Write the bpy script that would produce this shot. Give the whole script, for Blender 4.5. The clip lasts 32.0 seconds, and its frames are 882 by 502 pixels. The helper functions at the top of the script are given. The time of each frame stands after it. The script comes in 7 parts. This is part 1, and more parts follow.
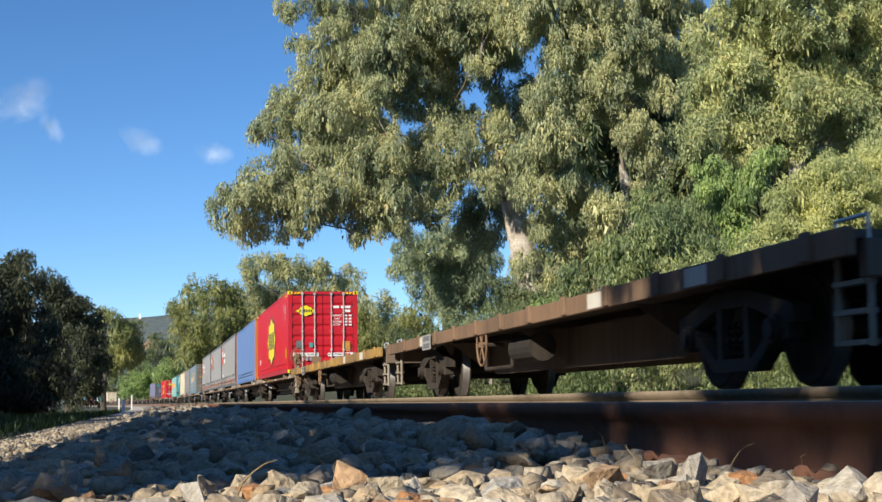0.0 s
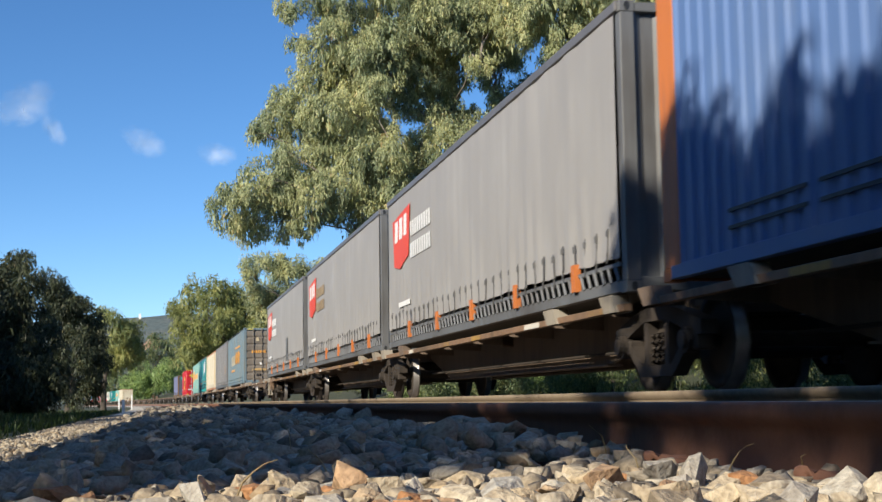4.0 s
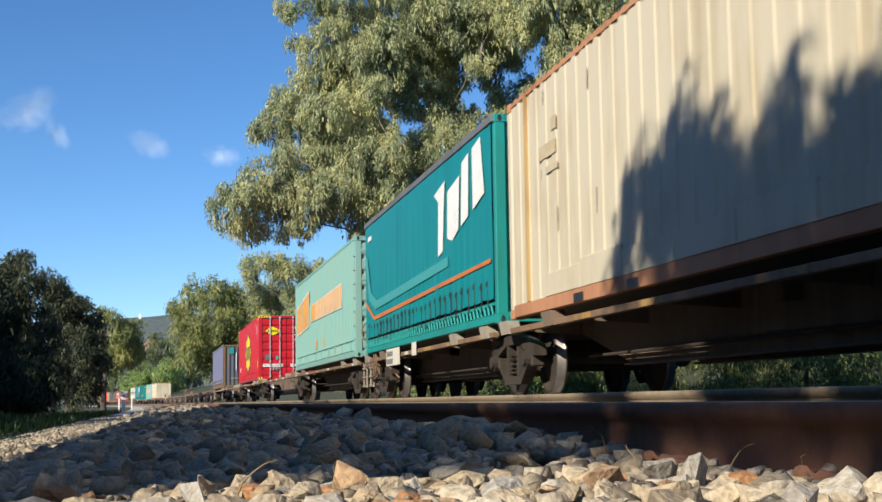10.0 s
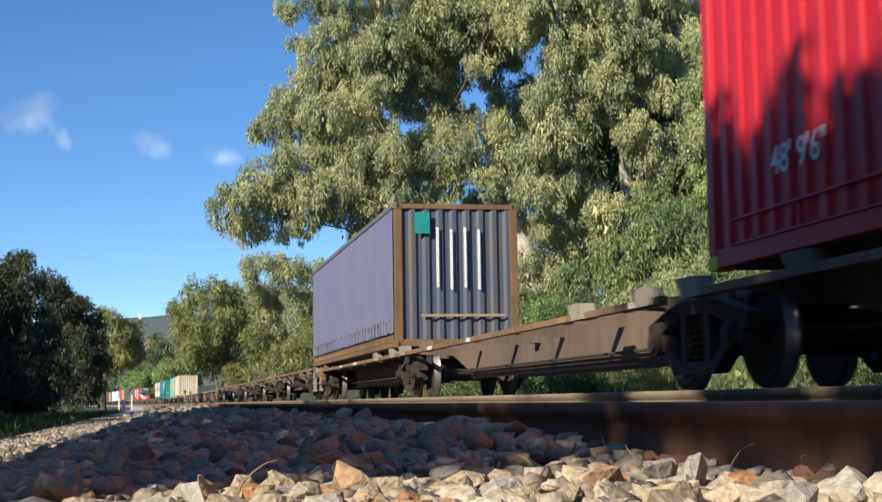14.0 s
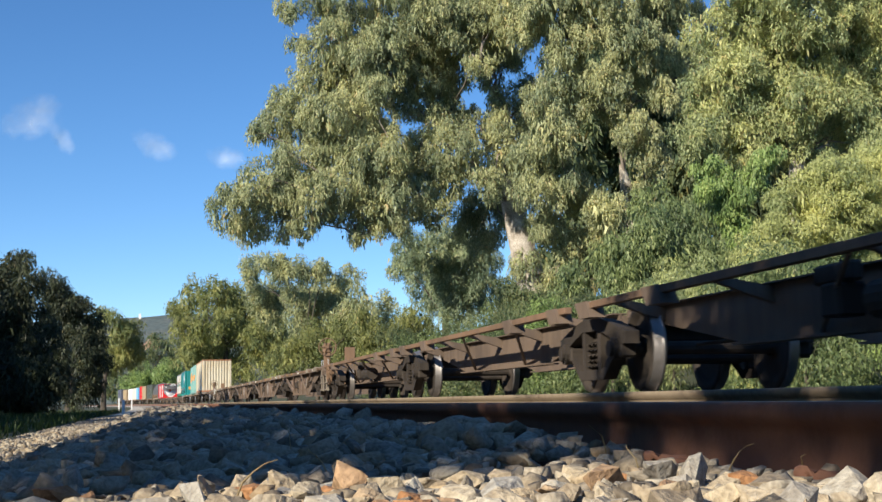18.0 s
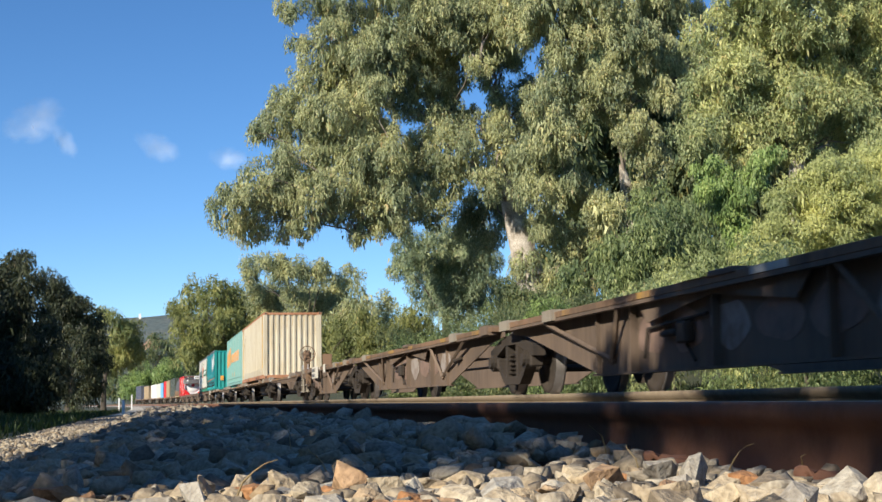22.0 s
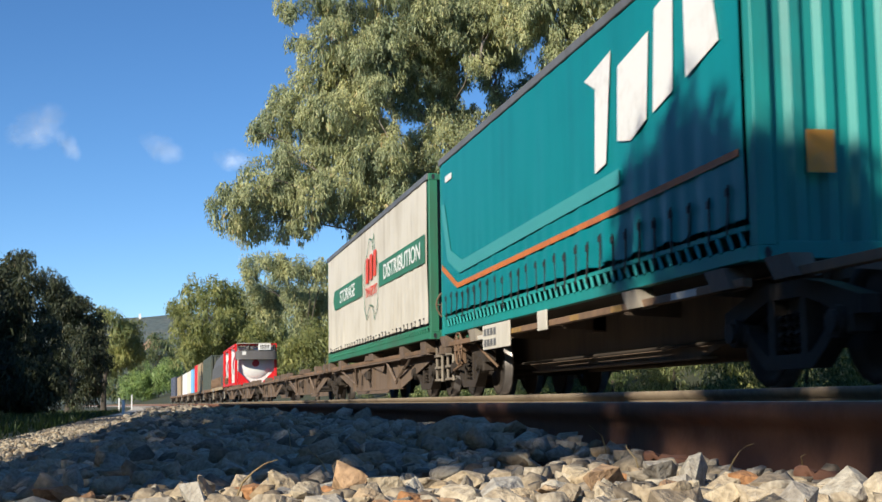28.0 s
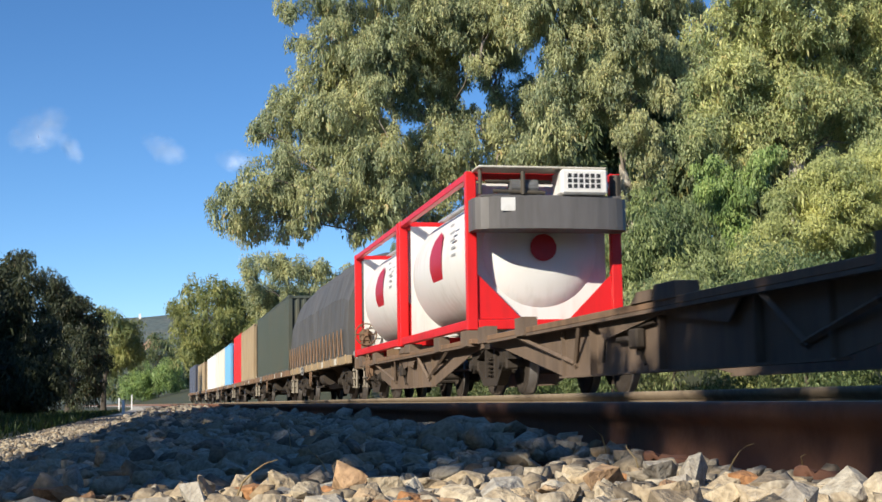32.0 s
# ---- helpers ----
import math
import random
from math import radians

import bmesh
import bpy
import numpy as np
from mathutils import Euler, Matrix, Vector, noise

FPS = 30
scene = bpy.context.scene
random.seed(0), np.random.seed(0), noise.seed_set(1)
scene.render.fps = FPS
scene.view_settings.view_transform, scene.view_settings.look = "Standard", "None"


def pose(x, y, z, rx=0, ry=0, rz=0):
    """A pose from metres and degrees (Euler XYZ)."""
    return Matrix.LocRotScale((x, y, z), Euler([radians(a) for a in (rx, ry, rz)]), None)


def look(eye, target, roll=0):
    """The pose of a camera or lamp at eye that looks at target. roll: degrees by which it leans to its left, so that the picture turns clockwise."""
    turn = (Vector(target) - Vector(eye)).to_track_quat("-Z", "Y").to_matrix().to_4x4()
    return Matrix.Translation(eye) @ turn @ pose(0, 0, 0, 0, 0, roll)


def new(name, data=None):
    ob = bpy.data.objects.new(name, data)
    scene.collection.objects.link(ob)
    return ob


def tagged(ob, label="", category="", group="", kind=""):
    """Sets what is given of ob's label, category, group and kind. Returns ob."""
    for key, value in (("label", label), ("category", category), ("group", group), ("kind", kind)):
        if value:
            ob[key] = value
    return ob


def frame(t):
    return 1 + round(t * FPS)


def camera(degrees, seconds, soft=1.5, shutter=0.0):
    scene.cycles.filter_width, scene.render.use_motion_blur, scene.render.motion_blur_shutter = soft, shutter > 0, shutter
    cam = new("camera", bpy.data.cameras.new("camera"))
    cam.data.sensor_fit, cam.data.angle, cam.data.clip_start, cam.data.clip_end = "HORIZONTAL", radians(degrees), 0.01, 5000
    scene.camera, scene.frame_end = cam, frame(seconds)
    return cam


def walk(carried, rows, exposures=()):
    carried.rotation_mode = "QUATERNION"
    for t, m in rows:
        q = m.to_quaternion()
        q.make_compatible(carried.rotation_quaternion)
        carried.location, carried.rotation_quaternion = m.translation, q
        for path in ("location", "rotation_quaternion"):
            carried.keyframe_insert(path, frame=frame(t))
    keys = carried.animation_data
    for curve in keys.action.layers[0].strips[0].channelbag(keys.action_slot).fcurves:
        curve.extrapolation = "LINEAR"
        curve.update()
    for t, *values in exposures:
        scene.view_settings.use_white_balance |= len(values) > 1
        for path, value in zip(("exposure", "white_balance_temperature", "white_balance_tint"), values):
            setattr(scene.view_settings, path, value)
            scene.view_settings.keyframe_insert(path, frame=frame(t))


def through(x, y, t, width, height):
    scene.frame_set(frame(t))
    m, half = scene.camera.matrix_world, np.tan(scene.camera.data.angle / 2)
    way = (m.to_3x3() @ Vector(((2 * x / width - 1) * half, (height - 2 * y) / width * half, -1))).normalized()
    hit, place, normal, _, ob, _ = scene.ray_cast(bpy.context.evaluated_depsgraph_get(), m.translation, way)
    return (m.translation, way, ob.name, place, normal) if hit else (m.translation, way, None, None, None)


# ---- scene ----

# The camera stands still beside the near rail, just above the ballast. Track runs along +y.
cam = camera(35.5, 32.0, shutter=0.12)
YAW, PITCH = radians(11.42), radians(6.17)
EYE = Vector((0.0, 0.0, 0.0))
AIM = Vector((math.sin(YAW) * math.cos(PITCH), math.cos(YAW) * math.cos(PITCH), math.sin(PITCH)))
STAND = look(EYE, EYE + 10 * AIM, -0.88)
walk(cam, [(0.0, STAND), (32.0, STAND)], [(0.0, 0.44), (11.0, 0.44), (13.0, 0.4), (14.0, 0.46), (22.0, 0.45), (25.0, 0.36), (28.0, 0.4), (32.0, 0.43)])

# ---- light: clear winter sky, low sun behind the camera on the left ----
SUN_EL, SUN_AZ = radians(27), radians(50)      # azimuth from -y towards -x
SUN_FROM = Vector((-math.sin(SUN_AZ) * math.cos(SUN_EL), -math.cos(SUN_AZ) * math.cos(SUN_EL), math.sin(SUN_EL)))
world = bpy.data.worlds.new("sky")
scene.world = world
world.use_nodes = True
wn, wl = world.node_tree.nodes, world.node_tree.links
sky = wn.new("ShaderNodeTexSky")
sky.sky_type, sky.sun_disc = "NISHITA", False
sky.sun_elevation = SUN_EL
sky.sun_rotation = math.atan2(SUN_FROM.x, SUN_FROM.y)
sky.altitude, sky.air_density, sky.dust_density, sky.ozone_density = 100, 0.68, 0.0, 4.0
wn["Background"].inputs["Strength"].default_value = 0.113
tone = wn.new("ShaderNodeHueSaturation")
tone.inputs["Saturation"].default_value = 1.14
wl.new(sky.outputs["Color"], tone.inputs["Color"])
wl.new(tone.outputs["Color"], wn["Background"].inputs["Color"])
sun = new("sun", bpy.data.lights.new("sun", "SUN"))
sun.data.energy, sun.data.angle, sun.data.color = 5.0, radians(0.53), (1.0, 0.91, 0.76)
sun.matrix_world = look(SUN_FROM * 100, (0, 0, 0))

# ---- materials ----


def nodes_of(name):
    m = bpy.data.materials.new(name)
    m.use_nodes = True
    return m, m.node_tree.nodes, m.node_tree.links, m.node_tree.nodes["Principled BSDF"]


def ramp(nt, a, b, lo=0.35, hi=0.65):
    r = nt.new("ShaderNodeValToRGB")
    r.color_ramp.elements[0].position, r.color_ramp.elements[1].position = lo, hi
    r.color_ramp.elements[0].color, r.color_ramp.elements[1].color = (*a, 1), (*b, 1)
    return r


def paint(name, color, worn, rough=0.5, metal=0.0, grain=6.0, amount=0.5, streak=True, bump=0.15):
    """Painted or bare steel: large stains, rain streaks, fine grain."""
    m, nt, ln, bsdf = nodes_of(name)
    tc = nt.new("ShaderNodeTexCoord")
    mp = nt.new("ShaderNodeMapping")
    mp.inputs["Scale"].default_value = (1, 1, 0.12 if streak else 1)
    ln.new(tc.outputs["Object"], mp.inputs["Vector"])
    n1, n2 = nt.new("ShaderNodeTexNoise"), nt.new("ShaderNodeTexNoise")
    n1.inputs["Scale"].default_value, n1.inputs["Detail"].default_value = grain, 6
    n1.inputs["Roughness"].default_value = 0.65
    n2.inputs["Scale"].default_value, n2.inputs["Detail"].default_value = 0.7, 5
    ln.new(mp.outputs["Vector"], n1.inputs["Vector"])
    ln.new(tc.outputs["Object"], n2.inputs["Vector"])
    mul = nt.new("ShaderNodeMath")
    mul.operation = "MULTIPLY"
    ln.new(n1.outputs["Fac"], mul.inputs[0])
    ln.new(n2.outputs["Fac"], mul.inputs[1])
    r = ramp(nt, color, worn, 0.27 - 0.12 * amount, 0.52 - 0.2 * amount)
    ln.new(mul.outputs[0], r.inputs["Fac"])
    ln.new(r.outputs["Color"], bsdf.inputs["Base Color"])
    bsdf.inputs["Roughness"].default_value, bsdf.inputs["Metallic"].default_value = rough, metal
    b = nt.new("ShaderNodeBump")
    b.inputs["Strength"].default_value, b.inputs["Distance"].default_value = bump, 0.01
    n3 = nt.new("ShaderNodeTexNoise")
    n3.inputs["Scale"].default_value, n3.inputs["Detail"].default_value = 40, 4
    ln.new(tc.outputs["Object"], n3.inputs["Vector"])
    ln.new(n3.outputs["Fac"], b.inputs["Height"])
    ln.new(b.outputs["Normal"], bsdf.inputs["Normal"])
    return m


def leafage(name, a, b, c, rough=0.5, through=0.3):
    """Leaves: each leaf its own tint, some light through them."""
    m, nt, ln, bsdf = nodes_of(name)
    g = nt.new("ShaderNodeNewGeometry")
    r = nt.new("ShaderNodeValToRGB")
    el = r.color_ramp.elements
    el[0].position, el[1].position = 0.0, 0.93
    el[0].color, el[1].color = (*a, 1), (*b, 1)
    e = el.new(1.0)
    e.color = (*c, 1)
    tc, n = nt.new("ShaderNodeTexCoord"), nt.new("ShaderNodeTexNoise")
    n.inputs["Scale"].default_value, n.inputs["Detail"].default_value = 0.5, 4
    ln.new(tc.outputs["Object"], n.inputs["Vector"])
    mix = nt.new("ShaderNodeMix")
    mix.data_type = "RGBA"
    mix.blend_type = "MULTIPLY"
    mix.inputs["Factor"].default_value = 0.8
    r2 = ramp(nt, (0.5, 0.58, 0.58), (1.3, 1.2, 1.0), 0.36, 0.64)
    ln.new(n.outputs["Fac"], r2.inputs["Fac"])
    ln.new(g.outputs["Random Per Island"], r.inputs["Fac"])
    ln.new(r.outputs["Color"], mix.inputs["A"])
    ln.new(r2.outputs["Color"], mix.inputs["B"])
    ln.new(mix.outputs["Result"], bsdf.inputs["Base Color"])
    bsdf.inputs["Roughness"].default_value = rough
    bsdf.inputs["Specular IOR Level"].default_value = 0.35
    tr = nt.new("ShaderNodeBsdfTranslucent")
    ln.new(mix.outputs["Result"], tr.inputs["Color"])
    ms = nt.new("ShaderNodeMixShader")
    ms.inputs["Fac"].default_value = through
    ln.new(bsdf.outputs["BSDF"], ms.inputs[1])
    ln.new(tr.outputs["BSDF"], ms.inputs[2])
    ln.new(ms.outputs["Shader"], nt["Material Output"].inputs["Surface"])
    return m


def earthy(name, stops, scale=3.0, rough=0.9, bump=0.5, fine=60.0, islands=False):
    """Stone, soil, bark: two scales of noise over a row of colours."""
    m, nt, ln, bsdf = nodes_of(name)
    tc = nt.new("ShaderNodeTexCoord")
    n1, n2 = nt.new("ShaderNodeTexNoise"), nt.new("ShaderNodeTexNoise")
    n1.inputs["Scale"].default_value, n1.inputs["Detail"].default_value = scale, 8
    n1.inputs["Roughness"].default_value = 0.62
    n2.inputs["Scale"].default_value, n2.inputs["Detail"].default_value = fine, 6
    ln.new(tc.outputs["Object"], n1.inputs["Vector"])
    ln.new(tc.outputs["Object"], n2.inputs["Vector"])
    r = nt.new("ShaderNodeValToRGB")
    el = r.color_ramp.elements
    while len(el) < len(stops):
        el.new(0.5)
    for i, col in enumerate(stops):
        el[i].position = 0.05 + 0.9 * i / max(1, len(stops) - 1) if islands else 0.3 + 0.4 * i / max(1, len(stops) - 1)
        el[i].color = (*col, 1)
    if islands == "object":
        src = nt.new("ShaderNodeObjectInfo").outputs["Random"]
    elif islands:
        src = nt.new("ShaderNodeNewGeometry").outputs["Random Per Island"]
    else:
        src = n1.outputs["Fac"]
    ln.new(src, r.inputs["Fac"])
    mix = nt.new("ShaderNodeMix")
    mix.data_type, mix.blend_type = "RGBA", "MULTIPLY"
    mix.inputs["Factor"].default_value = 0.7
    r2 = ramp(nt, (0.68, 0.64, 0.59), (1.22, 1.22, 1.2), 0.36, 0.6)
    ln.new(n2.outputs["Fac"], r2.inputs["Fac"])
    ln.new(r.outputs["Color"], mix.inputs["A"])
    ln.new(r2.outputs["Color"], mix.inputs["B"])
    ln.new(mix.outputs["Result"], bsdf.inputs["Base Color"])
    bsdf.inputs["Roughness"].default_value = rough
    b = nt.new("ShaderNodeBump")
    b.inputs["Strength"].default_value, b.inputs["Distance"].default_value = bump, 0.02
    ln.new(n2.outputs["Fac"], b.inputs["Height"])
    ln.new(b.outputs["Normal"], bsdf.inputs["Normal"])
    return m


def vapour(name):
    """Thin cloud: white, torn by noise, fading out to its rim."""
    m, nt, ln, bsdf = nodes_of(name)
    tc = nt.new("ShaderNodeTexCoord")
    n = nt.new("ShaderNodeTexNoise")
    n.inputs["Scale"].default_value, n.inputs["Detail"].default_value = 0.09, 7
    n.inputs["Distortion"].default_value = 0.6
    ln.new(tc.outputs["Object"], n.inputs["Vector"])
    g = nt.new("ShaderNodeTexGradient")
    g.gradient_type = "SPHERICAL"
    mp = nt.new("ShaderNodeMapping")
    mp.inputs["Location"].default_value, mp.inputs["Scale"].default_value = (-1, -1, 0), (2, 2, 0)
    ln.new(tc.outputs["Generated"], mp.inputs["Vector"])
    ln.new(mp.outputs["Vector"], g.inputs["Vector"])
    mu = nt.new("ShaderNodeMath")
    mu.operation = "MULTIPLY"
    ln.new(n.outputs["Fac"], mu.inputs[0])
    ln.new(g.outputs["Fac"], mu.inputs[1])
    r = ramp(nt, (0, 0, 0), (0.36, 0.36, 0.36), 0.14, 0.66)
    ln.new(mu.outputs[0], r.inputs["Fac"])
    bsdf.inputs["Base Color"].default_value = (0.9, 0.92, 0.95, 1)
    bsdf.inputs["Roughness"].default_value = 1.0
    ln.new(r.outputs["Color"], bsdf.inputs["Alpha"])
    return m


M = dict(
    vermilion=paint("orange-red paint", (0.70, 0.075, 0.035), (0.55, 0.07, 0.04), 0.5, amount=0.3),
    cloud=vapour("cloud vapour"),
    red=paint("red paint", (0.47, 0.012, 0.022), (0.37, 0.014, 0.022), 0.38, amount=0.3),
    yellow=paint("yellow paint", (0.80, 0.66, 0.01), (0.7, 0.55, 0.03), 0.45, amount=0.2),
    black=paint("black paint", (0.02, 0.022, 0.025), (0.05, 0.05, 0.05), 0.5, amount=0.3),
    blue=paint("faded blue paint", (0.10, 0.18, 0.38), (0.14, 0.21, 0.37), 0.5, amount=0.4),
    orange=paint("orange paint", (0.55, 0.17, 0.04), (0.35, 0.12, 0.05), 0.55, amount=0.4),
    curtain=paint("grey curtain", (0.31, 0.30, 0.29), (0.36, 0.35, 0.335), 0.55, amount=0.5, grain=3),
    steel=paint("grey painted steel", (0.14, 0.145, 0.15), (0.09, 0.085, 0.08), 0.5),
    slate=paint("slate blue paint", (0.13, 0.20, 0.245), (0.18, 0.19, 0.17), 0.5, amount=0.7),
    dirt=paint("dirty brown steel", (0.085, 0.07, 0.052), (0.05, 0.045, 0.035), 0.7, amount=0.7),
    dark=paint("dark grey paint", (0.14, 0.135, 0.135), (0.10, 0.095, 0.09), 0.42, amount=0.6),
    taupe=paint("dusty taupe steel", (0.19, 0.165, 0.135), (0.12, 0.10, 0.08), 0.6, amount=0.6),
    # side grey lightened to put its sunlit sheen into the colour
    sheendark=paint("dark grey paint lightened for sheen", (0.215, 0.205, 0.2), (0.155, 0.145, 0.14), 0.34, amount=0.6),
    cream=paint("cream paint", (0.565, 0.51, 0.385), (0.44, 0.36, 0.23), 0.55, amount=0.36),
    faded=paint("faded tan marking", (0.47, 0.38, 0.24), (0.56, 0.5, 0.37), 0.6, amount=0.5),
    stain=paint("rust-stained cream", (0.5, 0.34, 0.14), (0.3, 0.17, 0.07), 0.65, amount=0.6),
    rustorange=paint("orange rust paint", (0.45, 0.22, 0.12), (0.3, 0.13, 0.06), 0.7, amount=0.6),
    teal=paint("teal curtain", (0.0, 0.21, 0.23), (0.0, 0.17, 0.19), 0.45, amount=0.3, grain=3),
    teallight=paint("light teal curtain", (0.05, 0.31, 0.31), (0.04, 0.27, 0.28), 0.45, amount=0.3),
    tealsteel=paint("teal steel", (0.01, 0.27, 0.25), (0.02, 0.2, 0.19), 0.5, amount=0.5),
    aqua=paint("aqua paint", (0.195, 0.385, 0.345), (0.24, 0.37, 0.315), 0.5, amount=0.5),
    amber=paint("amber paint", (0.75, 0.34, 0.05), (0.55, 0.3, 0.1), 0.6, amount=0.6),
    purple=paint("violet blue curtain", (0.165, 0.17, 0.28), (0.2, 0.195, 0.27), 0.6, amount=0.5, grain=3),
    navy=paint("navy end panel", (0.07, 0.085, 0.13), (0.11, 0.10, 0.09), 0.5, amount=0.6),
    brown=paint("rust brown steel", (0.2, 0.115, 0.05), (0.12, 0.07, 0.04), 0.65, amount=0.6),
    white=paint("white paint", (0.78, 0.78, 0.76), (0.6, 0.58, 0.54), 0.45, amount=0.2),
    canvas=paint("white curtain", (0.63, 0.60, 0.52), (0.46, 0.42, 0.34), 0.6, amount=0.5, grain=3),
    green=paint("green paint", (0.03, 0.19, 0.11), (0.05, 0.13, 0.08), 0.55, amount=0.5),
    olive=paint("dark olive paint", (0.06, 0.075, 0.06), (0.09, 0.085, 0.06), 0.55, amount=0.5),
    tarp=paint("grey tarpaulin", (0.085, 0.083, 0.08), (0.13, 0.125, 0.12), 0.6, amount=0.6, grain=2),
    tan=paint("tan paint", (0.36, 0.27, 0.16), (0.28, 0.2, 0.12), 0.6),
    skyblue=paint("light blue paint", (0.16, 0.42, 0.68), (0.2, 0.4, 0.6), 0.5),
    scarlet=paint("bright red frame", (0.72, 0.018, 0.02), (0.5, 0.02, 0.02), 0.4, amount=0.2),
    silver=paint("galvanised steel", (0.62, 0.62, 0.62), (0.45, 0.45, 0.44), 0.35, 0.5),
    wagon=paint("brake-dust brown steel", (0.17, 0.122, 0.087), (0.105, 0.077, 0.057), 0.75, amount=0.7),
    deckrust=paint("rust deck edge", (0.23, 0.14, 0.082), (0.12, 0.08, 0.05), 0.75, amount=0.7),
    deckyellow=paint("worn yellow edge", (0.42, 0.25, 0.055), (0.2, 0.125, 0.065), 0.7, amount=0.9),
    sprayed=paint("faded pink-brown spray paint", (0.25, 0.17, 0.135), (0.16, 0.11, 0.085), 0.7, amount=0.6),
    sprayedpale=paint("faded pale spray paint", (0.36, 0.32, 0.29), (0.2, 0.15, 0.12), 0.7, amount=0.7),
    pad=paint("galvanised pad", (0.5, 0.5, 0.5), (0.34, 0.32, 0.3), 0.45, 0.2),
    weathered=paint("weathered pale steel", (0.30, 0.265, 0.21), (0.16, 0.13, 0.1), 0.7, amount=0.6),
    # iron set darker to put the shade under the wagons into its colour
    iron=paint("shade-darkened cast iron", (0.045, 0.034, 0.025), (0.018, 0.015, 0.012), 0.8, amount=0.6),
    bright=paint("worn wheel steel", (0.33, 0.31, 0.30), (0.2, 0.18, 0.16), 0.42, 0.8, streak=False),
    rust=paint("rusty rail", (0.23, 0.108, 0.066), (0.13, 0.06, 0.038), 0.85, grain=14, amount=0.6, streak=False),
    dustyrail=paint("dusty tan rail side", (0.27, 0.21, 0.14), (0.16, 0.11, 0.075), 0.85, grain=14, amount=0.5, streak=False),
    railtop=paint("rail running face", (0.46, 0.4, 0.34), (0.34, 0.27, 0.21), 0.45, 0.35, streak=False),
    timber=earthy("sleeper timber", [(0.12, 0.09, 0.07), (0.2, 0.16, 0.13)], 4),
    stone=earthy("ballast stone", [(0.148, 0.122, 0.092), (0.34, 0.281, 0.2), (0.429, 0.377, 0.296), (0.311, 0.229, 0.141), (0.4, 0.355, 0.281), (0.229, 0.2, 0.163)], 8, islands=True, fine=90, bump=0.35),
    pebble=earthy("ballast stone near", [(0.25, 0.205, 0.15), (0.44, 0.36, 0.25), (0.37, 0.35, 0.315), (0.52, 0.45, 0.34), (0.41, 0.31, 0.19), (0.5, 0.46, 0.38), (0.31, 0.285, 0.25), (0.47, 0.39, 0.27), (0.36, 0.18, 0.08)], 8, islands="object", fine=3.6, bump=0.5),
    gravel=earthy("ballast bed", [(0.12, 0.11, 0.1), (0.3, 0.27, 0.23), (0.42, 0.39, 0.34)], 18, fine=90),
    # brake-dust brown, deepened to cut the light bounced under the train
    trackbed=earthy("brake-dust ballast darkened against bounce", [(0.045, 0.036, 0.028), (0.09, 0.072, 0.055), (0.15, 0.125, 0.1)], 18, fine=90),
    trackstone=earthy("stained stone darkened against bounce", [(0.06, 0.048, 0.036), (0.12, 0.095, 0.07), (0.17, 0.145, 0.115)], 8, islands=True, fine=90, bump=1.0),
    cutting=earthy("orange earth", [(0.3, 0.16, 0.1), (0.42, 0.25, 0.17), (0.2, 0.17, 0.11)], 0.08, fine=0.5, bump=0.2),
    pathdirt=earthy("gravel path", [(0.38, 0.34, 0.28), (0.55, 0.51, 0.44)], 6, fine=25),
    soil=earthy("grassy soil", [(0.02, 0.03, 0.011), (0.05, 0.058, 0.024), (0.1, 0.085, 0.045)], 1.5, fine=30),
    bark=earthy("pale gum bark", [(0.16, 0.13, 0.10), (0.42, 0.37, 0.31), (0.62, 0.58, 0.52)], 1.6, fine=14),
    limbbark=earthy("weathered gum limb", [(0.09, 0.075, 0.06), (0.2, 0.17, 0.14), (0.34, 0.3, 0.26)], 2.5, fine=14),
    darkbark=earthy("dark bark", [(0.05, 0.04, 0.03), (0.12, 0.1, 0.08)], 3, fine=20),
    gum=leafage("gum leaves", (0.23, 0.265, 0.14), (0.56, 0.585, 0.335), (0.54, 0.42, 0.23)),
    gumdark=leafage("dark gum leaves", (0.07, 0.11, 0.055), (0.22, 0.26, 0.13), (0.32, 0.26, 0.1)),
    gumblue=leafage("blue-green gum leaves", (0.2, 0.27, 0.165), (0.44, 0.51, 0.33), (0.46, 0.42, 0.24)),
    gumlight=leafage("yellow-green gum leaves", (0.26, 0.31, 0.14), (0.57, 0.61, 0.31), (0.54, 0.4, 0.2)),
    lush=leafage("bright green leaves", (0.14, 0.22, 0.065), (0.36, 0.49, 0.18), (0.46, 0.5, 0.22)),
    wattle=leafage("wattle leaves", (0.40, 0.44, 0.17), (0.58, 0.61, 0.28), (0.6, 0.58, 0.28)),
    shrub=leafage("shrub leaves", (0.08, 0.125, 0.05), (0.30, 0.375, 0.17), (0.42, 0.44, 0.21)),
    # leaf colour lowered so that the bank's shade is in it
    shadeleaf=leafage("shade-darkened tree leaves", (0.022, 0.032, 0.018), (0.10, 0.12, 0.07), (0.2, 0.18, 0.1)),
    wood=leafage("far leaves", (0.17, 0.2, 0.07), (0.34, 0.36, 0.14), (0.44, 0.38, 0.15)),
    grass=leafage("grass blades", (0.018, 0.04, 0.01), (0.065, 0.11, 0.03), (0.16, 0.15, 0.06)),
    straw=leafage("dry grass", (0.3, 0.2, 0.1), (0.5, 0.4, 0.24), (0.2, 0.12, 0.06)),
    # greens pushed pale and bluish to put distance haze into the colour
    hill=earthy("haze-tinted wooded hill", [(0.085, 0.115, 0.115), (0.11, 0.14, 0.13), (0.14, 0.15, 0.135)], 0.02, fine=0.12, bump=0.2),
)

# ---- mesh helpers ----


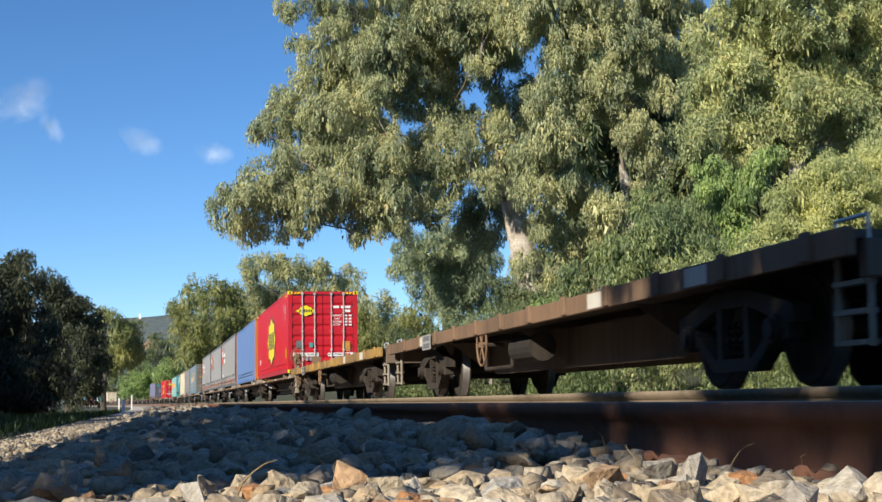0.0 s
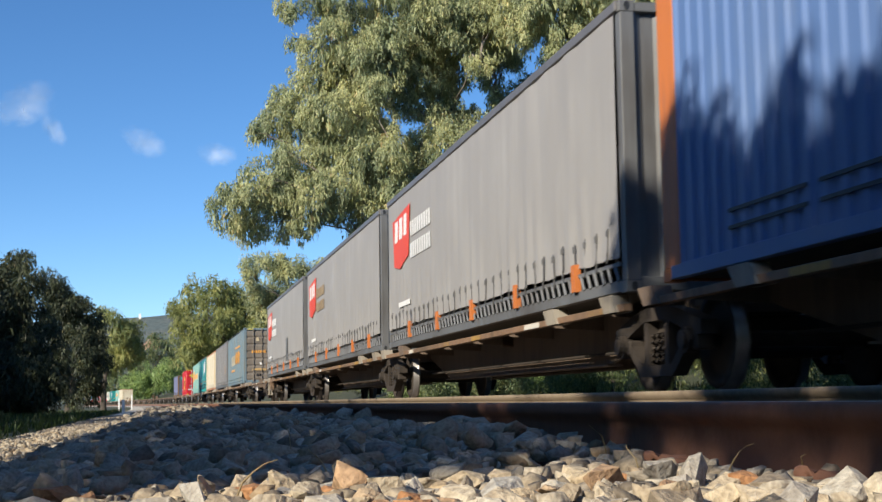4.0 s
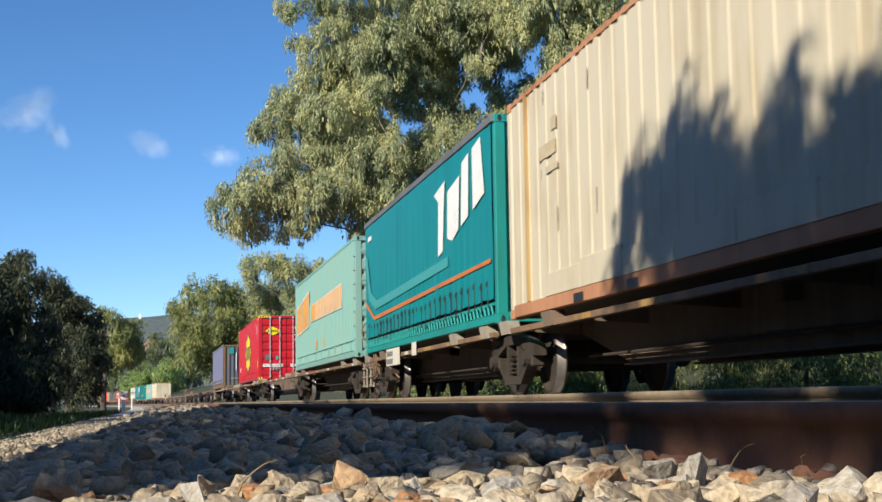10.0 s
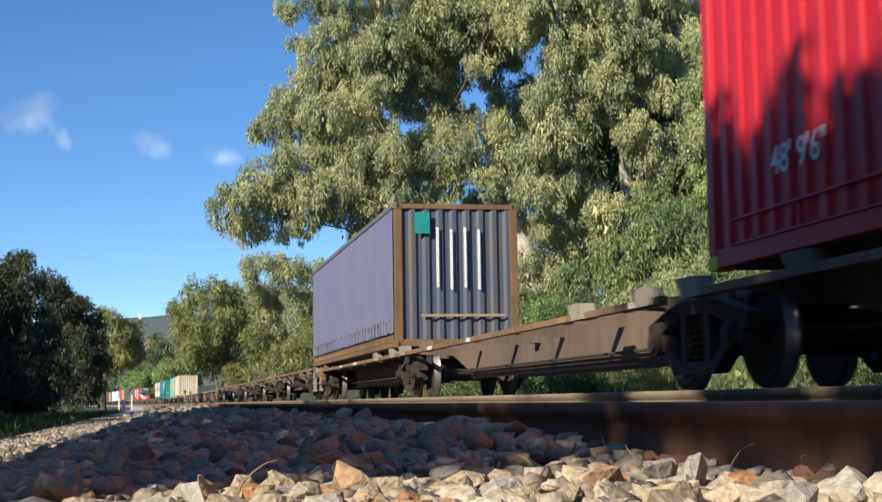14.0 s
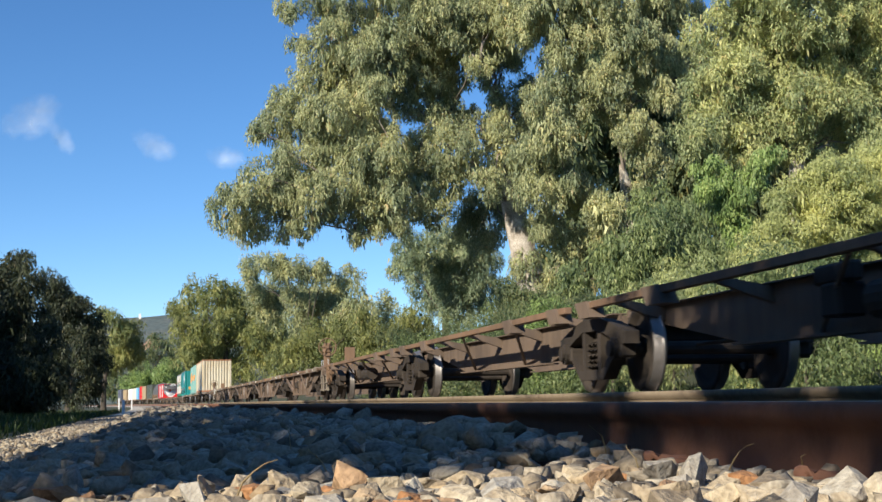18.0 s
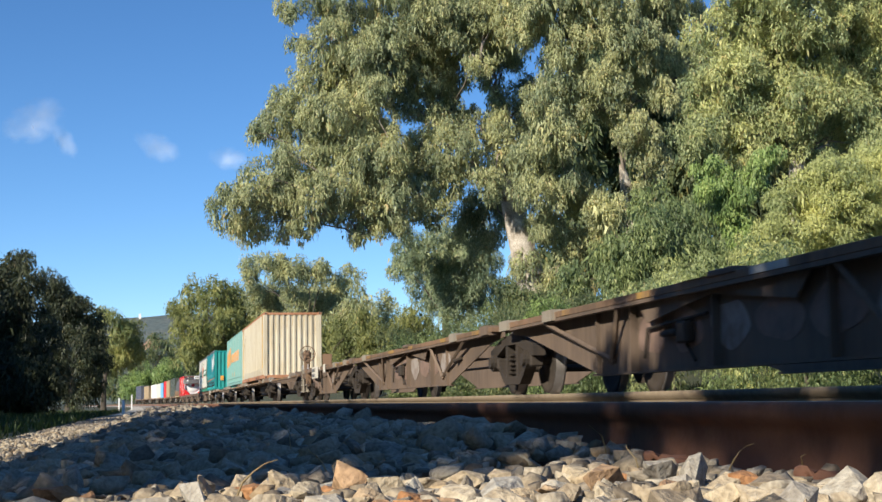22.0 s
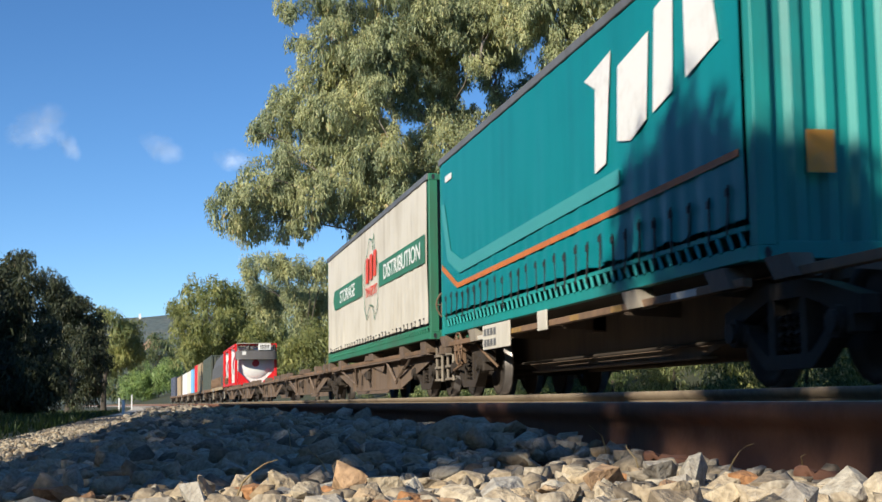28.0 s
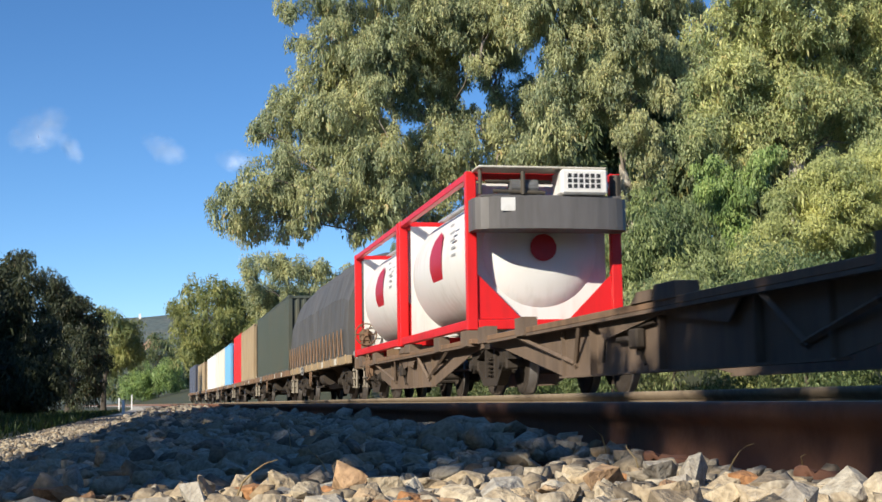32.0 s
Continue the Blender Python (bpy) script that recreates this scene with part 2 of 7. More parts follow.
def link_mesh(name, bm, material, parent=None, label="", smooth=False):
    me = bpy.data.meshes.new(name)
    bm.to_mesh(me)
    bm.free()
    for mm in (material if isinstance(material, (list, tuple)) else [material]):
        me.materials.append(mm)
    if smooth:
        me.shade_smooth()
    ob = new(name, me)
    if parent:
        ob.parent = parent
    if label:
        ob["label"] = label
    return ob


def part(name, bm, material, parent, label=""):
    return link_mesh(name, bm, material, parent, label)


def share(name, me, parent, m=None, label=""):
    ob = new(name, me)
    ob.parent = parent
    if m is not None:
        ob.matrix_local = m
    if label:
        ob["label"] = label
    return ob


def box(bm, x0, x1, y0, y1, z0, z1, bevel=0.0, mat=0):
    """A box between the given limits, added to bm."""
    res = bmesh.ops.create_cube(bm, size=1.0, matrix=Matrix.Translation(((x0 + x1) / 2, (y0 + y1) / 2, (z0 + z1) / 2)) @ Matrix.Diagonal((abs(x1 - x0), abs(y1 - y0), abs(z1 - z0), 1)))
    fs = {f for v in res["verts"] for f in v.link_faces}
    for f in fs:
        f.material_index = mat
    if bevel:
        es = {e for v in res["verts"] for e in v.link_edges}
        bmesh.ops.bevel(bm, geom=list(es), offset=bevel, segments=1, affect="EDGES")
    return bm


def boxes(*rows, bevel=0.0):
    bm = bmesh.new()
    for r in rows:
        box(bm, *r, bevel=bevel)
    return bm


def rod(bm, a, b, r, sides=8, r2=None):
    """A round bar from a to b."""
    a, b = Vector(a), Vector(b)
    d = b - a
    q = d.to_track_quat("Z", "Y").to_matrix().to_4x4()
    bmesh.ops.create_cone(bm, cap_ends=True, segments=sides, radius1=r, radius2=r if r2 is None else r2, depth=d.length, matrix=Matrix.Translation((a + b) / 2) @ q)
    return bm


def rods(*rows, sides=8):
    bm = bmesh.new()
    for a, b, r in rows:
        rod(bm, a, b, r, sides)
    return bm


def prism(outline, axis, lo, hi):
    """A plate: a flat outline of (u, v) pulled along axis. axis x: (y, z); y: (x, z); z: (x, y)."""
    bm = bmesh.new()
    put = {"x": lambda u, v, w: (w, u, v), "y": lambda u, v, w: (u, w, v), "z": lambda u, v, w: (u, v, w)}[axis]
    a = [bm.verts.new(put(u, v, lo)) for u, v in outline]
    b = [bm.verts.new(put(u, v, hi)) for u, v in outline]
    bm.faces.new(a)
    bm.faces.new(list(reversed(b)))
    n = len(a)
    for i in range(n):
        bm.faces.new((a[i], b[i], b[(i + 1) % n], a[(i + 1) % n]))
    bmesh.ops.recalc_face_normals(bm, faces=bm.faces[:])
    return bm


def joined(*bms):
    """Several bmeshes as one."""
    out = bmesh.new()
    for b in bms:
        me = bpy.data.meshes.new("tmp")
        b.to_mesh(me)
        b.free()
        out.from_mesh(me)
        bpy.data.meshes.remove(me)
    return out


def raw_mesh(name, verts, quads, material, smooth=False):
    """A mesh of quads straight from arrays."""
    me = bpy.data.meshes.new(name)
    nv, nf = len(verts), len(quads)
    k = quads.shape[1]
    me.vertices.add(nv)
    me.vertices.foreach_set("co", np.ascontiguousarray(verts, np.float32).ravel())
    me.loops.add(nf * k)
    me.loops.foreach_set("vertex_index", np.ascontiguousarray(quads, np.int32).ravel())
    me.polygons.add(nf)
    me.polygons.foreach_set("loop_start", np.arange(0, nf * k, k, dtype=np.int32))
    me.update(calc_edges=True)
    me.materials.append(material)
    if smooth:
        me.shade_smooth()
    return me


# ---- the ground: one sheet out to the horizon, with the ballast beds and the path ----
RADIUS, CURVE = 7400.0, (190.0, 290.0, 0.00066)     # nearly straight, then a tighter curve, then straight again


def heading(s):
    """How far the line's direction has turned to the left after s metres, in radians."""
    s0, s1, k = CURVE
    return min(s, s0) / RADIUS + k * (min(max(s, s0), s1) - s0)


def bend(s):
    """How far the line has swung to the left after s metres."""
    s0, s1, k = CURVE
    a, b = min(s, s0), min(max(s, s0), s1) - s0
    return -a * a / (2 * RADIUS) - b * s0 / RADIUS - k * b * b / 2 - max(0.0, s - s1) * heading(s1)


def ground_z(x):
    """Cross-section of the ground, across the line."""
    pts = [(-400, 12), (-60, 0.6), (-12, -0.3), (-6, -0.42), (-3, -0.45), (-1.7, -0.385), (-0.72, -0.35), (-0.2, -0.205), (0.9, -0.185), (2.9, -0.185), (3.6, -0.2), (4.4, -0.15), (7.2, -0.13), (8.2, -0.45), (10, -0.5), (16, 0.3), (40, 6), (90, 14), (400, 40)]
    for (a, b), (c, d) in zip(pts, pts[1:]):
        if a <= x <= c:
            return b + (d - b) * (x - a) / (c - a)
    return pts[0][1] if x < pts[0][0] else pts[-1][1]


XS = [-400, -150, -60, -30, -12, -8, -6, -4.5, -3, -2.2, -1.7, -1.2, -0.72, -0.45, -0.2, 0.2, 0.6, 0.9, 1.15, 1.5, 2.2, 2.9, 3.25, 3.6, 4.0, 4.4, 5.2, 6.2, 7.2, 7.7, 8.2, 10, 13, 16, 25, 40, 90, 400]
YS = [-300, -100, -40, -20, -10, -5, -2, 0, 1, 2, 3, 4, 5, 6, 8, 10, 13, 16, 20, 25, 30, 40, 50, 65, 80, 100, 130, 160, 190, 205, 220, 235, 250, 265, 280, 300, 350, 400, 550, 800, 1400, 2500]


def ground():
    v, q, mi = [], [], []
    for j, y in enumerate(YS):
        for x in XS:
            far = max(0.0, 1 - max(0, y - 500) / 800)
            v.append((x + (bend(y) if 0 < y < 700 else bend(700) if y >= 700 else 0), y, (ground_z(x) + (0.02 * noise.noise((x * 1.7, y * 0.8, 0)) if abs(x) < 60 else 0)) * (far if abs(x) > 30 else 1)))
    n = len(XS)
    for j in range(len(YS) - 1):
        for i in range(n - 1):
            q.append((j * n + i, j * n + i + 1, (j + 1) * n + i + 1, (j + 1) * n + i))
            x = (XS[i] + XS[i + 1]) / 2
            mi.append(3 if 1.15 < x < 8.2 else 0 if -0.72 < x < 8.2 else 1 if -1.75 < x <= -0.72 else 2)
    me = raw_mesh("ground", np.array(v), np.array(q), M["gravel"])
    me.materials.append(M["pathdirt"])
    me.materials.append(M["soil"])
    me.materials.append(M["trackbed"])
    me.polygons.foreach_set("material_index", np.array(mi, np.int32))
    return tagged(new("ground", me), "pale ballast bed and gravel path fading into grassy soil", "ground", kind="structure")


ground()


def line_sweep(name, profile, x0, z0, ys, material, closed=True):
    """A profile of (x, z) pulled along the curved line."""
    n, v, q = len(profile), [], []
    for y in ys:
        for px, pz in profile:
            v.append((x0 + px + bend(max(0, y)), y, z0 + pz))
    for j in range(len(ys) - 1):
        for i in range(n if closed else n - 1):
            k = (i + 1) % n
            q.append((j * n + i, j * n + k, (j + 1) * n + k, (j + 1) * n + i))
    return raw_mesh(name, np.array(v), np.array(q), material)


RAIL_Y = [-30, -10, -4, 0, 2, 4, 7, 10, 15, 20, 30, 40, 60, 80, 100, 140, 170, 190, 205, 220, 235, 250, 265, 280, 300, 400, 520]
RAIL = [(-0.031, 0.0), (0.031, 0.0), (0.036, -0.006), (0.036, -0.03), (0.013, -0.042), (0.009, -0.06), (0.009, -0.125), (0.02, -0.143), (0.066, -0.152), (0.066, -0.162), (-0.066, -0.162), (-0.066, -0.152), (-0.02, -0.143), (-0.009, -0.125), (-0.009, -0.06), (-0.013, -0.042), (-0.036, -0.03), (-0.036, -0.006)]


def rail(x0, z0, label, side="rust"):
    me = line_sweep("rail", RAIL, x0, z0, RAIL_Y, M[side])
    me.materials.append(M["railtop"])
    n = len(RAIL)
    idx = np.zeros(len(me.polygons), np.int32)
    idx[0::n] = 1
    me.polygons.foreach_set("material_index", idx)
    return tagged(new("rail", me), label, "rail", "rails", "structure")


rail(1.085, -0.012, "rusty steel rail with a worn top on the near track")
rail(2.685, 0.03, "dusty steel rail of the near track, far side", "dustyrail")
rail(5.03, 0.05, "dusty steel rail under the passing train", "dustyrail")
rail(6.47, 0.065, "dusty steel rail under the passing train, far side", "dustyrail")

# ---- trees: a tapered trunk, limbs, and a crown of many small leaves in hanging clumps ----


def leaf_cloud(rng, centres, radii, per, leaf, droop=0.9, flat=1.0):
    """Leaves as slim folded diamonds round the clump centres. Returns vertices and quads."""
    n = len(centres)
    tot = int(per.sum())
    own = np.repeat(np.arange(n), per)
    d = rng.normal(size=(tot, 3))
    d /= np.linalg.norm(d, axis=1)[:, None] + 1e-9
    rad = radii[own] * rng.uniform(0.25, 1.0, tot) ** 0.55
    pos = centres[own] + d * rad[:, None] * np.array([1, 1, flat])
    pos[:, 2] -= droop * 0.35 * radii[own] * rng.uniform(0, 1, tot) ** 2
    along = d * 0.6 + rng.normal(size=(tot, 3)) * 0.45
    along[:, 2] -= droop * 1.2
    along /= np.linalg.norm(along, axis=1)[:, None]
    side = np.cross(along, d + 0.55 * rng.normal(size=(tot, 3)))
    side /= np.linalg.norm(side, axis=1)[:, None] + 1e-9
    ln = leaf * rng.uniform(0.6, 1.4, tot)[:, None]
    wd = ln * rng.uniform(0.2, 0.32, tot)[:, None]
    v = np.empty((tot, 3, 3))
    v[:, 0] = pos + side * wd * 0.5 - along * ln * 0.45
    v[:, 1] = pos - side * wd * 0.7 - along * ln * 0.2
    v[:, 2] = pos + along * ln * 0.55
    return v.reshape(-1, 3), np.arange(tot * 3).reshape(-1, 3)


def tube(points, radii, sides=7):
    """A tapered limb along points."""
    v, q = [], []
    pts = [Vector(p) for p in points]
    for i, p in enumerate(pts):
        d = (pts[min(i + 1, len(pts) - 1)] - pts[max(i - 1, 0)]).normalized()
        a = d.orthogonal().normalized() if abs(d.z) < 0.9 else Vector((1, 0, 0))
        a = (a - d * a.dot(d)).normalized()
        b = d.cross(a)
        for k in range(sides):
            t = 2 * math.pi * k / sides
            v.append(p + (a * math.cos(t) + b * math.sin(t)) * radii[i])
    for i in range(len(pts) - 1):
        for k in range(sides):
            m = (k + 1) % sides
            q.append((i * sides + k, i * sides + m, (i + 1) * sides + m, (i + 1) * sides + k))
    return v, q


def limb_path(rng, a, b, n, wander):
    a, b = np.array(a), np.array(b)
    out = []
    for i in range(n + 1):
        t = i / n
        p = a + (b - a) * t
        p[2] += math.sin(math.pi * t) * 0.12 * np.linalg.norm(b - a)
        if 0 < i < n:
            p = p + rng.normal(size=3) * wander
        out.append(p)
    return out


def tree(name, base, girth, leaves, bark, leaf, clump, density, label, masses, group="", fill=True, full=1.0, every=1, droop=0.9):
    rng = np.random.default_rng(int(abs(base[0] * 31 + base[1] * 7 + masses[0][2] * 13)) + 5)
    root = tagged(new(name), label, "tree" if "shrub" not in name else "shrub", group)
    gz = ground_z(base[0] - bend(base[1])) if abs(base[0]) < 380 else 0
    gz = min(gz, 3.0)
    root.location = (base[0], base[1], gz)
    o = np.array((base[0], base[1], gz))
    ms = np.array(masses, float)
    tips = ms
    if fill:
        # smaller masses close the gaps between neighbouring ones
        more = []
        for i in range(len(ms)):
            for j in range(i):
                d = np.linalg.norm(ms[i, :3] - ms[j, :3])
                if d < 1.25 * (ms[i, 3] + ms[j, 3]):
                    m = (ms[i] + ms[j]) / 2
                    m[1] += rng.normal() * 0.4 * m[3]
                    m[3] *= rng.uniform(0.6, 0.85)
                    more.append(m)
        ms = np.concatenate([ms, np.array(more)]) if more else ms
    top = ms[:, 2].max() - gz
    lean = (ms[:, 0].mean() - base[0]) * 0.2
    fork = np.array((base[0] + lean, base[1], gz + top * 0.45))
    tp = [o + (0, 0, -0.3), o + (fork - o) * 0.12, o + (fork - o) * 0.5 + rng.normal(size=3) * girth * 0.3, fork, fork + np.array((lean * 0.5, 0, top * 0.06))]
    v, q = tube(tp, [girth * 1.5, girth * 1.05, girth * 0.9, girth * 0.6, girth * 0.2], 12)
    me = raw_mesh("trunk", np.array([np.array(p) - o for p in v]), np.array(q), M[bark], True)
    share("trunk", me, root)
    reach = np.linalg.norm(tips[:, :3] - fork, axis=1)
    for i, m in enumerate(tips):
        if i % every:
            continue
        t = rng.uniform(0.35, 1.0)
        start = o + (fork - o) * t if m[2] < fork[2] + 2 else fork + (tp[4] - fork) * rng.uniform(0, 0.8)
        r0 = min(girth, 0.5) * rng.uniform(0.16, 0.28)
        # an outer bough grows out of the nearest inner one
        away = np.linalg.norm(tips[:, :3] - m[:3], axis=1)
        inner = [j for j in range(len(tips)) if reach[j] < 0.85 * reach[i] and away[j] < 0.7 * np.linalg.norm(start - m[:3])]
        if inner:
            start = tips[min(inner, key=lambda j: away[j]), :3]
            r0 *= 0.55
        path = limb_path(rng, start, m[:3], 5, 0.1 * m[3])
        V, Q = tube(path, [r0 * (1 - 0.16 * i) for i in range(6)], 6 if full > 0.5 else 4)
        V, Q = [np.array(p) for p in V], list(Q)
        for k in range(5 if full > 0.5 else 1):
            d = rng.normal(size=3)
            d /= np.linalg.norm(d)
            twig = limb_path(rng, path[int(rng.integers(3, 6))], m[:3] + d * m[3] * 0.85, 3, 0.08 * m[3])
            w, wq = tube(twig, [r0 * 0.3, r0 * 0.22, r0 * 0.14, r0 * 0.06], 5)
            off = len(V)
            V += [np.array(p) for p in w]
            Q += [tuple(i + off for i in f) for f in wq]
        share("limb", raw_mesh("limb", np.array(V) - o, np.array(Q), M["limbbark" if bark == "bark" else bark], True), root)
    cs, rs = [], []
    for x, y, z, r in ms:
        n = max(5, int(2.9 * density * (r / clump) ** 2))
        d = rng.normal(size=(n, 3))
        d /= np.linalg.norm(d, axis=1)[:, None]
        rad = r * rng.uniform(0.3, 1.0, n) ** 0.5 * rng.uniform(0.85, 1.18, n)
        cs.append(np.array((x, y, z)) + d * rad[:, None] * np.array((1, 1, 0.85)))
        rs.append(clump * rng.uniform(0.55, 1.25, n))
    cs, rs = np.concatenate(cs) - o, np.concatenate(rs)
    keep = cs[:, 2] > 0.15
    cs, rs = cs[keep], rs[keep]
    per = np.maximum(12, (31 * full * density * (rs / leaf) ** 2)).astype(int)
    v, q = leaf_cloud(rng, cs, rs, per, leaf, droop, 1.25 if name == "gum_tree" else 1.0)
    # broader leaves close the heart of each mass
    inner = ms[:, :3] - o
    deep = np.maximum(8, 14 * full * (ms[:, 3] / (2.3 * leaf)) ** 2).astype(int) if full > 0.9 else np.zeros(len(ms), int)
    v2, q2 = leaf_cloud(rng, inner, 0.8 * ms[:, 3], deep, 2.3 * leaf, droop)
    v, q = np.concatenate([v, v2]), np.concatenate([q, q2 + len(v)])
    share("crown", raw_mesh("crown", v, q, M[leaves]), root)
    return root


OLD_LOW = [(3.4, 71.7, 10.1, 1.33), (4.7, 72.2, 11.3, 1.34), (4.4, 74.0, 9.2, 1.08), (6.1, 73.3, 10.8, 1.61), (7.8, 71.7, 10.7, 1.58), (7.4, 72.8, 9.3, 0.92), (6.2, 72.9, 8.8, 0.57), (9.0, 71.9, 11.4, 1.59), (10.4, 73.8, 10.1, 1.52), (11.7, 71.8, 10.2, 1.49), (10.3, 72.7, 8.8, 0.64), (13.3, 73.1, 11.0, 1.52), (11.8, 72.8, 12.2, 1.62), (14.4, 73.3, 10.4, 1.2), (15.5, 73.8, 12.1, 1.47), (12.6, 74.5, 9.6, 0.73), (6.0, 72.3, 12.6, 0.99), (7.4, 73.5, 13.1, 1.37), (8.9, 73.6, 13.5, 1.53), (10.3, 72.3, 13.4, 1.43), (11.9, 71.4, 13.2, 1.28), (14.1, 74.5, 14.1, 1.34)]
OLD_MID = [(15.3, 72.8, 13.7, 1.38), (16.6, 72.8, 12.9, 1.21), (6.0, 74.9, 15.1, 1.18), (4.8, 73.8, 14.5, 0.65), (7.1, 73.4, 15.9, 1.38), (6.2, 74.5, 16.6, 0.85), (8.4, 71.8, 15.3, 1.42), (9.9, 74.2, 16.5, 1.29), (10.7, 73.0, 15.1, 1.09), (10.9, 72.0, 16.5, 1.26), (14.9, 74.1, 15.1, 0.97), (16.4, 75.1, 15.0, 1.13), (17.4, 72.4, 11.6, 1.02)]
OLD_TOP = [(8.4, 74.6, 18.1, 1.49), (8.9, 73.1, 19.6, 1.65), (10.1, 75.1, 18.9, 1.58), (11.0, 75.0, 20.8, 1.82), (11.6, 72.8, 18.4, 1.54), (12.7, 75.5, 21.7, 1.84), (13.5, 74.7, 19.9, 1.7), (14.2, 74.8, 18.0, 1.43), (12.7, 75.4, 17.4, 1.32), (15.3, 73.7, 21.0, 1.69), (15.9, 75.1, 19.4, 1.37), (15.3, 75.7, 17.1, 1.07), (17.2, 72.3, 21.0, 1.56), (18.6, 75.5, 20.5, 1.4), (17.2, 73.5, 23.0, 1.71), (9.3, 73.9, 22.4, 1.69), (12.2, 72.4, 23.0, 1.85), (15.9, 74.9, 24.1, 1.93), (6.4, 73.1, 21.3, 0.81), (7.3, 75.6, 20.1, 0.72), (8.0, 73.0, 21.8, 0.89)]
OLD_HEART = [(19.4, 75.7, 15.9, 1.38), (20.6, 76.5, 17.1, 1.02), (18.9, 75.0, 14.0, 1.44), (18.9, 76.9, 17.7, 0.63), (20.4, 76.9, 14.6, 1.56), (19.7, 77.1, 12.4, 1.36), (19.2, 75.1, 20.9, 1.55), (20.4, 75.1, 22.2, 1.75), (19.2, 76.9, 19.8, 0.79), (17.2, 75.8, 16.2, 0.76), (17.7, 75.4, 15.2, 1.07), (17.9, 77.3, 11.2, 1.31), (17.2, 77.8, 10.1, 1.08), (18.2, 77.0, 9.2, 1.0), (19.7, 77.5, 10.8, 1.09), (18.8, 77.8, 18.8, 0.87), (19.3, 77.9, 17.2, 1.03), (16.2, 76.7, 18.2, 1.09), (20.9, 78.0, 18.6, 0.72), (15.0, 77.4, 16.8, 0.93), (19.9, 77.4, 20.1, 0.95)]
OLD_BACK = [(10.8, 75.8, 16.2, 1.32), (12.7, 75.7, 19.5, 1.53), (14.7, 75.9, 19.3, 1.46), (11.1, 75.5, 18.4, 1.44), (13.2, 75.2, 16.5, 0.9), (15.9, 75.4, 16.2, 1.06), (14.8, 76.3, 21.0, 1.55), (16.8, 74.9, 20.1, 1.3), (17.2, 74.8, 22.4, 1.54), (9.3, 74.5, 17.5, 1.26), (8.3, 76.2, 15.1, 1.2), (10.2, 76.5, 15.0, 1.29), (11.9, 75.0, 14.8, 1.04), (13.8, 75.0, 12.9, 1.34), (11.2, 74.9, 11.6, 1.33), (9.4, 75.7, 10.4, 0.89), (6.9, 75.5, 11.9, 1.26)]
OLD_FRONT = [(15.9, 72.4, 20.0, 1.26), (16.8, 71.7, 18.3, 0.88), (17.9, 72.5, 20.1, 1.27), (15.2, 72.0, 21.3, 1.48), (18.5, 72.4, 21.5, 1.5), (13.8, 72.4, 21.2, 1.33), (11.9, 72.5, 19.6, 1.25), (10.3, 72.0, 18.5, 1.23)]
tree('gum_tree', (20.6, 75.0), 0.95, 'gum', 'bark', 0.185, 0.42, 1.0, 'huge old gum tree with drooping grey-green leaves and pale bark',
     OLD_LOW + OLD_MID + OLD_TOP + OLD_HEART + OLD_BACK + OLD_FRONT, fill=False, full=1.02, droop=1.4)
TALL_LOW = [(20.0, 74.4, 7.4, 1.1), (21.2, 74.1, 6.2, 1.0), (20.6, 73.5, 9.6, 1.0), (22.5, 71.5, 11.1, 1.28), (22.8, 68.9, 9.8, 1.23), (21.1, 70.0, 11.6, 1.25), (24.7, 69.0, 14.2, 1.26), (25.4, 69.4, 13.1, 1.19), (26.5, 69.5, 16.2, 1.1), (25.4, 71.8, 16.0, 0.9), (22.4, 69.2, 21.9, 2.19), (26.8, 69.8, 22.6, 2.26), (19.0, 70.5, 20.2, 1.64), (23.2, 71.8, 8.6, 1.21), (22.0, 72.2, 8.2, 1.02), (26.0, 71.2, 11.5, 1.04), (19.7, 69.5, 21.5, 1.82)]
TALL_TOP = [(21.4, 70.2, 19.3, 1.83), (22.8, 69.6, 20.5, 1.83), (21.1, 70.4, 17.5, 1.64), (19.4, 68.9, 15.7, 1.06), (19.9, 68.8, 13.8, 1.58), (19.4, 70.9, 12.6, 1.51), (21.5, 70.9, 15.8, 1.46), (19.6, 70.2, 10.8, 1.35), (20.4, 71.5, 9.3, 0.94), (23.1, 68.9, 16.6, 1.26), (24.0, 71.3, 15.7, 0.74), (24.1, 68.8, 19.1, 1.82), (26.5, 71.7, 21.2, 1.91), (24.9, 70.4, 17.6, 0.96), (26.6, 70.4, 18.6, 1.49), (28.5, 71.7, 20.6, 1.92), (28.8, 71.0, 18.2, 1.52)]
tree('gum_tree', (25.6, 72.0), 0.6, 'gum', 'bark', 0.19, 0.44, 1.0, 'tall gum tree with hanging leaves and a leaning pale trunk',
     TALL_TOP + TALL_LOW, fill=False, full=1.25, droop=1.5)
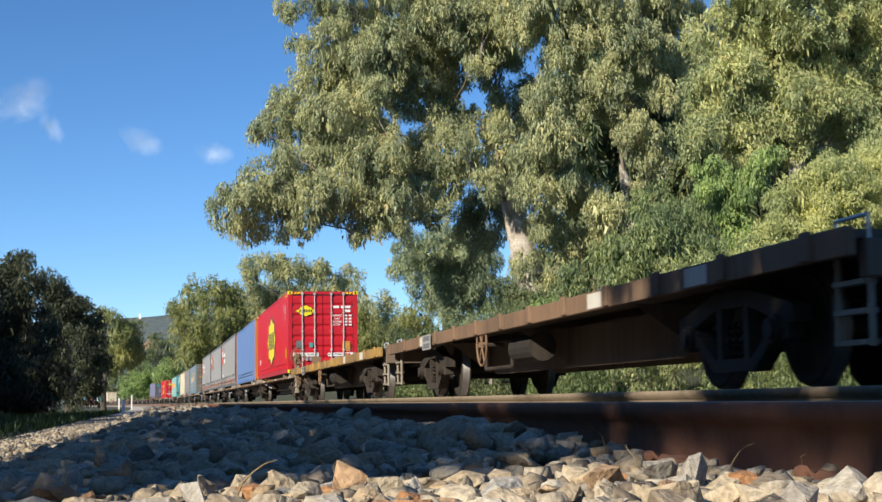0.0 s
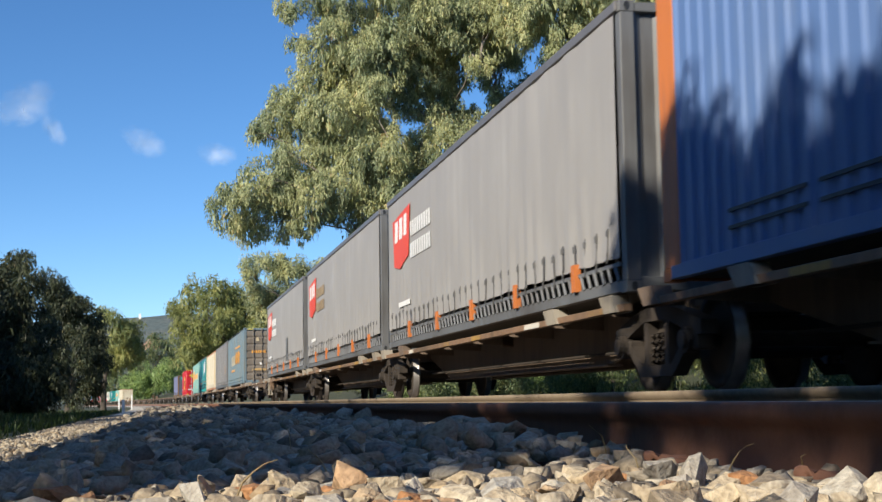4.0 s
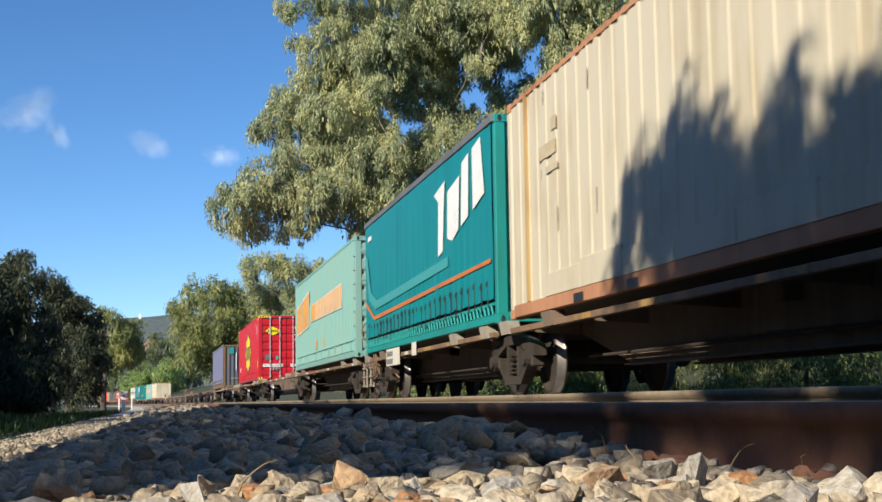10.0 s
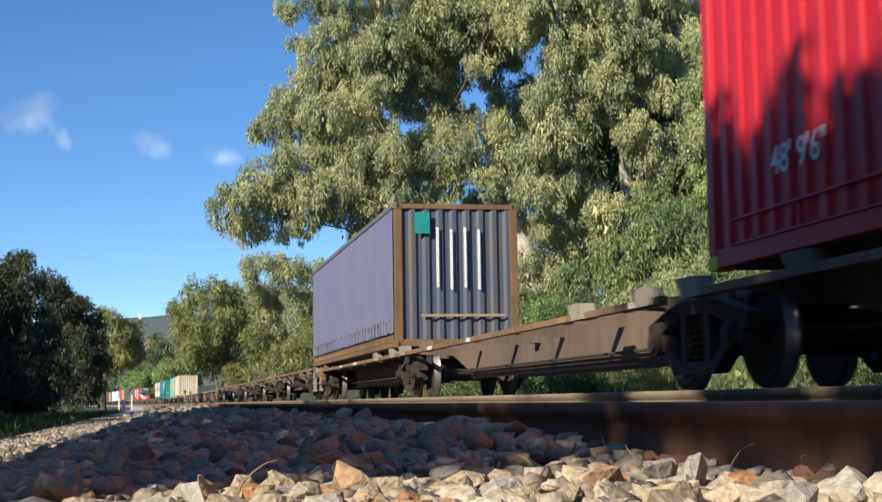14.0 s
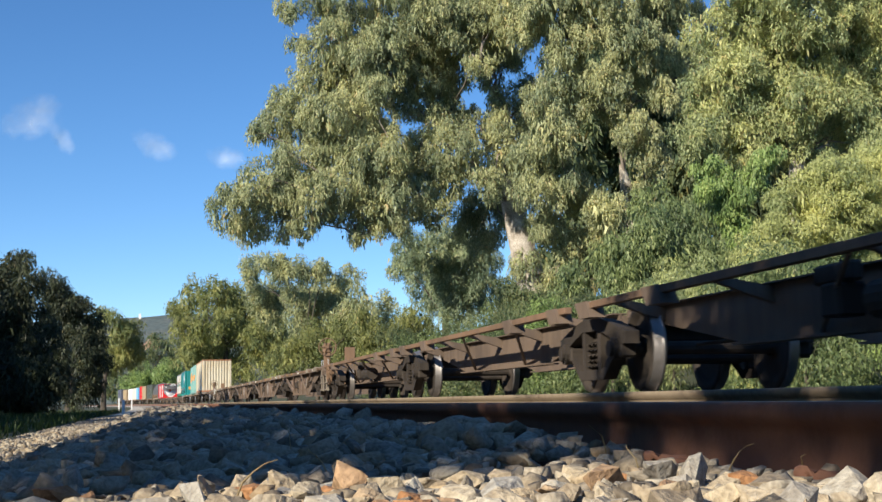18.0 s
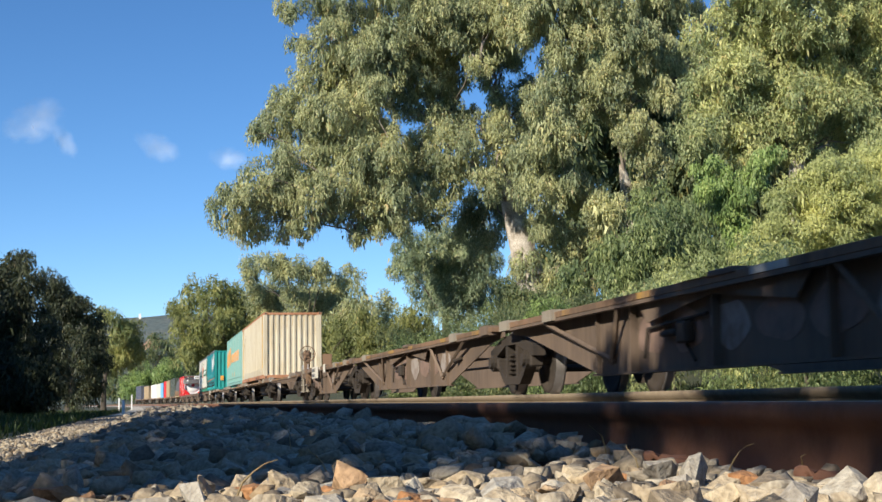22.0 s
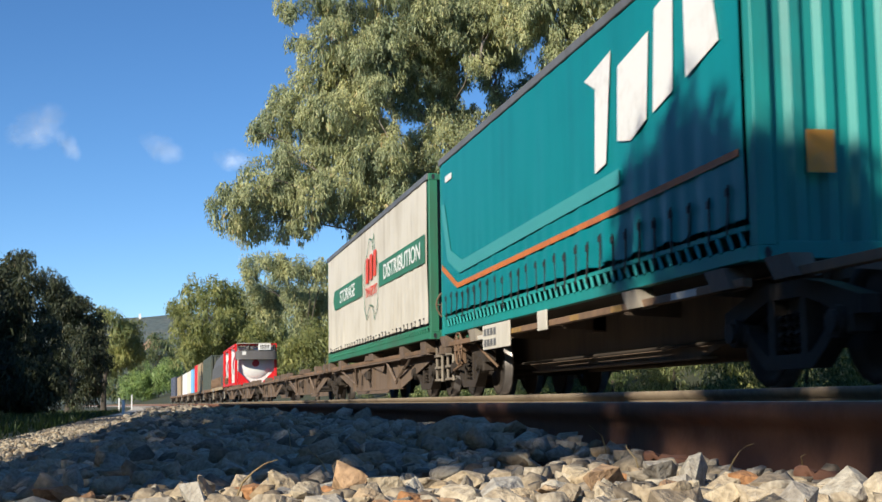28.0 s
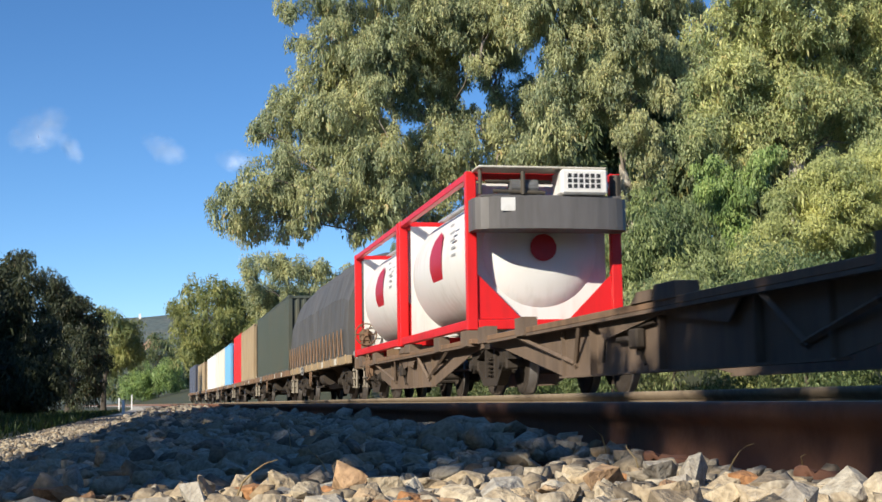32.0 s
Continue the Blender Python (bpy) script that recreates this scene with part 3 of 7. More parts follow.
tree('gum_tree', (27.3, 56.0), 0.5, 'gumlight', 'bark', 0.18, 0.45, 1.0, 'dense yellow-green gum tree beside the line',
     [(24.4, 56.1, 16.0, 1.83), (26.5, 56.7, 17.0, 1.87), (27.7, 54.6, 16.7, 1.99), (31.2, 56.6, 17.4, 2.1), (24.3, 55.6, 13.8, 1.74), (26.6, 56.3, 14.8, 1.85), (28.9, 56.5, 15.2, 1.73), (31.4, 56.5, 15.0, 1.76), (24.0, 56.1, 12.1, 1.44), (25.6, 56.2, 12.7, 1.67), (27.2, 55.0, 12.8, 1.66), (29.8, 56.0, 12.8, 1.56), (22.3, 54.8, 11.0, 1.1), (26.5, 55.9, 11.2, 1.36), (27.9, 56.1, 10.7, 1.23), (30.8, 56.9, 12.0, 1.43), (25.0, 55.7, 10.8, 1.13), (25.3, 54.5, 18.3, 2.12), (29.7, 56.1, 19.3, 2.24), (32.3, 55.1, 17.5, 2.23), (32.8, 56.8, 14.1, 1.94), (31.2, 55.6, 11.2, 1.56), (30.6, 57.1, 16.5, 1.68), (27.5, 56.5, 15.9, 1.56), (32.9, 57.9, 16.8, 1.66), (29.5, 56.3, 14.0, 1.41), (25.9, 57.1, 15.5, 1.4), (23.2, 56.2, 12.9, 1.2), (32.0, 57.3, 13.4, 1.45)], fill=False, full=1.1)
tree('sapling', (19.6, 44.0), 0.12, 'lush', 'darkbark', 0.15, 0.3, 1.1, 'young tree with bright green hanging leaves',
     [(18.7, 44.6, 7.7, 0.66), (18.9, 44.5, 6.7, 0.75), (19.2, 44.3, 6.1, 0.61), (20.2, 44.4, 7.6, 0.57), (20.7, 44.4, 8.4, 0.43), (17.9, 43.7, 6.9, 0.37), (19.6, 44.0, 5.4, 0.65), (19.2, 43.8, 6.8, 0.56), (19.7, 43.7, 4.6, 0.51)], fill=False, full=1.4, droop=1.5)
tree('wattle_tree', (20.0, 38.0), 0.2, 'wattle', 'darkbark', 0.112, 0.34, 1.1, 'feathery yellow-green wattle tree',
     [(19.7, 37.8, 6.2, 1.2), (21.3, 38.7, 6.7, 1.29), (18.7, 37.8, 6.0, 0.92), (18.1, 37.7, 5.6, 0.61), (19.2, 37.7, 5.0, 1.07), (20.6, 38.0, 5.2, 1.15), (17.9, 37.3, 4.6, 0.96), (17.4, 38.1, 4.4, 0.77), (21.6, 38.8, 4.3, 1.29), (19.7, 38.1, 4.0, 1.08), (22.2, 38.4, 6.0, 1.3)], fill=False)
tree('willow_shrub', (19.8, 52.0), 0.25, 'shrub', 'darkbark', 0.17, 0.42, 1.0, 'weeping grey-green shrub tree with bare branches',
     [(18.1, 49.7, 6.1, 1.2), (20.1, 51.3, 6.8, 1.2), (18.8, 49.8, 5.0, 1.3), (20.4, 50.4, 5.3, 1.2), (17.4, 50.5, 4.9, 1.1), (22.2, 53.9, 4.3, 1.1), (17.4, 50.1, 3.8, 1.0), (16.4, 50.9, 5.1, 0.7), (22.2, 52.0, 5.3, 0.9), (19.6, 53.8, 8.0, 0.9), (22.1, 54.4, 7.6, 1.1), (16.1, 53.1, 4.7, 0.8)], droop=1.6)
tree('backing_tree', (42.3, 104.0), 0.5, 'gumdark', 'darkbark', 0.8, 1.6, 1.0, 'dark dense trees on the slope behind the gums',
     [(30.6, 101.0, 22.0, 3.9), (37.0, 104.5, 26.6, 5.0), (43.4, 106.1, 24.4, 5.6), (46.2, 99.3, 23.0, 5.3), (55.4, 105.9, 24.6, 5.7), (33.3, 102.6, 16.6, 4.0), (39.3, 104.9, 18.4, 4.6), (45.5, 105.8, 17.7, 4.6), (50.9, 105.8, 16.8, 4.7), (56.2, 104.2, 16.7, 5.1), (30.5, 104.6, 11.9, 2.2), (33.4, 100.9, 10.6, 3.0), (39.6, 103.9, 10.5, 3.6), (43.7, 100.1, 10.1, 3.5), (51.1, 103.8, 10.1, 3.7), (57.5, 104.4, 10.1, 3.7), (27.8, 106.9, 8.5, 1.8), (30.3, 102.9, 7.3, 2.2)])
tree('gum_tree', (18.8, 92.0), 0.4, 'gumblue', 'darkbark', 0.2, 0.6, 1.0, 'smaller blue-green gum tree behind the big one',
     [(15.7, 87.6, 9.5, 1.6), (15.5, 92.3, 9.0, 1.0), (17.9, 89.3, 10.1, 1.9), (18.4, 94.2, 7.9, 1.8), (20.2, 91.0, 9.1, 2.1), (19.7, 90.9, 6.4, 1.9), (22.8, 95.8, 7.6, 1.6), (21.0, 91.0, 10.7, 1.3)])
tree('shrub', (17.2, 62.0), 0.12, 'gumdark', 'darkbark', 0.16, 0.5, 1.1, 'dark leafy creeper over the foot of the gum trees',
     [(15.6, 61.1, 4.6, 0.9), (16.7, 61.1, 3.9, 1.1), (18.2, 61.9, 4.2, 1.2), (18.8, 59.5, 3.7, 1.2), (20.8, 62.3, 3.3, 1.3), (16.2, 64.6, 3.5, 1.1), (18.4, 62.4, 2.8, 1.2)])
tree('shrub', (10.8, 100.0), 0.15, 'wood', 'darkbark', 0.22, 0.7, 0.8, 'pale green shrubs along the far bank',
     [(9.4, 102.4, 3.1, 1.9), (11.7, 104.5, 4.4, 2.0), (13.7, 103.4, 4.8, 1.9), (15.7, 102.4, 4.3, 1.9), (17.9, 103.1, 5.2, 1.8), (19.7, 103.2, 4.7, 1.6), (13.7, 97.5, 5.7, 1.1), (18.2, 99.8, 6.2, 1.1), (12.2, 98.4, 2.1, 1.6), (15.7, 97.6, 2.5, 1.6)])
tree('gum_tree', (12.5, 290.0), 0.7, 'wood', 'darkbark', 0.62, 1.7, 0.9, 'broad olive-green gum tree where the line bends',
     [(5.5, 291.1, 22.5, 3.52), (11.2, 287.1, 22.7, 3.47), (14.9, 291.9, 21.7, 3.11), (3.3, 291.3, 18.4, 2.81), (8.8, 283.7, 16.7, 4.11), (15.9, 289.1, 17.0, 4.19), (5.5, 288.2, 12.4, 3.61), (12.6, 293.3, 11.4, 4.53), (19.0, 283.4, 13.2, 4.11), (3.8, 284.7, 8.8, 2.47), (20.6, 290.2, 19.4, 2.81), (22.8, 288.5, 15.8, 3.49), (9.1, 292.6, 7.8, 3.53), (15.8, 287.3, 6.5, 3.47), (23.7, 285.2, 9.8, 3.86)])
tree('gum_tree', (17.0, 168.0), 0.4, 'gum', 'darkbark', 0.38, 0.95, 0.9, 'tall rounded gum tree farther along the line',
     [(10.9, 172.3, 16.8, 1.67), (12.4, 165.4, 16.8, 1.45), (15.1, 164.5, 16.1, 1.6), (17.5, 165.8, 15.4, 1.45), (13.9, 166.4, 15.1, 1.05), (19.2, 165.3, 15.8, 1.13), (22.3, 168.4, 15.4, 1.81), (21.4, 172.4, 14.0, 1.68), (23.1, 164.3, 12.3, 1.92), (27.0, 167.2, 12.0, 1.06), (16.2, 169.7, 12.0, 2.31), (19.9, 171.8, 11.8, 2.51), (17.2, 173.0, 8.7, 2.52), (20.4, 164.4, 8.3, 2.4), (22.3, 168.4, 9.9, 2.05), (12.7, 178.9, 14.2, 2.08), (16.3, 178.5, 14.0, 1.91), (11.1, 175.5, 14.5, 1.53), (19.2, 178.0, 13.9, 1.9), (27.0, 181.4, 11.4, 2.13), (26.2, 181.3, 9.1, 2.3), (28.1, 174.2, 10.0, 1.53), (13.5, 179.3, 11.3, 2.26), (24.8, 176.6, 6.7, 2.06)])
tree('shrub', (-1.5, 480.0), 0.2, 'lush', 'darkbark', 0.7, 2.2, 0.9, 'rounded bright green trees beyond the bend',
     [(-2.0, 479.7, 8.8, 6.24), (1.7, 472.4, 10.5, 4.78), (-7.6, 480.6, 8.0, 3.94), (-13.0, 485.7, 6.8, 3.04), (4.0, 482.2, 6.9, 3.25), (-4.8, 482.3, 5.1, 4.42), (-10.3, 478.3, 4.6, 3.23)], fill=False)
# these two trees carry their shade in the leaf colour
tree('tree', (-6.2, 64.0), 0.35, 'shadeleaf', 'darkbark', 0.2, 0.5, 0.95, 'bushy tree on the shaded side, shade in its leaf colour',
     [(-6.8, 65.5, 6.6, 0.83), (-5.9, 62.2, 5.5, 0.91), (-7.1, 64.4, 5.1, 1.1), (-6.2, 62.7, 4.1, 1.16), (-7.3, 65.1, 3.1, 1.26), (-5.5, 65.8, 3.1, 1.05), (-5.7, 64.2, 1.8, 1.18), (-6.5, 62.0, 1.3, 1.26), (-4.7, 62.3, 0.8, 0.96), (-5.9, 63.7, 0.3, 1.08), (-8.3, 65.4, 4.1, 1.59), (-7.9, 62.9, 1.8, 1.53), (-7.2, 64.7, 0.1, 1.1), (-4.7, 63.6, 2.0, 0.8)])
tree('tree', (-5.4, 84.0), 0.25, 'shadeleaf', 'darkbark', 0.22, 0.55, 1.0, 'tree beside the path, shade in its leaf colour',
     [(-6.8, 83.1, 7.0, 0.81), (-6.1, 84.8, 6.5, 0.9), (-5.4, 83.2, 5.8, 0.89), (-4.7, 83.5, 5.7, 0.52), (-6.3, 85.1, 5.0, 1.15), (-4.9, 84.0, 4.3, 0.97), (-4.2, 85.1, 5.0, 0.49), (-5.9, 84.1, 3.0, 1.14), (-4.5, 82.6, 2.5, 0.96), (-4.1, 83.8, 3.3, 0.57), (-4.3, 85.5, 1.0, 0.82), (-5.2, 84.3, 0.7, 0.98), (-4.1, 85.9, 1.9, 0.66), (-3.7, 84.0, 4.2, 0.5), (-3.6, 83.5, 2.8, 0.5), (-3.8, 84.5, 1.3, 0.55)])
tree('tree', (-3.4, 560.0), 0.4, 'gumdark', 'darkbark', 1.0, 2.6, 0.9, 'grey-green trees at the foot of the hill',
     [(-4.6, 560.9, 22.0, 3.52), (-7.9, 561.2, 17.5, 4.06), (-1.3, 563.3, 17.5, 4.07), (1.9, 556.5, 22.2, 3.22), (-3.6, 563.4, 26.5, 2.17), (4.2, 562.3, 17.5, 4.07), (-11.2, 565.7, 15.5, 3.27)], fill=False)
tree('tree', (-1.0, 620.0), 0.4, 'gumdark', 'darkbark', 1.3, 3.0, 0.9, 'belt of grey-green trees below the hill',
     [(-24.6, 629.6, 7.4, 4.25), (-19.7, 629.2, 9.8, 4.85), (-14.5, 611.2, 11.4, 4.71), (-9.9, 623.0, 12.6, 4.8), (-5.1, 629.4, 13.6, 5.46), (-0.2, 612.8, 13.2, 5.32), (4.6, 618.0, 12.3, 5.36), (9.6, 625.1, 11.4, 5.42), (14.5, 625.7, 12.3, 5.43), (-21.7, 618.8, 4.8, 3.58), (-12.3, 623.3, 5.9, 4.21), (-2.6, 624.1, 6.6, 4.81), (7.1, 616.5, 5.6, 4.75)], fill=False)
tree('tree', (-5.2, 125.0), 0.25, 'wood', 'darkbark', 0.28, 0.75, 1.0, 'olive tree at the end of the path',
     [(-4.1, 122.0, 6.5, 1.18), (-3.2, 124.0, 6.3, 1.08), (-5.0, 126.6, 5.5, 1.04), (-2.5, 126.1, 5.2, 0.85), (-3.7, 125.4, 4.4, 1.33), (-4.7, 126.0, 3.2, 0.97), (-2.8, 127.3, 4.0, 0.74), (-5.2, 126.1, 7.9, 0.61)])


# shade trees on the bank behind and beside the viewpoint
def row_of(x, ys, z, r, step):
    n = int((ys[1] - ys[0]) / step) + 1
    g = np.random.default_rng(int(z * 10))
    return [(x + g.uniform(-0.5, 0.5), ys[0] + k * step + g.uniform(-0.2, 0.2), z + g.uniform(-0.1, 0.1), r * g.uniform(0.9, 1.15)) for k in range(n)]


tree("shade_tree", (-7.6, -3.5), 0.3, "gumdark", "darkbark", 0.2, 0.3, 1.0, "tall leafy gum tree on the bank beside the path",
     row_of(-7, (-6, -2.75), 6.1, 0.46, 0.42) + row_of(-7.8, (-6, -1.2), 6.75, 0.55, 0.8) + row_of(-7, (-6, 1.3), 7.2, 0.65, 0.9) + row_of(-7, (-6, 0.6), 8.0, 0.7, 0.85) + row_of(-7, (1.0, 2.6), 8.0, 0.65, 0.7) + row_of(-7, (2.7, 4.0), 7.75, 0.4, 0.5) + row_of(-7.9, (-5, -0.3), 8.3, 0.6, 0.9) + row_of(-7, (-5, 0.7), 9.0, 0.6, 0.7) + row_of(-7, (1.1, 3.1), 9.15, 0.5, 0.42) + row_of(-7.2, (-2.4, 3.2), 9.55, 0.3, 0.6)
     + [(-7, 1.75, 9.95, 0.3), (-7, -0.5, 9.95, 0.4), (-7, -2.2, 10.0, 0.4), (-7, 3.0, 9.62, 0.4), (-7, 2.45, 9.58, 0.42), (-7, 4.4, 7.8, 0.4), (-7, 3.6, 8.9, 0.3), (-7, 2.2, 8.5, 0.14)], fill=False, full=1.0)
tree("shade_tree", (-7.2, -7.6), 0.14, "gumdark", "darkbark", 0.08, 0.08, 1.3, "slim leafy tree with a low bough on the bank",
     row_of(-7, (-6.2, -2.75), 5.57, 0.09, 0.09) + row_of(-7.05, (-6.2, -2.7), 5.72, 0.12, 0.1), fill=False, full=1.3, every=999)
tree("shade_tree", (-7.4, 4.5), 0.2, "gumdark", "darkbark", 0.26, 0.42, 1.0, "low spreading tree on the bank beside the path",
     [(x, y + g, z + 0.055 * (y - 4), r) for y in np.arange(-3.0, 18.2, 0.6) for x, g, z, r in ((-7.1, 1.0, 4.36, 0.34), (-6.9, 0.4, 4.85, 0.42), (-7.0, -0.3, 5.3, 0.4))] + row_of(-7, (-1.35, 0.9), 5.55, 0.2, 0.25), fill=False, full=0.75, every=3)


# unseen trees added to shade the verge, out to where the wood is seen
g = np.random.default_rng(33)
for k in range(9):
    y, x = 6 + 7.5 * k, -13.5 - 0.05 * k
    tree("shade_tree", (x, y), 0.25, "shadeleaf", "darkbark", 0.4, 0.8, 1.0, "unseen dark tree added to shade the verge",
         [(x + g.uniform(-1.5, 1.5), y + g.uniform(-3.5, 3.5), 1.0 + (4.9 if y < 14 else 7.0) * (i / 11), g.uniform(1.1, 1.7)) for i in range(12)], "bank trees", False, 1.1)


# unseen tall trees added to cut skylight, closing the rear and shaded side
for k, (x, y) in enumerate([(-21, -24 + 9 * i) for i in range(9)] + [(-12 + 9 * i, -27) for i in range(6)]):
    tree("screen_tree", (x, y), 0.3, "shadeleaf", "darkbark", 1.0, 1.7, 1.0, "unseen tall tree added behind the path to cut skylight",
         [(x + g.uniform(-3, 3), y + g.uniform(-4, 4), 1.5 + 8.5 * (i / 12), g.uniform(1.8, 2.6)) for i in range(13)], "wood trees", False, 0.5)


# leafy bank behind the far rail
g = np.random.default_rng(21)
SHRUBS = ("shrub", "lush", "shrub", "wattle", "gumlight", "shrub")
for k in range(17):
    y = 15 + k * 4.2 + g.uniform(-1, 1)
    x = 10.6 + y * 0.045 + g.uniform(-0.6, 1.0)
    h = g.uniform(0.8, 1.5) + y * 0.03
    rows = [(x + g.uniform(-0.8, 1.2), y + g.uniform(-1.8, 1.8), 0.2 + h * g.uniform(0.1, 0.9), h * g.uniform(0.42, 0.62)) for _ in range(6)]
    tree("shrub", (x, y), 0.05, SHRUBS[k % 6] if y < 46 else ("gumdark", "shrub")[k % 2], "darkbark", 0.07 + y * 0.0009, 0.28 + y * 0.003, 1.0, "leafy green shrub on the bank beside the line", rows, "bank shrubs", False, 0.42)


def grass(name, label, n, where, size, material, seed):
    """Blades as slim bent triangles."""
    r = np.random.default_rng(seed)
    pos = where(r, n)
    n = len(pos)
    h = size * r.uniform(0.5, 1.4, n)
    a = r.uniform(0, 2 * np.pi, n)
    side = np.stack([np.cos(a), np.sin(a), np.zeros(n)], 1) * (h * 0.09)[:, None]
    tip = pos + np.stack([r.normal(0, 0.35, n) * h, r.normal(0, 0.35, n) * h, h], 1)
    v = np.stack([pos - side, pos + side, tip], 1).reshape(-1, 3)
    me = raw_mesh(name, v, np.arange(3 * n).reshape(-1, 3), M[material])
    return tagged(new(name, me), label, "grass", kind="stuff")


def verge(r, n):
    x = r.uniform(-14, -1.9, n)
    y = 8 + 82 * r.uniform(0, 1, n) ** 1.3
    return np.stack([x + np.array([bend(v) for v in y]), y, np.array([ground_z(v) for v in x])], 1)


def bank(r, n):
    x = 8.6 + 6 * r.uniform(0, 1, n) ** 1.5
    y = 10 + 70 * r.uniform(0, 1, n) ** 1.2
    return np.stack([x + np.array([bend(v) for v in y]), y, np.array([ground_z(v) for v in x])], 1)


grass("grass", "short green grass along the shaded verge", 26000, verge, 0.16, "grass", 5)
grass("grass", "rough grass and weeds on the sunny bank", 30000, bank, 0.3, "grass", 6)


# ballast: angular broken stone
def stone_shapes(n):
    out = []
    r = np.random.default_rng(77)
    for k in range(n):
        bm = bmesh.new()
        d = r.normal(size=(16, 3))
        d /= np.linalg.norm(d, axis=1)[:, None]
        p = (0.5 * d + 0.42 * d / np.abs(d).max(axis=1)[:, None]) * r.uniform(0.82, 1.08, (16, 1))
        p *= np.array((1.05, r.uniform(0.6, 1.0), r.uniform(0.36, 0.68)))
        for q in p:
            bm.verts.new(q)
        bmesh.ops.convex_hull(bm, input=bm.verts[:])
        bmesh.ops.delete(bm, geom=[w for w in bm.verts if not w.link_faces], context="VERTS")
        bmesh.ops.recalc_face_normals(bm, faces=bm.faces[:])
        bmesh.ops.triangulate(bm, faces=bm.faces[:])
        me = bpy.data.meshes.new("stone")
        bm.to_mesh(me)
        bm.free()
        me.materials.append(M["pebble"])
        out.append(me)
    return out


SHAPES = stone_shapes(22)
GROUND = bpy.data.objects["ground"]


def turn_of(r):
    return Euler((r.normal(0, 0.36), r.normal(0, 0.36), r.uniform(0, 6.283))).to_matrix()


def ballast():
    r = np.random.default_rng(12)
    vs, ts, off, singles = [], [], 0, 0
    arrays = []
    for me in SHAPES:
        v = np.empty(len(me.vertices) * 3)
        me.vertices.foreach_get("co", v)
        t = np.empty(len(me.polygons) * 3, np.int32)
        me.polygons.foreach_get("vertices", t)
        arrays.append((v.reshape(-1, 3), t.reshape(-1, 3)))
    bands = [(1.1, 3.2, 0.041, 0.028), (3.2, 7.0, 0.062, 0.044), (7, 14, 0.08, 0.05), (14, 26, 0.105, 0.05), (26, 60, 0.17, 0.065)]
    for y0, y1, step, size in bands:
        y = y0
        while y < y1:
            x = -0.78
            x1 = 0.985
            while x < x1:
                px, py = x + r.uniform(-0.5, 0.5) * step, y + r.uniform(-0.5, 0.5) * step
                s = size * r.choice((0.55, 0.8, 1.0, 1.0, 1.25, 1.5), p=(0.15, 0.2, 0.25, 0.2, 0.13, 0.07)) * r.uniform(0.85, 1.15)
                z = ground_z(px) + s * r.uniform(0.1, 0.7) + 0.022 * noise.noise((px * 2.6, py * 2.6, 0)) + 0.055 * math.exp(-max(0.0, py - 1.6) / 1.2) + 0.05 * min(1.0, max(0.0, (py - 2.5) / 0.9)) * min(1.0, max(0.0, (px - 0.3) / 0.5))
                k = int(r.integers(len(SHAPES)))
                m = np.array(turn_of(r)) * s
                if py < 2.35 and -0.42 < px + 0.14 * (py - 1.3) < 0.98 and py > 1.25 and singles < 300 and s > 0.03:
                    ob = new("stone", SHAPES[k])
                    ob.parent = GROUND
                    ob.matrix_local = Matrix.Translation((px, py, z)) @ Matrix(m.tolist()).to_4x4()
                    singles += 1
                else:
                    v, t = arrays[k]
                    vs.append(v @ m.T + (px + (bend(py)), py, z))
                    ts.append(t + off)
                    off += len(v)
                x += step
            y += step
    # coarser stone over the rest of the bed, stained and darkened against bounce
    dv, dt, doff = [], [], 0
    for xa, xb, ya, yb in ((-0.75, 0.98, -3.5, 1.1), (1.2, 2.57, -3.5, 14.0), (2.8, 4.9, -3.5, 14.0), (5.15, 6.35, -3.5, 14.0), (6.6, 7.4, -3.5, 14.0)):
        for _ in range(int((xb - xa) * (yb - ya) / 0.03)):
            px, py, s = r.uniform(xa, xb), r.uniform(ya, yb), r.uniform(0.045, 0.075)
            v, t = arrays[int(r.integers(len(SHAPES)))]
            dv.append(v @ (np.array(turn_of(r)) * s).T + (px + (bend(py) if py > 0 else 0), py, ground_z(px) - 0.3 * s))
            dt.append(t + doff)
            doff += len(v)
    # loose gravel on the path
    for _ in range(4200):
        py = 4.5 + 40 * r.uniform() ** 1.6
        px = r.uniform(-1.75, -0.7)
        s = 0.012 + 0.02 * r.uniform() + 0.0006 * py
        v, t = arrays[int(r.integers(len(SHAPES)))]
        vs.append(v @ (np.array(turn_of(r)) * s).T + (px + bend(py), py, ground_z(px) + 0.3 * s))
        ts.append(t + off)
        off += len(v)
    me = raw_mesh("ballast", np.concatenate(vs), np.concatenate(ts), M["stone"])
    tagged(new("ballast", raw_mesh("ballast", np.concatenate(dv), np.concatenate(dt), M["trackstone"])), "brake-dust brown ballast between the rails, darkened against bounced light", "ballast", kind="stuff")
    tagged(new("ballast", me), "pale angular ballast stones with brown and grey pieces", "ballast", kind="stuff")


ballast()


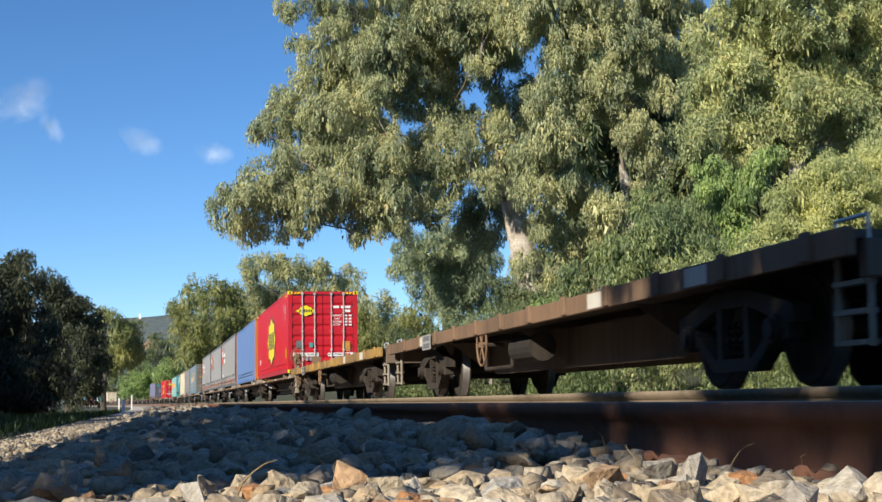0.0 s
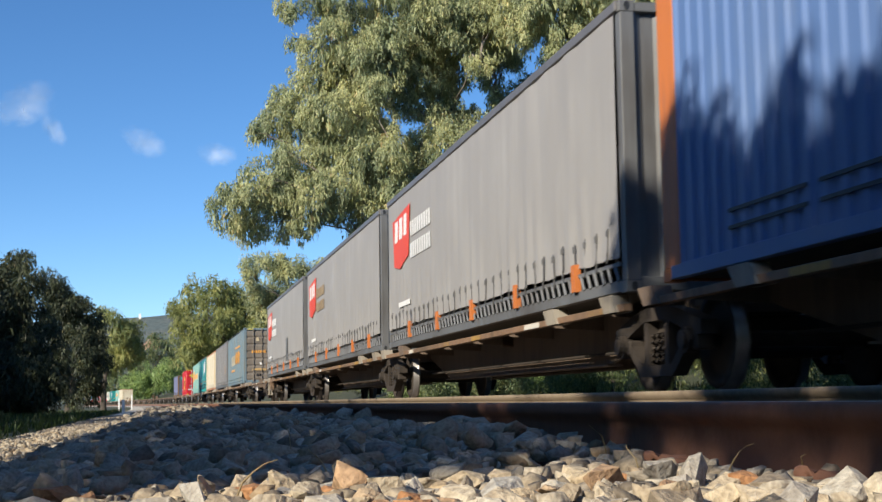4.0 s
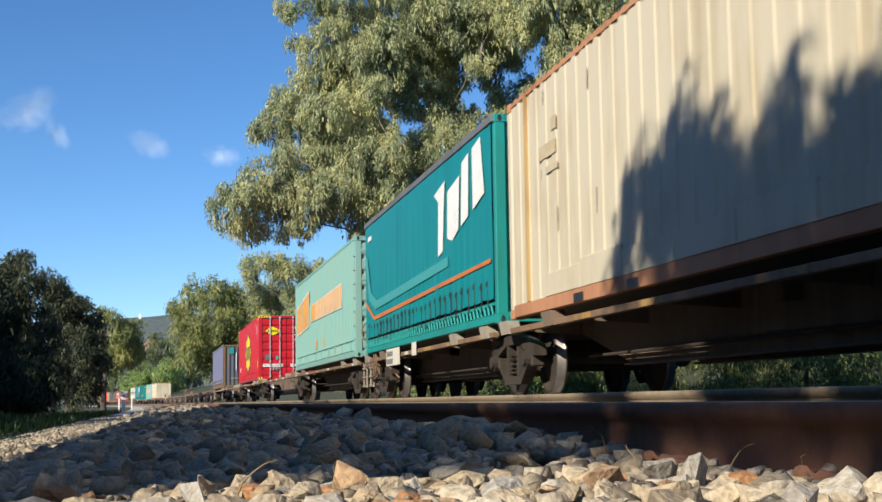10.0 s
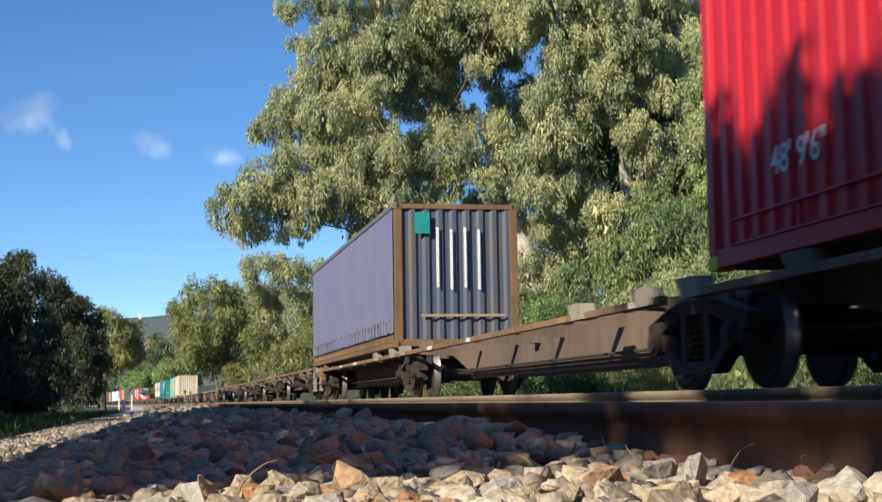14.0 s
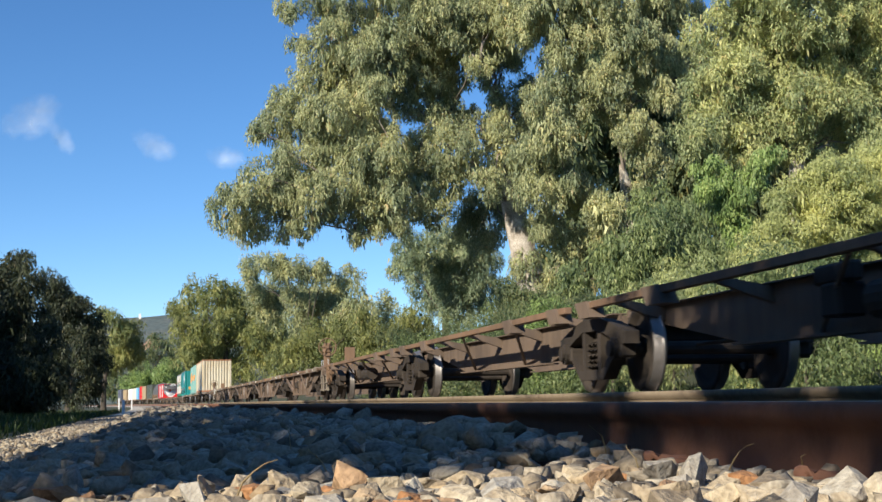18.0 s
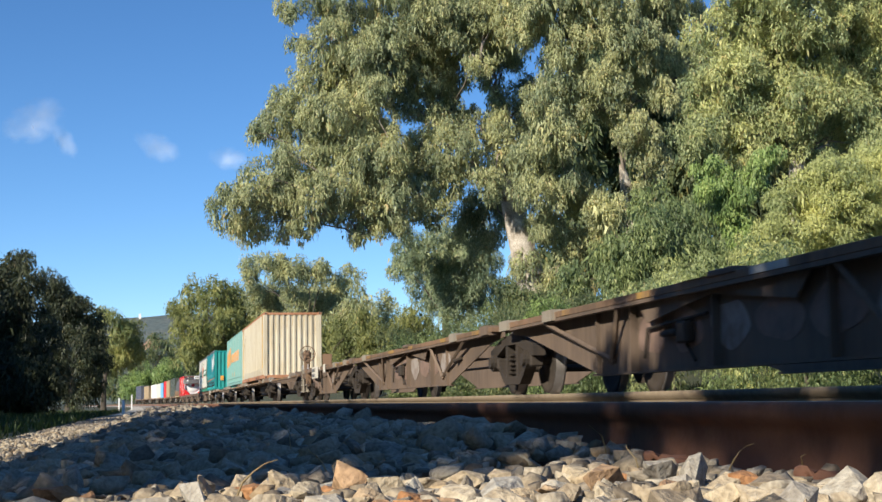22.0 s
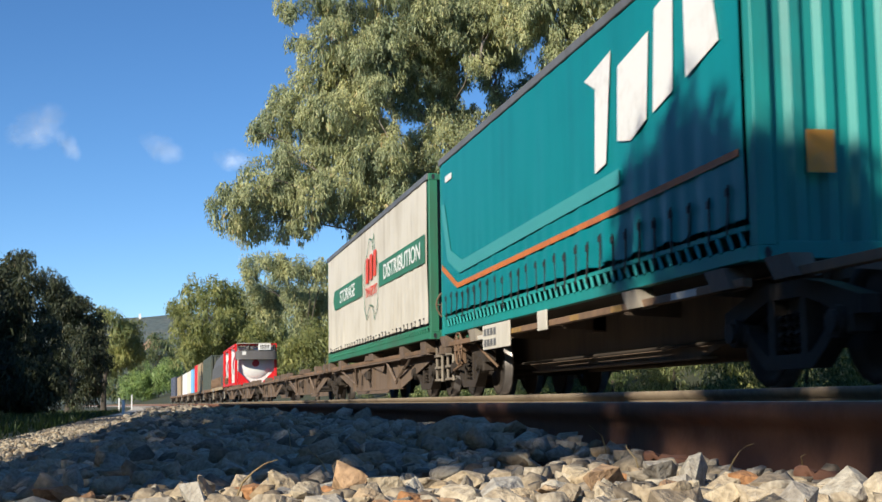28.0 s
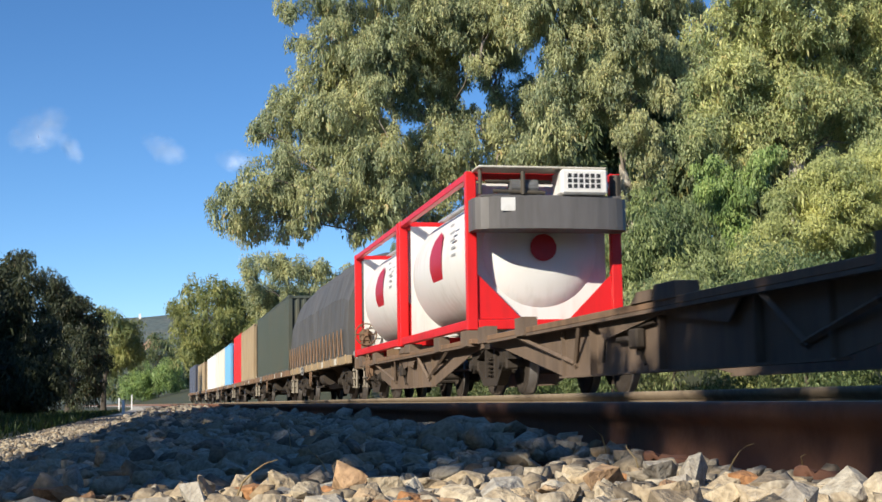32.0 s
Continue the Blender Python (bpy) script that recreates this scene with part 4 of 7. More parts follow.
# dry stalks among the stones by the rail
def stalks():
    r = random.Random(4)
    for k, (x, y, h) in enumerate(((0.9, 2.75, 0.09), (0.86, 2.45, 0.05), (0.93, 2.2, 0.06), (0.1, 1.95, 0.06), (0.3, 2.6, 0.05), (-0.25, 1.9, 0.04), (0.62, 3.6, 0.06), (0.35, 3.9, 0.07), (0.95, 1.95, 0.05))):
        p, pts = Vector((x, y, -0.13)), []
        d = Vector((r.uniform(-0.5, 0.5), r.uniform(-0.3, 0.3), 1))
        for i in range(5):
            pts.append(p.copy())
            p += d * h / 3
            d += Vector((r.uniform(-0.5, 0.5), r.uniform(-0.4, 0.4), -0.25))
        v, q = tube(pts, [0.0016, 0.0015, 0.0013, 0.001, 0.0006], 5)
        tagged(new("dry_stalk", raw_mesh("dry_stalk", np.array([tuple(a) for a in v]), np.array(q), M["straw"])), "thin dry grass stalk between ballast stones", "grass stalk", "dry stalks")


stalks()


def rail_clip(x, y, z, turn):
    """A bent spring clip on a worn plate, holding the rail's foot."""
    root = tagged(new("rail_clip"), "rusty spring clip on a plate holding the rail", "rail clip", "rail clips")
    root.matrix_world = pose(x, y, z, 0, 0, turn)
    part("plate", boxes((-0.07, 0.05, -0.07, 0.07, -0.02, 0.006), bevel=0.004), M["rust"], root)
    pts = [(0.045 - 0.1 * math.sin(math.pi * k / 10), -0.05 + 0.1 * k / 10, 0.012 + 0.028 * math.sin(math.pi * k / 10)) for k in range(11)]
    v, q = tube(pts, [0.011] * 11, 8)
    share("clip", raw_mesh("clip", np.array([tuple(p) for p in v]), np.array(q), M["rust"], True), root)
    part("shoulder", boxes((-0.012, 0.03, -0.02, 0.02, 0.006, 0.04), bevel=0.006), M["rust"], root)


for k in range(6):
    rail_clip(0.985, 1.93 + 0.66 * k, -0.155, 0)


def marker_post(x, y, h, w, label):
    root = tagged(new("marker_post"), label, "post", "marker posts")
    root.location = (x, y, ground_z(x - bend(y)))
    part("post", boxes((-w / 2, w / 2, -w / 2, w / 2, -0.2, h), bevel=w * 0.12), M["white"], root)
    part("cap", boxes((-w * 0.6, w * 0.6, -w * 0.6, w * 0.6, h, h + w * 0.5)), M["white"], root)
    return root


marker_post(-1.38, 50, 0.5, 0.1, "white painted marker post beside the path")
marker_post(-2.75, 90, 0.78, 0.09, "slim white marker post beside the path")
marker_post(-2.4, 110, 1.1, 0.09, "slim white marker post beside the path")
sign = marker_post(14.37, 52, 2.66, 0.06, "thin pale post with a white number board on the bank")
board = part("board", boxes((-0.26, 0.26, -0.045, -0.035, 2.46, 2.8), bevel=0.004), M["white"], sign, "white number board")
for k in range(3):
    part("number_bar", boxes((-0.17 + 0.13 * k, -0.08 + 0.13 * k, -0.05, -0.046, 2.55, 2.71)), M["black"], board)

# ---- the train: every thing is built in its own space, y backwards along the train, z up from the rail ----


def travelled(t):
    """Metres rolled after t seconds; the train slows down very slightly."""
    return 16.95 * t - 0.0006 * t ** 3


TRACK_X, TRACK_Z = 5.75, 0.055
MOVING = []          # (thing, place along the train)


def on_line(s):
    """The pose of a thing whose origin is s metres along the line."""
    b = bend(s) if s > 0 else 0.0
    return pose(TRACK_X + b, s, TRACK_Z, 0, 0, math.degrees(heading(s)) if s > 0 else 0)


def rolling(name, u, label, category, group):
    ob = tagged(new(name), label, category, group)
    MOVING.append((ob, u))
    ob.matrix_world = on_line(u)
    return ob


DECK = 0.985         # height of the container feet above the rail
HW = 1.25            # half a container's width


def lettering(text, size, material, parent, m, name="lettering", bold=1.0):
    cu = bpy.data.curves.new("word", "FONT")
    cu.body, cu.size, cu.extrude, cu.align_x, cu.align_y = text, size, 0.002, "CENTER", "CENTER"
    cu.space_character = 1.0
    cu.offset = 0.012 * bold * size
    tmp = bpy.data.objects.new("tmp", cu)
    me = bpy.data.meshes.new_from_object(tmp)
    bpy.data.objects.remove(tmp)
    me.materials.clear()
    me.materials.append(material)
    return share(name, me, parent, m)


SIDE = Matrix(((0, 0, -1, 0), (-1, 0, 0, 0), (0, 1, 0, 0), (0, 0, 0, 1)))   # a sheet drawn in (x, y) stood on the near side, read from outside
FRONT = Matrix(((1, 0, 0, 0), (0, 0, -1, 0), (0, 1, 0, 0), (0, 0, 0, 1)))   # and on the leading end


def on_side(y, z, out=0.0, lift=0.0):
    return Matrix.Translation((-HW - out, y, z)) @ SIDE


def on_front(x, z, out=0.0):
    return Matrix.Translation((x, -out, z)) @ FRONT


def sheet(name, outline, material, parent, m, label="", thick=0.004):
    bm = prism(outline, "z", 0, thick)
    ob = part(name, bm, material, parent, label)
    ob.matrix_local = m
    return ob


def rect(w, h, x=0.0, y=0.0):
    return [(x - w / 2, y - h / 2), (x + w / 2, y - h / 2), (x + w / 2, y + h / 2), (x - w / 2, y + h / 2)]


def ribbed(length, z0, z1, pitch=0.28, deep=0.028, a=0.36, b=0.14):
    """A corrugated wall: outer flat, slope, inner flat, slope; in (y, z), pulled out towards -x."""
    bm = bmesh.new()
    ys, y, rows = [], 0.0, []
    n = max(1, round(length / pitch))
    p = length / n
    for i in range(n):
        y0 = i * p
        rows += [(y0, 0.0), (y0 + a * p, 0.0), (y0 + (a + b) * p, deep), (y0 + (2 * a + b) * p, deep)]
    rows.append((length, 0.0))
    lo = [bm.verts.new((d, yy, z0)) for yy, d in rows]
    hi = [bm.verts.new((d, yy, z1)) for yy, d in rows]
    for i in range(len(rows) - 1):
        bm.faces.new((lo[i], hi[i], hi[i + 1], lo[i + 1]))
    bmesh.ops.recalc_face_normals(bm, faces=bm.faces[:])
    return bm


def shifted(bm, x=0, y=0, z=0, rz=0):
    bmesh.ops.transform(bm, matrix=pose(x, y, z, 0, 0, rz), verts=bm.verts[:])
    return bm


def curtain(length, z0, z1, seed):
    """A taut fabric side with soft vertical ripples, looser at its hem."""
    bm = bmesh.new()
    ny, nz = int(length / 0.11), 14
    grid = []
    for j in range(nz + 1):
        w = j / nz
        row = []
        for i in range(ny + 1):
            y = length * i / ny
            loose = (1 - w) ** 3
            x = 0.012 * noise.noise((y * 2.2, w * 1.2, seed)) + 0.035 * loose * noise.noise((y * 5.0, w * 3, seed + 3)) + 0.012 * math.sin(y * 14) * loose
            row.append(bm.verts.new((x, y, z0 + (z1 - z0) * w + 0.03 * loose * noise.noise((y * 2.5, 0, seed)))))
        grid.append(row)
    for j in range(nz):
        for i in range(ny):
            bm.faces.new((grid[j][i], grid[j + 1][i], grid[j + 1][i + 1], grid[j][i + 1]))
    for f in bm.faces:
        f.smooth = True
    return bm


CASTING = boxes((-0.0, 0.162, 0.0, 0.178, 0, 0.118), bevel=0.006)
_cm = bpy.data.meshes.new("corner_casting")
CASTING.to_mesh(_cm)
CASTING.free()
HOLE = prism([(0.05 * math.cos(t * math.pi / 4) * 0.62, 0.05 * math.sin(t * math.pi / 4)) for t in range(8)], "y", -0.003, 0.001)
_hm = bpy.data.meshes.new("casting_hole")
HOLE.to_mesh(_hm)
HOLE.free()
_hm.materials.append(M["black"])


def mesh_copy(me, material):
    m2 = me.copy()
    m2.materials.clear()
    m2.materials.append(material)
    return m2


def castings(root, length, height, material, label=""):
    me = mesh_copy(_cm, material)
    for y, turned in ((-0.006, 0), (length - 0.172, 0)):
        for z in (DECK - 0.006, DECK + height - 0.112):
            for x in (-HW - 0.006, HW - 0.156):
                c = share("corner_casting", me, root, Matrix.Translation((x, y, z)), label)
                if y < 1:
                    share("casting_hole", _hm, c, Matrix.Translation((0.08, -0.001, 0.059)))


def frame_of(root, length, height, mat, low=0.16, top=0.07, posts=True, rails=None, post=None, wide=0.15):
    z0, z1 = DECK, DECK + height
    for sx in (-1, 1):
        xa, xb = sorted((sx * (HW - 0.10), sx * HW))
        part("bottom_rail", boxes((xa, xb, 0.17, length - 0.17, z0 + 0.012, z0 + low), bevel=0.006), rails or mat, root)
        xa, xb = sorted((sx * (HW - 0.07), sx * (HW - 0.002)))
        part("top_rail", boxes((xa, xb, 0.17, length - 0.17, z1 - top, z1 - 0.012), bevel=0.006), rails or mat, root)
        for y in (0.0, length - wide) if posts else ():
            xa, xb = sorted((sx * (HW - 0.15), sx * HW))
            part("corner_post", boxes((xa, xb, y, y + wide, z0 + 0.112, z1 - 0.112), bevel=0.008), post or mat, root)
    for y in (0.004, length - 0.104):
        part("header", boxes((-HW + 0.156, HW - 0.156, y, y + 0.1, z1 - 0.11, z1 - 0.01), bevel=0.008), mat, root)
        part("sill", boxes((-HW + 0.156, HW - 0.156, y, y + 0.1, z0 + 0.01, z0 + 0.15), bevel=0.008), mat, root)


def roof_and_floor(root, length, height, mat, flat=True):
    z1 = DECK + height
    part("roof", boxes((-HW + 0.03, HW - 0.03, 0.06, length - 0.06, z1 - 0.045, z1 - 0.014)), mat, root)
    part("floor", boxes((-HW + 0.102, HW - 0.102, 0.12, length - 0.12, DECK + 0.03, DECK + 0.14)), M["dirt"], root)


def hooks(root, length, height, mat):
    """The scalloped upper edge of the roof sheet."""
    bm = bmesh.new()
    n = int(length / 0.28)
    for i in range(n):
        y = 0.25 + i * (length - 0.5) / n
        box(bm, -HW - 0.012, -HW + 0.03, y, y + 0.12, DECK + height - 0.075, DECK + height - 0.008)
    part("roof_edge", bm, mat, root)["kind"] = "stuff"


def far_wall(root, length, height, mat):
    part("side_panel", shifted(ribbed(length - 0.3, DECK + 0.15, DECK + height - 0.06), HW - 0.045, 0.15), mat, root)
    part("end_wall", boxes((-HW + 0.14, HW - 0.14, length - 0.09, length - 0.05, DECK + 0.14, DECK + height - 0.1)), mat, root)


def doors(root, height, mat, barmat, rows=7, deep=0.03):
    """Two steel door leaves with pressed bands, four locking bars, cams, brackets, handles and hinges."""
    z0, z1 = DECK + 0.15, DECK + height - 0.115
    for sx in (-1, 1):
        xa, xb = sorted((sx * 0.012, sx * (HW - 0.16)))
        hh = (z1 - z0) / rows
        prof = [(0.04, z0)]
        for k in range(rows):
            za, zb = z0 + k * hh + hh * 0.2, z0 + (k + 1) * hh - hh * 0.2
            prof += [(0.04, za - 0.05), (0.04 - deep, za + 0.01), (0.04 - deep, zb - 0.01), (0.04, zb + 0.05)]
        prof += [(0.04, z1), (0.075, z1), (0.075, z0)]
        bm = prism(prof, "x", xa, xb)
        leaf = part("door", bm, mat, root)
        part("gasket", boxes((xa, xb, 0.022, 0.038, z1 - 0.035, z1 - 0.005), (xa if sx < 0 else xb - 0.03, xa + 0.03 if sx < 0 else xb, 0.022, 0.038, z0, z1 - 0.037)), M["black"], leaf)
        for k in range(4):
            zz = z0 + 0.25 + k * (z1 - z0 - 0.5) / 3
            x = sx * (HW - 0.15)
            part("hinge", boxes((min(x, x - sx * 0.13), max(x, x - sx * 0.13), -0.004, 0.03, zz, zz + 0.07), bevel=0.006), mat, leaf)
        for bx in (0.30, 0.74):
            x = sx * bx
            part("locking_bar", rods(((x, -0.035, z0 - 0.09), (x, -0.035, z1 + 0.06), 0.019)), barmat, leaf)
            for zz in (z0 - 0.05, z1 - 0.02):
                part("cam_keeper", boxes((x - 0.045, x + 0.045, -0.06, -0.016, zz, zz + 0.09), bevel=0.008), barmat, leaf)
            for k in range(1, 4):
                zz = z0 + k * (z1 - z0) / 4
                part("bar_bracket", boxes((x - 0.045, x + 0.045, -0.05, 0.01, zz - 0.02, zz + 0.02), bevel=0.006), barmat, leaf)
            bm = rods(((x, -0.065, z0 + 0.33), (x + 0.36 * (1 if bx < 0.5 else -1) * sx, -0.065, z0 + 0.33), 0.014))
            box(bm, x + 0.15 * (1 if bx < 0.5 else -1) * sx - 0.03, x + 0.15 * (1 if bx < 0.5 else -1) * sx + 0.03, -0.075, 0.0, z0 + 0.27, z0 + 0.4)
            part("handle", bm, barmat, leaf)


def panel_end(root, height, mat, ribs=9, deep=0.05):
    """A front wall of upright corrugations."""
    w = 2 * HW - 0.3
    bm = ribbed(w, DECK + 0.15, DECK + height - 0.11, w / ribs, deep, 0.3, 0.2)
    part("end_wall", shifted(bm, HW - 0.15, 0.02, 0, 90), mat, root)


def base_container(u, length, height, label, frame, side, end, kind="corr", group="containers on the train", low=0.16, deep=0.028, flat=0.36, ends="panel", ribs=9, bars=None, cast=None, name="shipping_container", pitch=0.28, rails=None, post=None, wide=0.15):
    root = rolling(name, u, label, "container", group)
    frame_of(root, length, height, frame, low=low, rails=rails, post=post, wide=wide)
    castings(root, length, height, cast or frame)
    roof_and_floor(root, length, height, frame)
    far_wall(root, length, height, side)
    if kind == "corr":
        part("side_panel", shifted(ribbed(length - 0.3, DECK + low - 0.01, DECK + height - 0.06, pitch, deep, flat, 0.5 - flat), -HW + 0.006, 0.15), side, root)
    if ends == "doors":
        doors(root, height, end, bars or M["silver"])
    elif ends == "panel":
        panel_end(root, height, end, ribs)
    return root


def slots(root, length, mat, band=0.36, z=0.0):
    """Deep lower band with lashing slots and upright gussets."""
    for zz in (DECK + 0.16 + z, DECK + band):
        part("side_band", boxes((-HW - 0.014, -HW + 0.02, 0.5, length - 0.5, zz, zz + 0.019)), mat, root)
    for k in range(int(length / 1.5)):
        y = 0.9 + k * 1.5
        part("gusset", boxes((-HW - 0.012, -HW + 0.02, y, y + 0.035, DECK + 0.18, DECK + band - 0.002)), mat, root)


STRAP = bmesh.new()
box(STRAP, -0.026, -0.014, -0.011, 0.011, -0.30, 0.0)
box(STRAP, -0.04, -0.014, -0.02, 0.02, -0.10, -0.03)
box(STRAP, -0.034, -0.02, -0.006, 0.006, -0.42, -0.30)
_sm = bpy.data.meshes.new("strap")
STRAP.to_mesh(_sm)
STRAP.free()
_sm.materials.append(M["steel"])
_sm2 = mesh_copy(_sm, M["black"])


def straps(root, length, z, step=0.42, dark=False, rng_seed=1, tall=1.0):
    r = random.Random(rng_seed)
    z -= 0.04
    y = 0.5
    while y < length - 0.4:
        share("strap", _sm2 if dark else _sm, root, Matrix.Translation((-HW, y, z + r.uniform(-0.03, 0.03))) @ pose(0, 0, 0, r.uniform(-8, 8), 0, 0) @ Matrix.Diagonal((1, 1, tall * r.uniform(0.85, 1.1), 1)))
        y += step * r.uniform(0.9, 1.1)


def tautliner(u, length, height, label, frame, cloth, end, ends="panel", ribs=9, seed=1, rail_mat=None, hem=0.34, dark=False, tall=1.0):
    root = base_container(u, length, height, label, frame, cloth, end, kind="none", ends=ends, ribs=ribs, low=0.13, name="curtain_side_container")
    part("curtain", shifted(curtain(length - 0.36, DECK + hem, DECK + height - 0.05, seed), -HW - 0.012, 0.18), cloth, root)
    part("curtain_rail", boxes((-HW - 0.035, -HW + 0.05, 0.05, length - 0.05, DECK + height - 0.10, DECK + height + 0.012), bevel=0.01), rail_mat or M["steel"], root)
    bm = boxes((-HW - 0.012, -HW + 0.03, 0.2, length - 0.2, DECK + hem - 0.09, DECK + hem - 0.05))
    n = int(length / 0.24)
    for k in range(n):
        y = 0.25 + k * (length - 0.6) / n
        rod(bm, (-HW, y, DECK + 0.12), (-HW, y + 0.1, DECK + hem - 0.08), 0.022, 4)
    part("lashing_rail", bm, frame, root)["kind"] = "stuff"
    straps(root, length, DECK + hem + 0.34 * tall, 0.42, dark, seed, tall)
    return root


def star(w, h, n=5, dip=0.12):
    """The stepped outline of a many-pointed badge."""
    return [(0, h / 2), (0.18 * w, 0.36 * h), (0.34 * w, 0.36 * h), (0.34 * w, 0.17 * h), (w / 2, 0), (0.34 * w, -0.17 * h), (0.34 * w, -0.36 * h), (0.18 * w, -0.36 * h), (0, -h / 2), (-0.18 * w, -0.36 * h), (-0.34 * w, -0.36 * h), (-0.34 * w, -0.17 * h), (-w / 2, 0), (-0.34 * w, 0.17 * h), (-0.34 * w, 0.36 * h), (-0.18 * w, 0.36 * h)]


def bars_of_text(root, m, rows, material, name="marking"):
    """Unreadable or private writing: a bar for each group of characters."""
    lean = 0.12 if name == "badge_bar" else 0.0
    for x, y, w, h in rows:
        sheet(name, [(x - w / 2 - lean * h / 2, y - h / 2), (x + w / 2 - lean * h / 2, y - h / 2), (x + w / 2 + lean * h / 2, y + h / 2), (x - w / 2 + lean * h / 2, y + h / 2)], material, root, m, thick=0.003)


def red_container(u):
    L, H = 14.63, 2.9
    c = base_container(u, L, H, "glossy red corrugated steel container with a yellow star badge", M["red"], M["red"], M["red"], ends="doors", cast=M["yellow"], low=0.16)
    hooks(c, L, H, M["red"])
    slots(c, L, M["red"])
    y, z = 7.0, DECK + 1.42
    sheet("badge", star(4.1, 2.1), M["black"], c, on_side(y, z, 0.004), "dark edge of the star badge")
    sheet("badge", star(3.8, 1.88), M["yellow"], c, on_side(y, z, 0.009), "yellow star badge")
    bars_of_text(c, on_side(y, z, 0.014), [(-1.1 + 0.44 * k, 0, 0.25, 0.66) for k in range(6)], M["black"], "badge_bar")
    x, z = -0.62, DECK + 2.2
    for k, m, out in ((1.08, "black", 0.004), (1.0, "yellow", 0.008)):
        sheet("badge", [(k * p, k * q) for p, q in ((0, 0.2), (0.1, 0.15), (0.2, 0.12), (0.22, 0.07), (0.36, 0), (0.22, -0.07), (0.2, -0.12), (0.1, -0.15), (0, -0.2), (-0.1, -0.15), (-0.2, -0.12), (-0.22, -0.07), (-0.36, 0), (-0.22, 0.07), (-0.2, 0.12), (-0.1, 0.15))], M[m], c, on_front(x, z, out), "yellow diamond badge" if m == "yellow" else "dark edge of the diamond badge")
    bars_of_text(c, on_front(x, z, 0.014), [(-0.2 + 0.08 * k, 0, 0.05, 0.1) for k in range(6)], M["black"], "badge_bar")
    bars_of_text(c, on_front(0.62, DECK + 2.28, 0.006), [(-0.14, 0.06, 0.2, 0.09), (0.2, 0.06, 0.34, 0.09), (0.27, -0.08, 0.2, 0.09)], M["white"])
    bars_of_text(c, on_front(0.62, DECK + 1.83, 0.006), [(0.19, 0.2 - 0.11 * k, 0.13, 0.06) for k in range(4)] + [(0.36, 0.2 - 0.11 * k, 0.1, 0.06) for k in range(4)], M["white"])
    for k, word in enumerate(("MAXGROSS", "TARE", "PAYLOAD", "CU.CAP.")):
        lettering(word, 0.1, M["white"], c, on_front(0.5, DECK + 2.03 - 0.11 * k, 0.011) @ Matrix.Diagonal((0.72 if k == 0 else 0.8, 1, 1, 1)))
    sheet("notice", rect(0.28, 0.34), M["amber"], c, on_front(0.83, DECK + 0.93, 0.006), "yellow caution notice")
    for k, w in enumerate(("CAUTION", "9'6\" HIGH", "2.5M WIDE", "CONTAINER")):
        lettering(w, 0.062, M["black"], c, on_front(0.83, DECK + 1.05 - 0.08 * k, 0.011))
    sheet("notice", rect(0.22, 0.26), M["steel"], c, on_front(-0.86, DECK + 1.0, 0.006), "grey plate")
    sheet("notice", rect(0.12, 0.17), M["teallight"], c, on_front(-0.43, DECK + 0.98, 0.006), "green plate")
    for x, text in ((-0.62, "YOU ARE PASSING"), (0.42, "ANOTHER")):
        sheet("slogan_strip", rect(0.92 if x < 0 else 0.5, 0.13), M["white"], c, on_front(x, DECK + 0.64, 0.006), "white slogan strip")
        lettering(text, 0.105, M["black"], c, on_front(x, DECK + 0.64, 0.011))
    sheet("slogan_strip", rect(0.4, 0.13), M["white"], c, on_front(0.88, DECK + 0.64, 0.006))
    bars_of_text(c, on_front(0.84, DECK + 0.64, 0.011), [(-0.1 + 0.1 * k, 0, 0.07, 0.09) for k in range(3)], M["red"])
    for x0 in (-HW + 0.2, HW - 0.56):
        for k in range(3):
            sheet("hazard_stripe", [(0, 0), (0.07, 0), (0.12, 0.06), (0.05, 0.06)], M["yellow"], c, on_front(x0 + 0.12 * k, DECK + H - 0.09, 0.002))
    for k in range(4):
        sheet("hazard_stripe", [(0, 0), (0.1, 0), (0.16, 0.09), (0.06, 0.09)], M["yellow"], c, on_side(1.1 - 0.25 * k, DECK + H - 0.17, 0.003))
    sheet("notice", rect(0.24, 0.36), M["yellow"], c, on_side(0.75, DECK + 0.72, 0.004))
    bars_of_text(c, on_side(0.95, DECK + 2.2, 0.004), [(0, 0, 0.04, 0.6), (-0.25, 0.1, 0.04, 0.4), (-0.6, 0.2, 0.04, 0.3)], M["white"])
    lettering("48' 9'6\"", 0.3, M["white"], c, on_side(12.9, DECK + 0.7, 0.006))
    return c


def blue_container(u):
    c = base_container(u, 14.5, 2.9, "faded blue corrugated steel container with orange ends", M["orange"], M["blue"], M["orange"], ends="doors", bars=M["orange"], low=0.14, rails=M["blue"], wide=0.4)
    hooks(c, 14.5, 2.9, M["blue"])
    for k in range(7):
        for d in (0, 0.14):
            part("side_band", boxes((-HW - 0.008, -HW + 0.01, 2 + 1.6 * k, 3.4 + 1.6 * k, DECK + 0.3 + d, DECK + 0.33 + d)), M["black"], c)
    return c


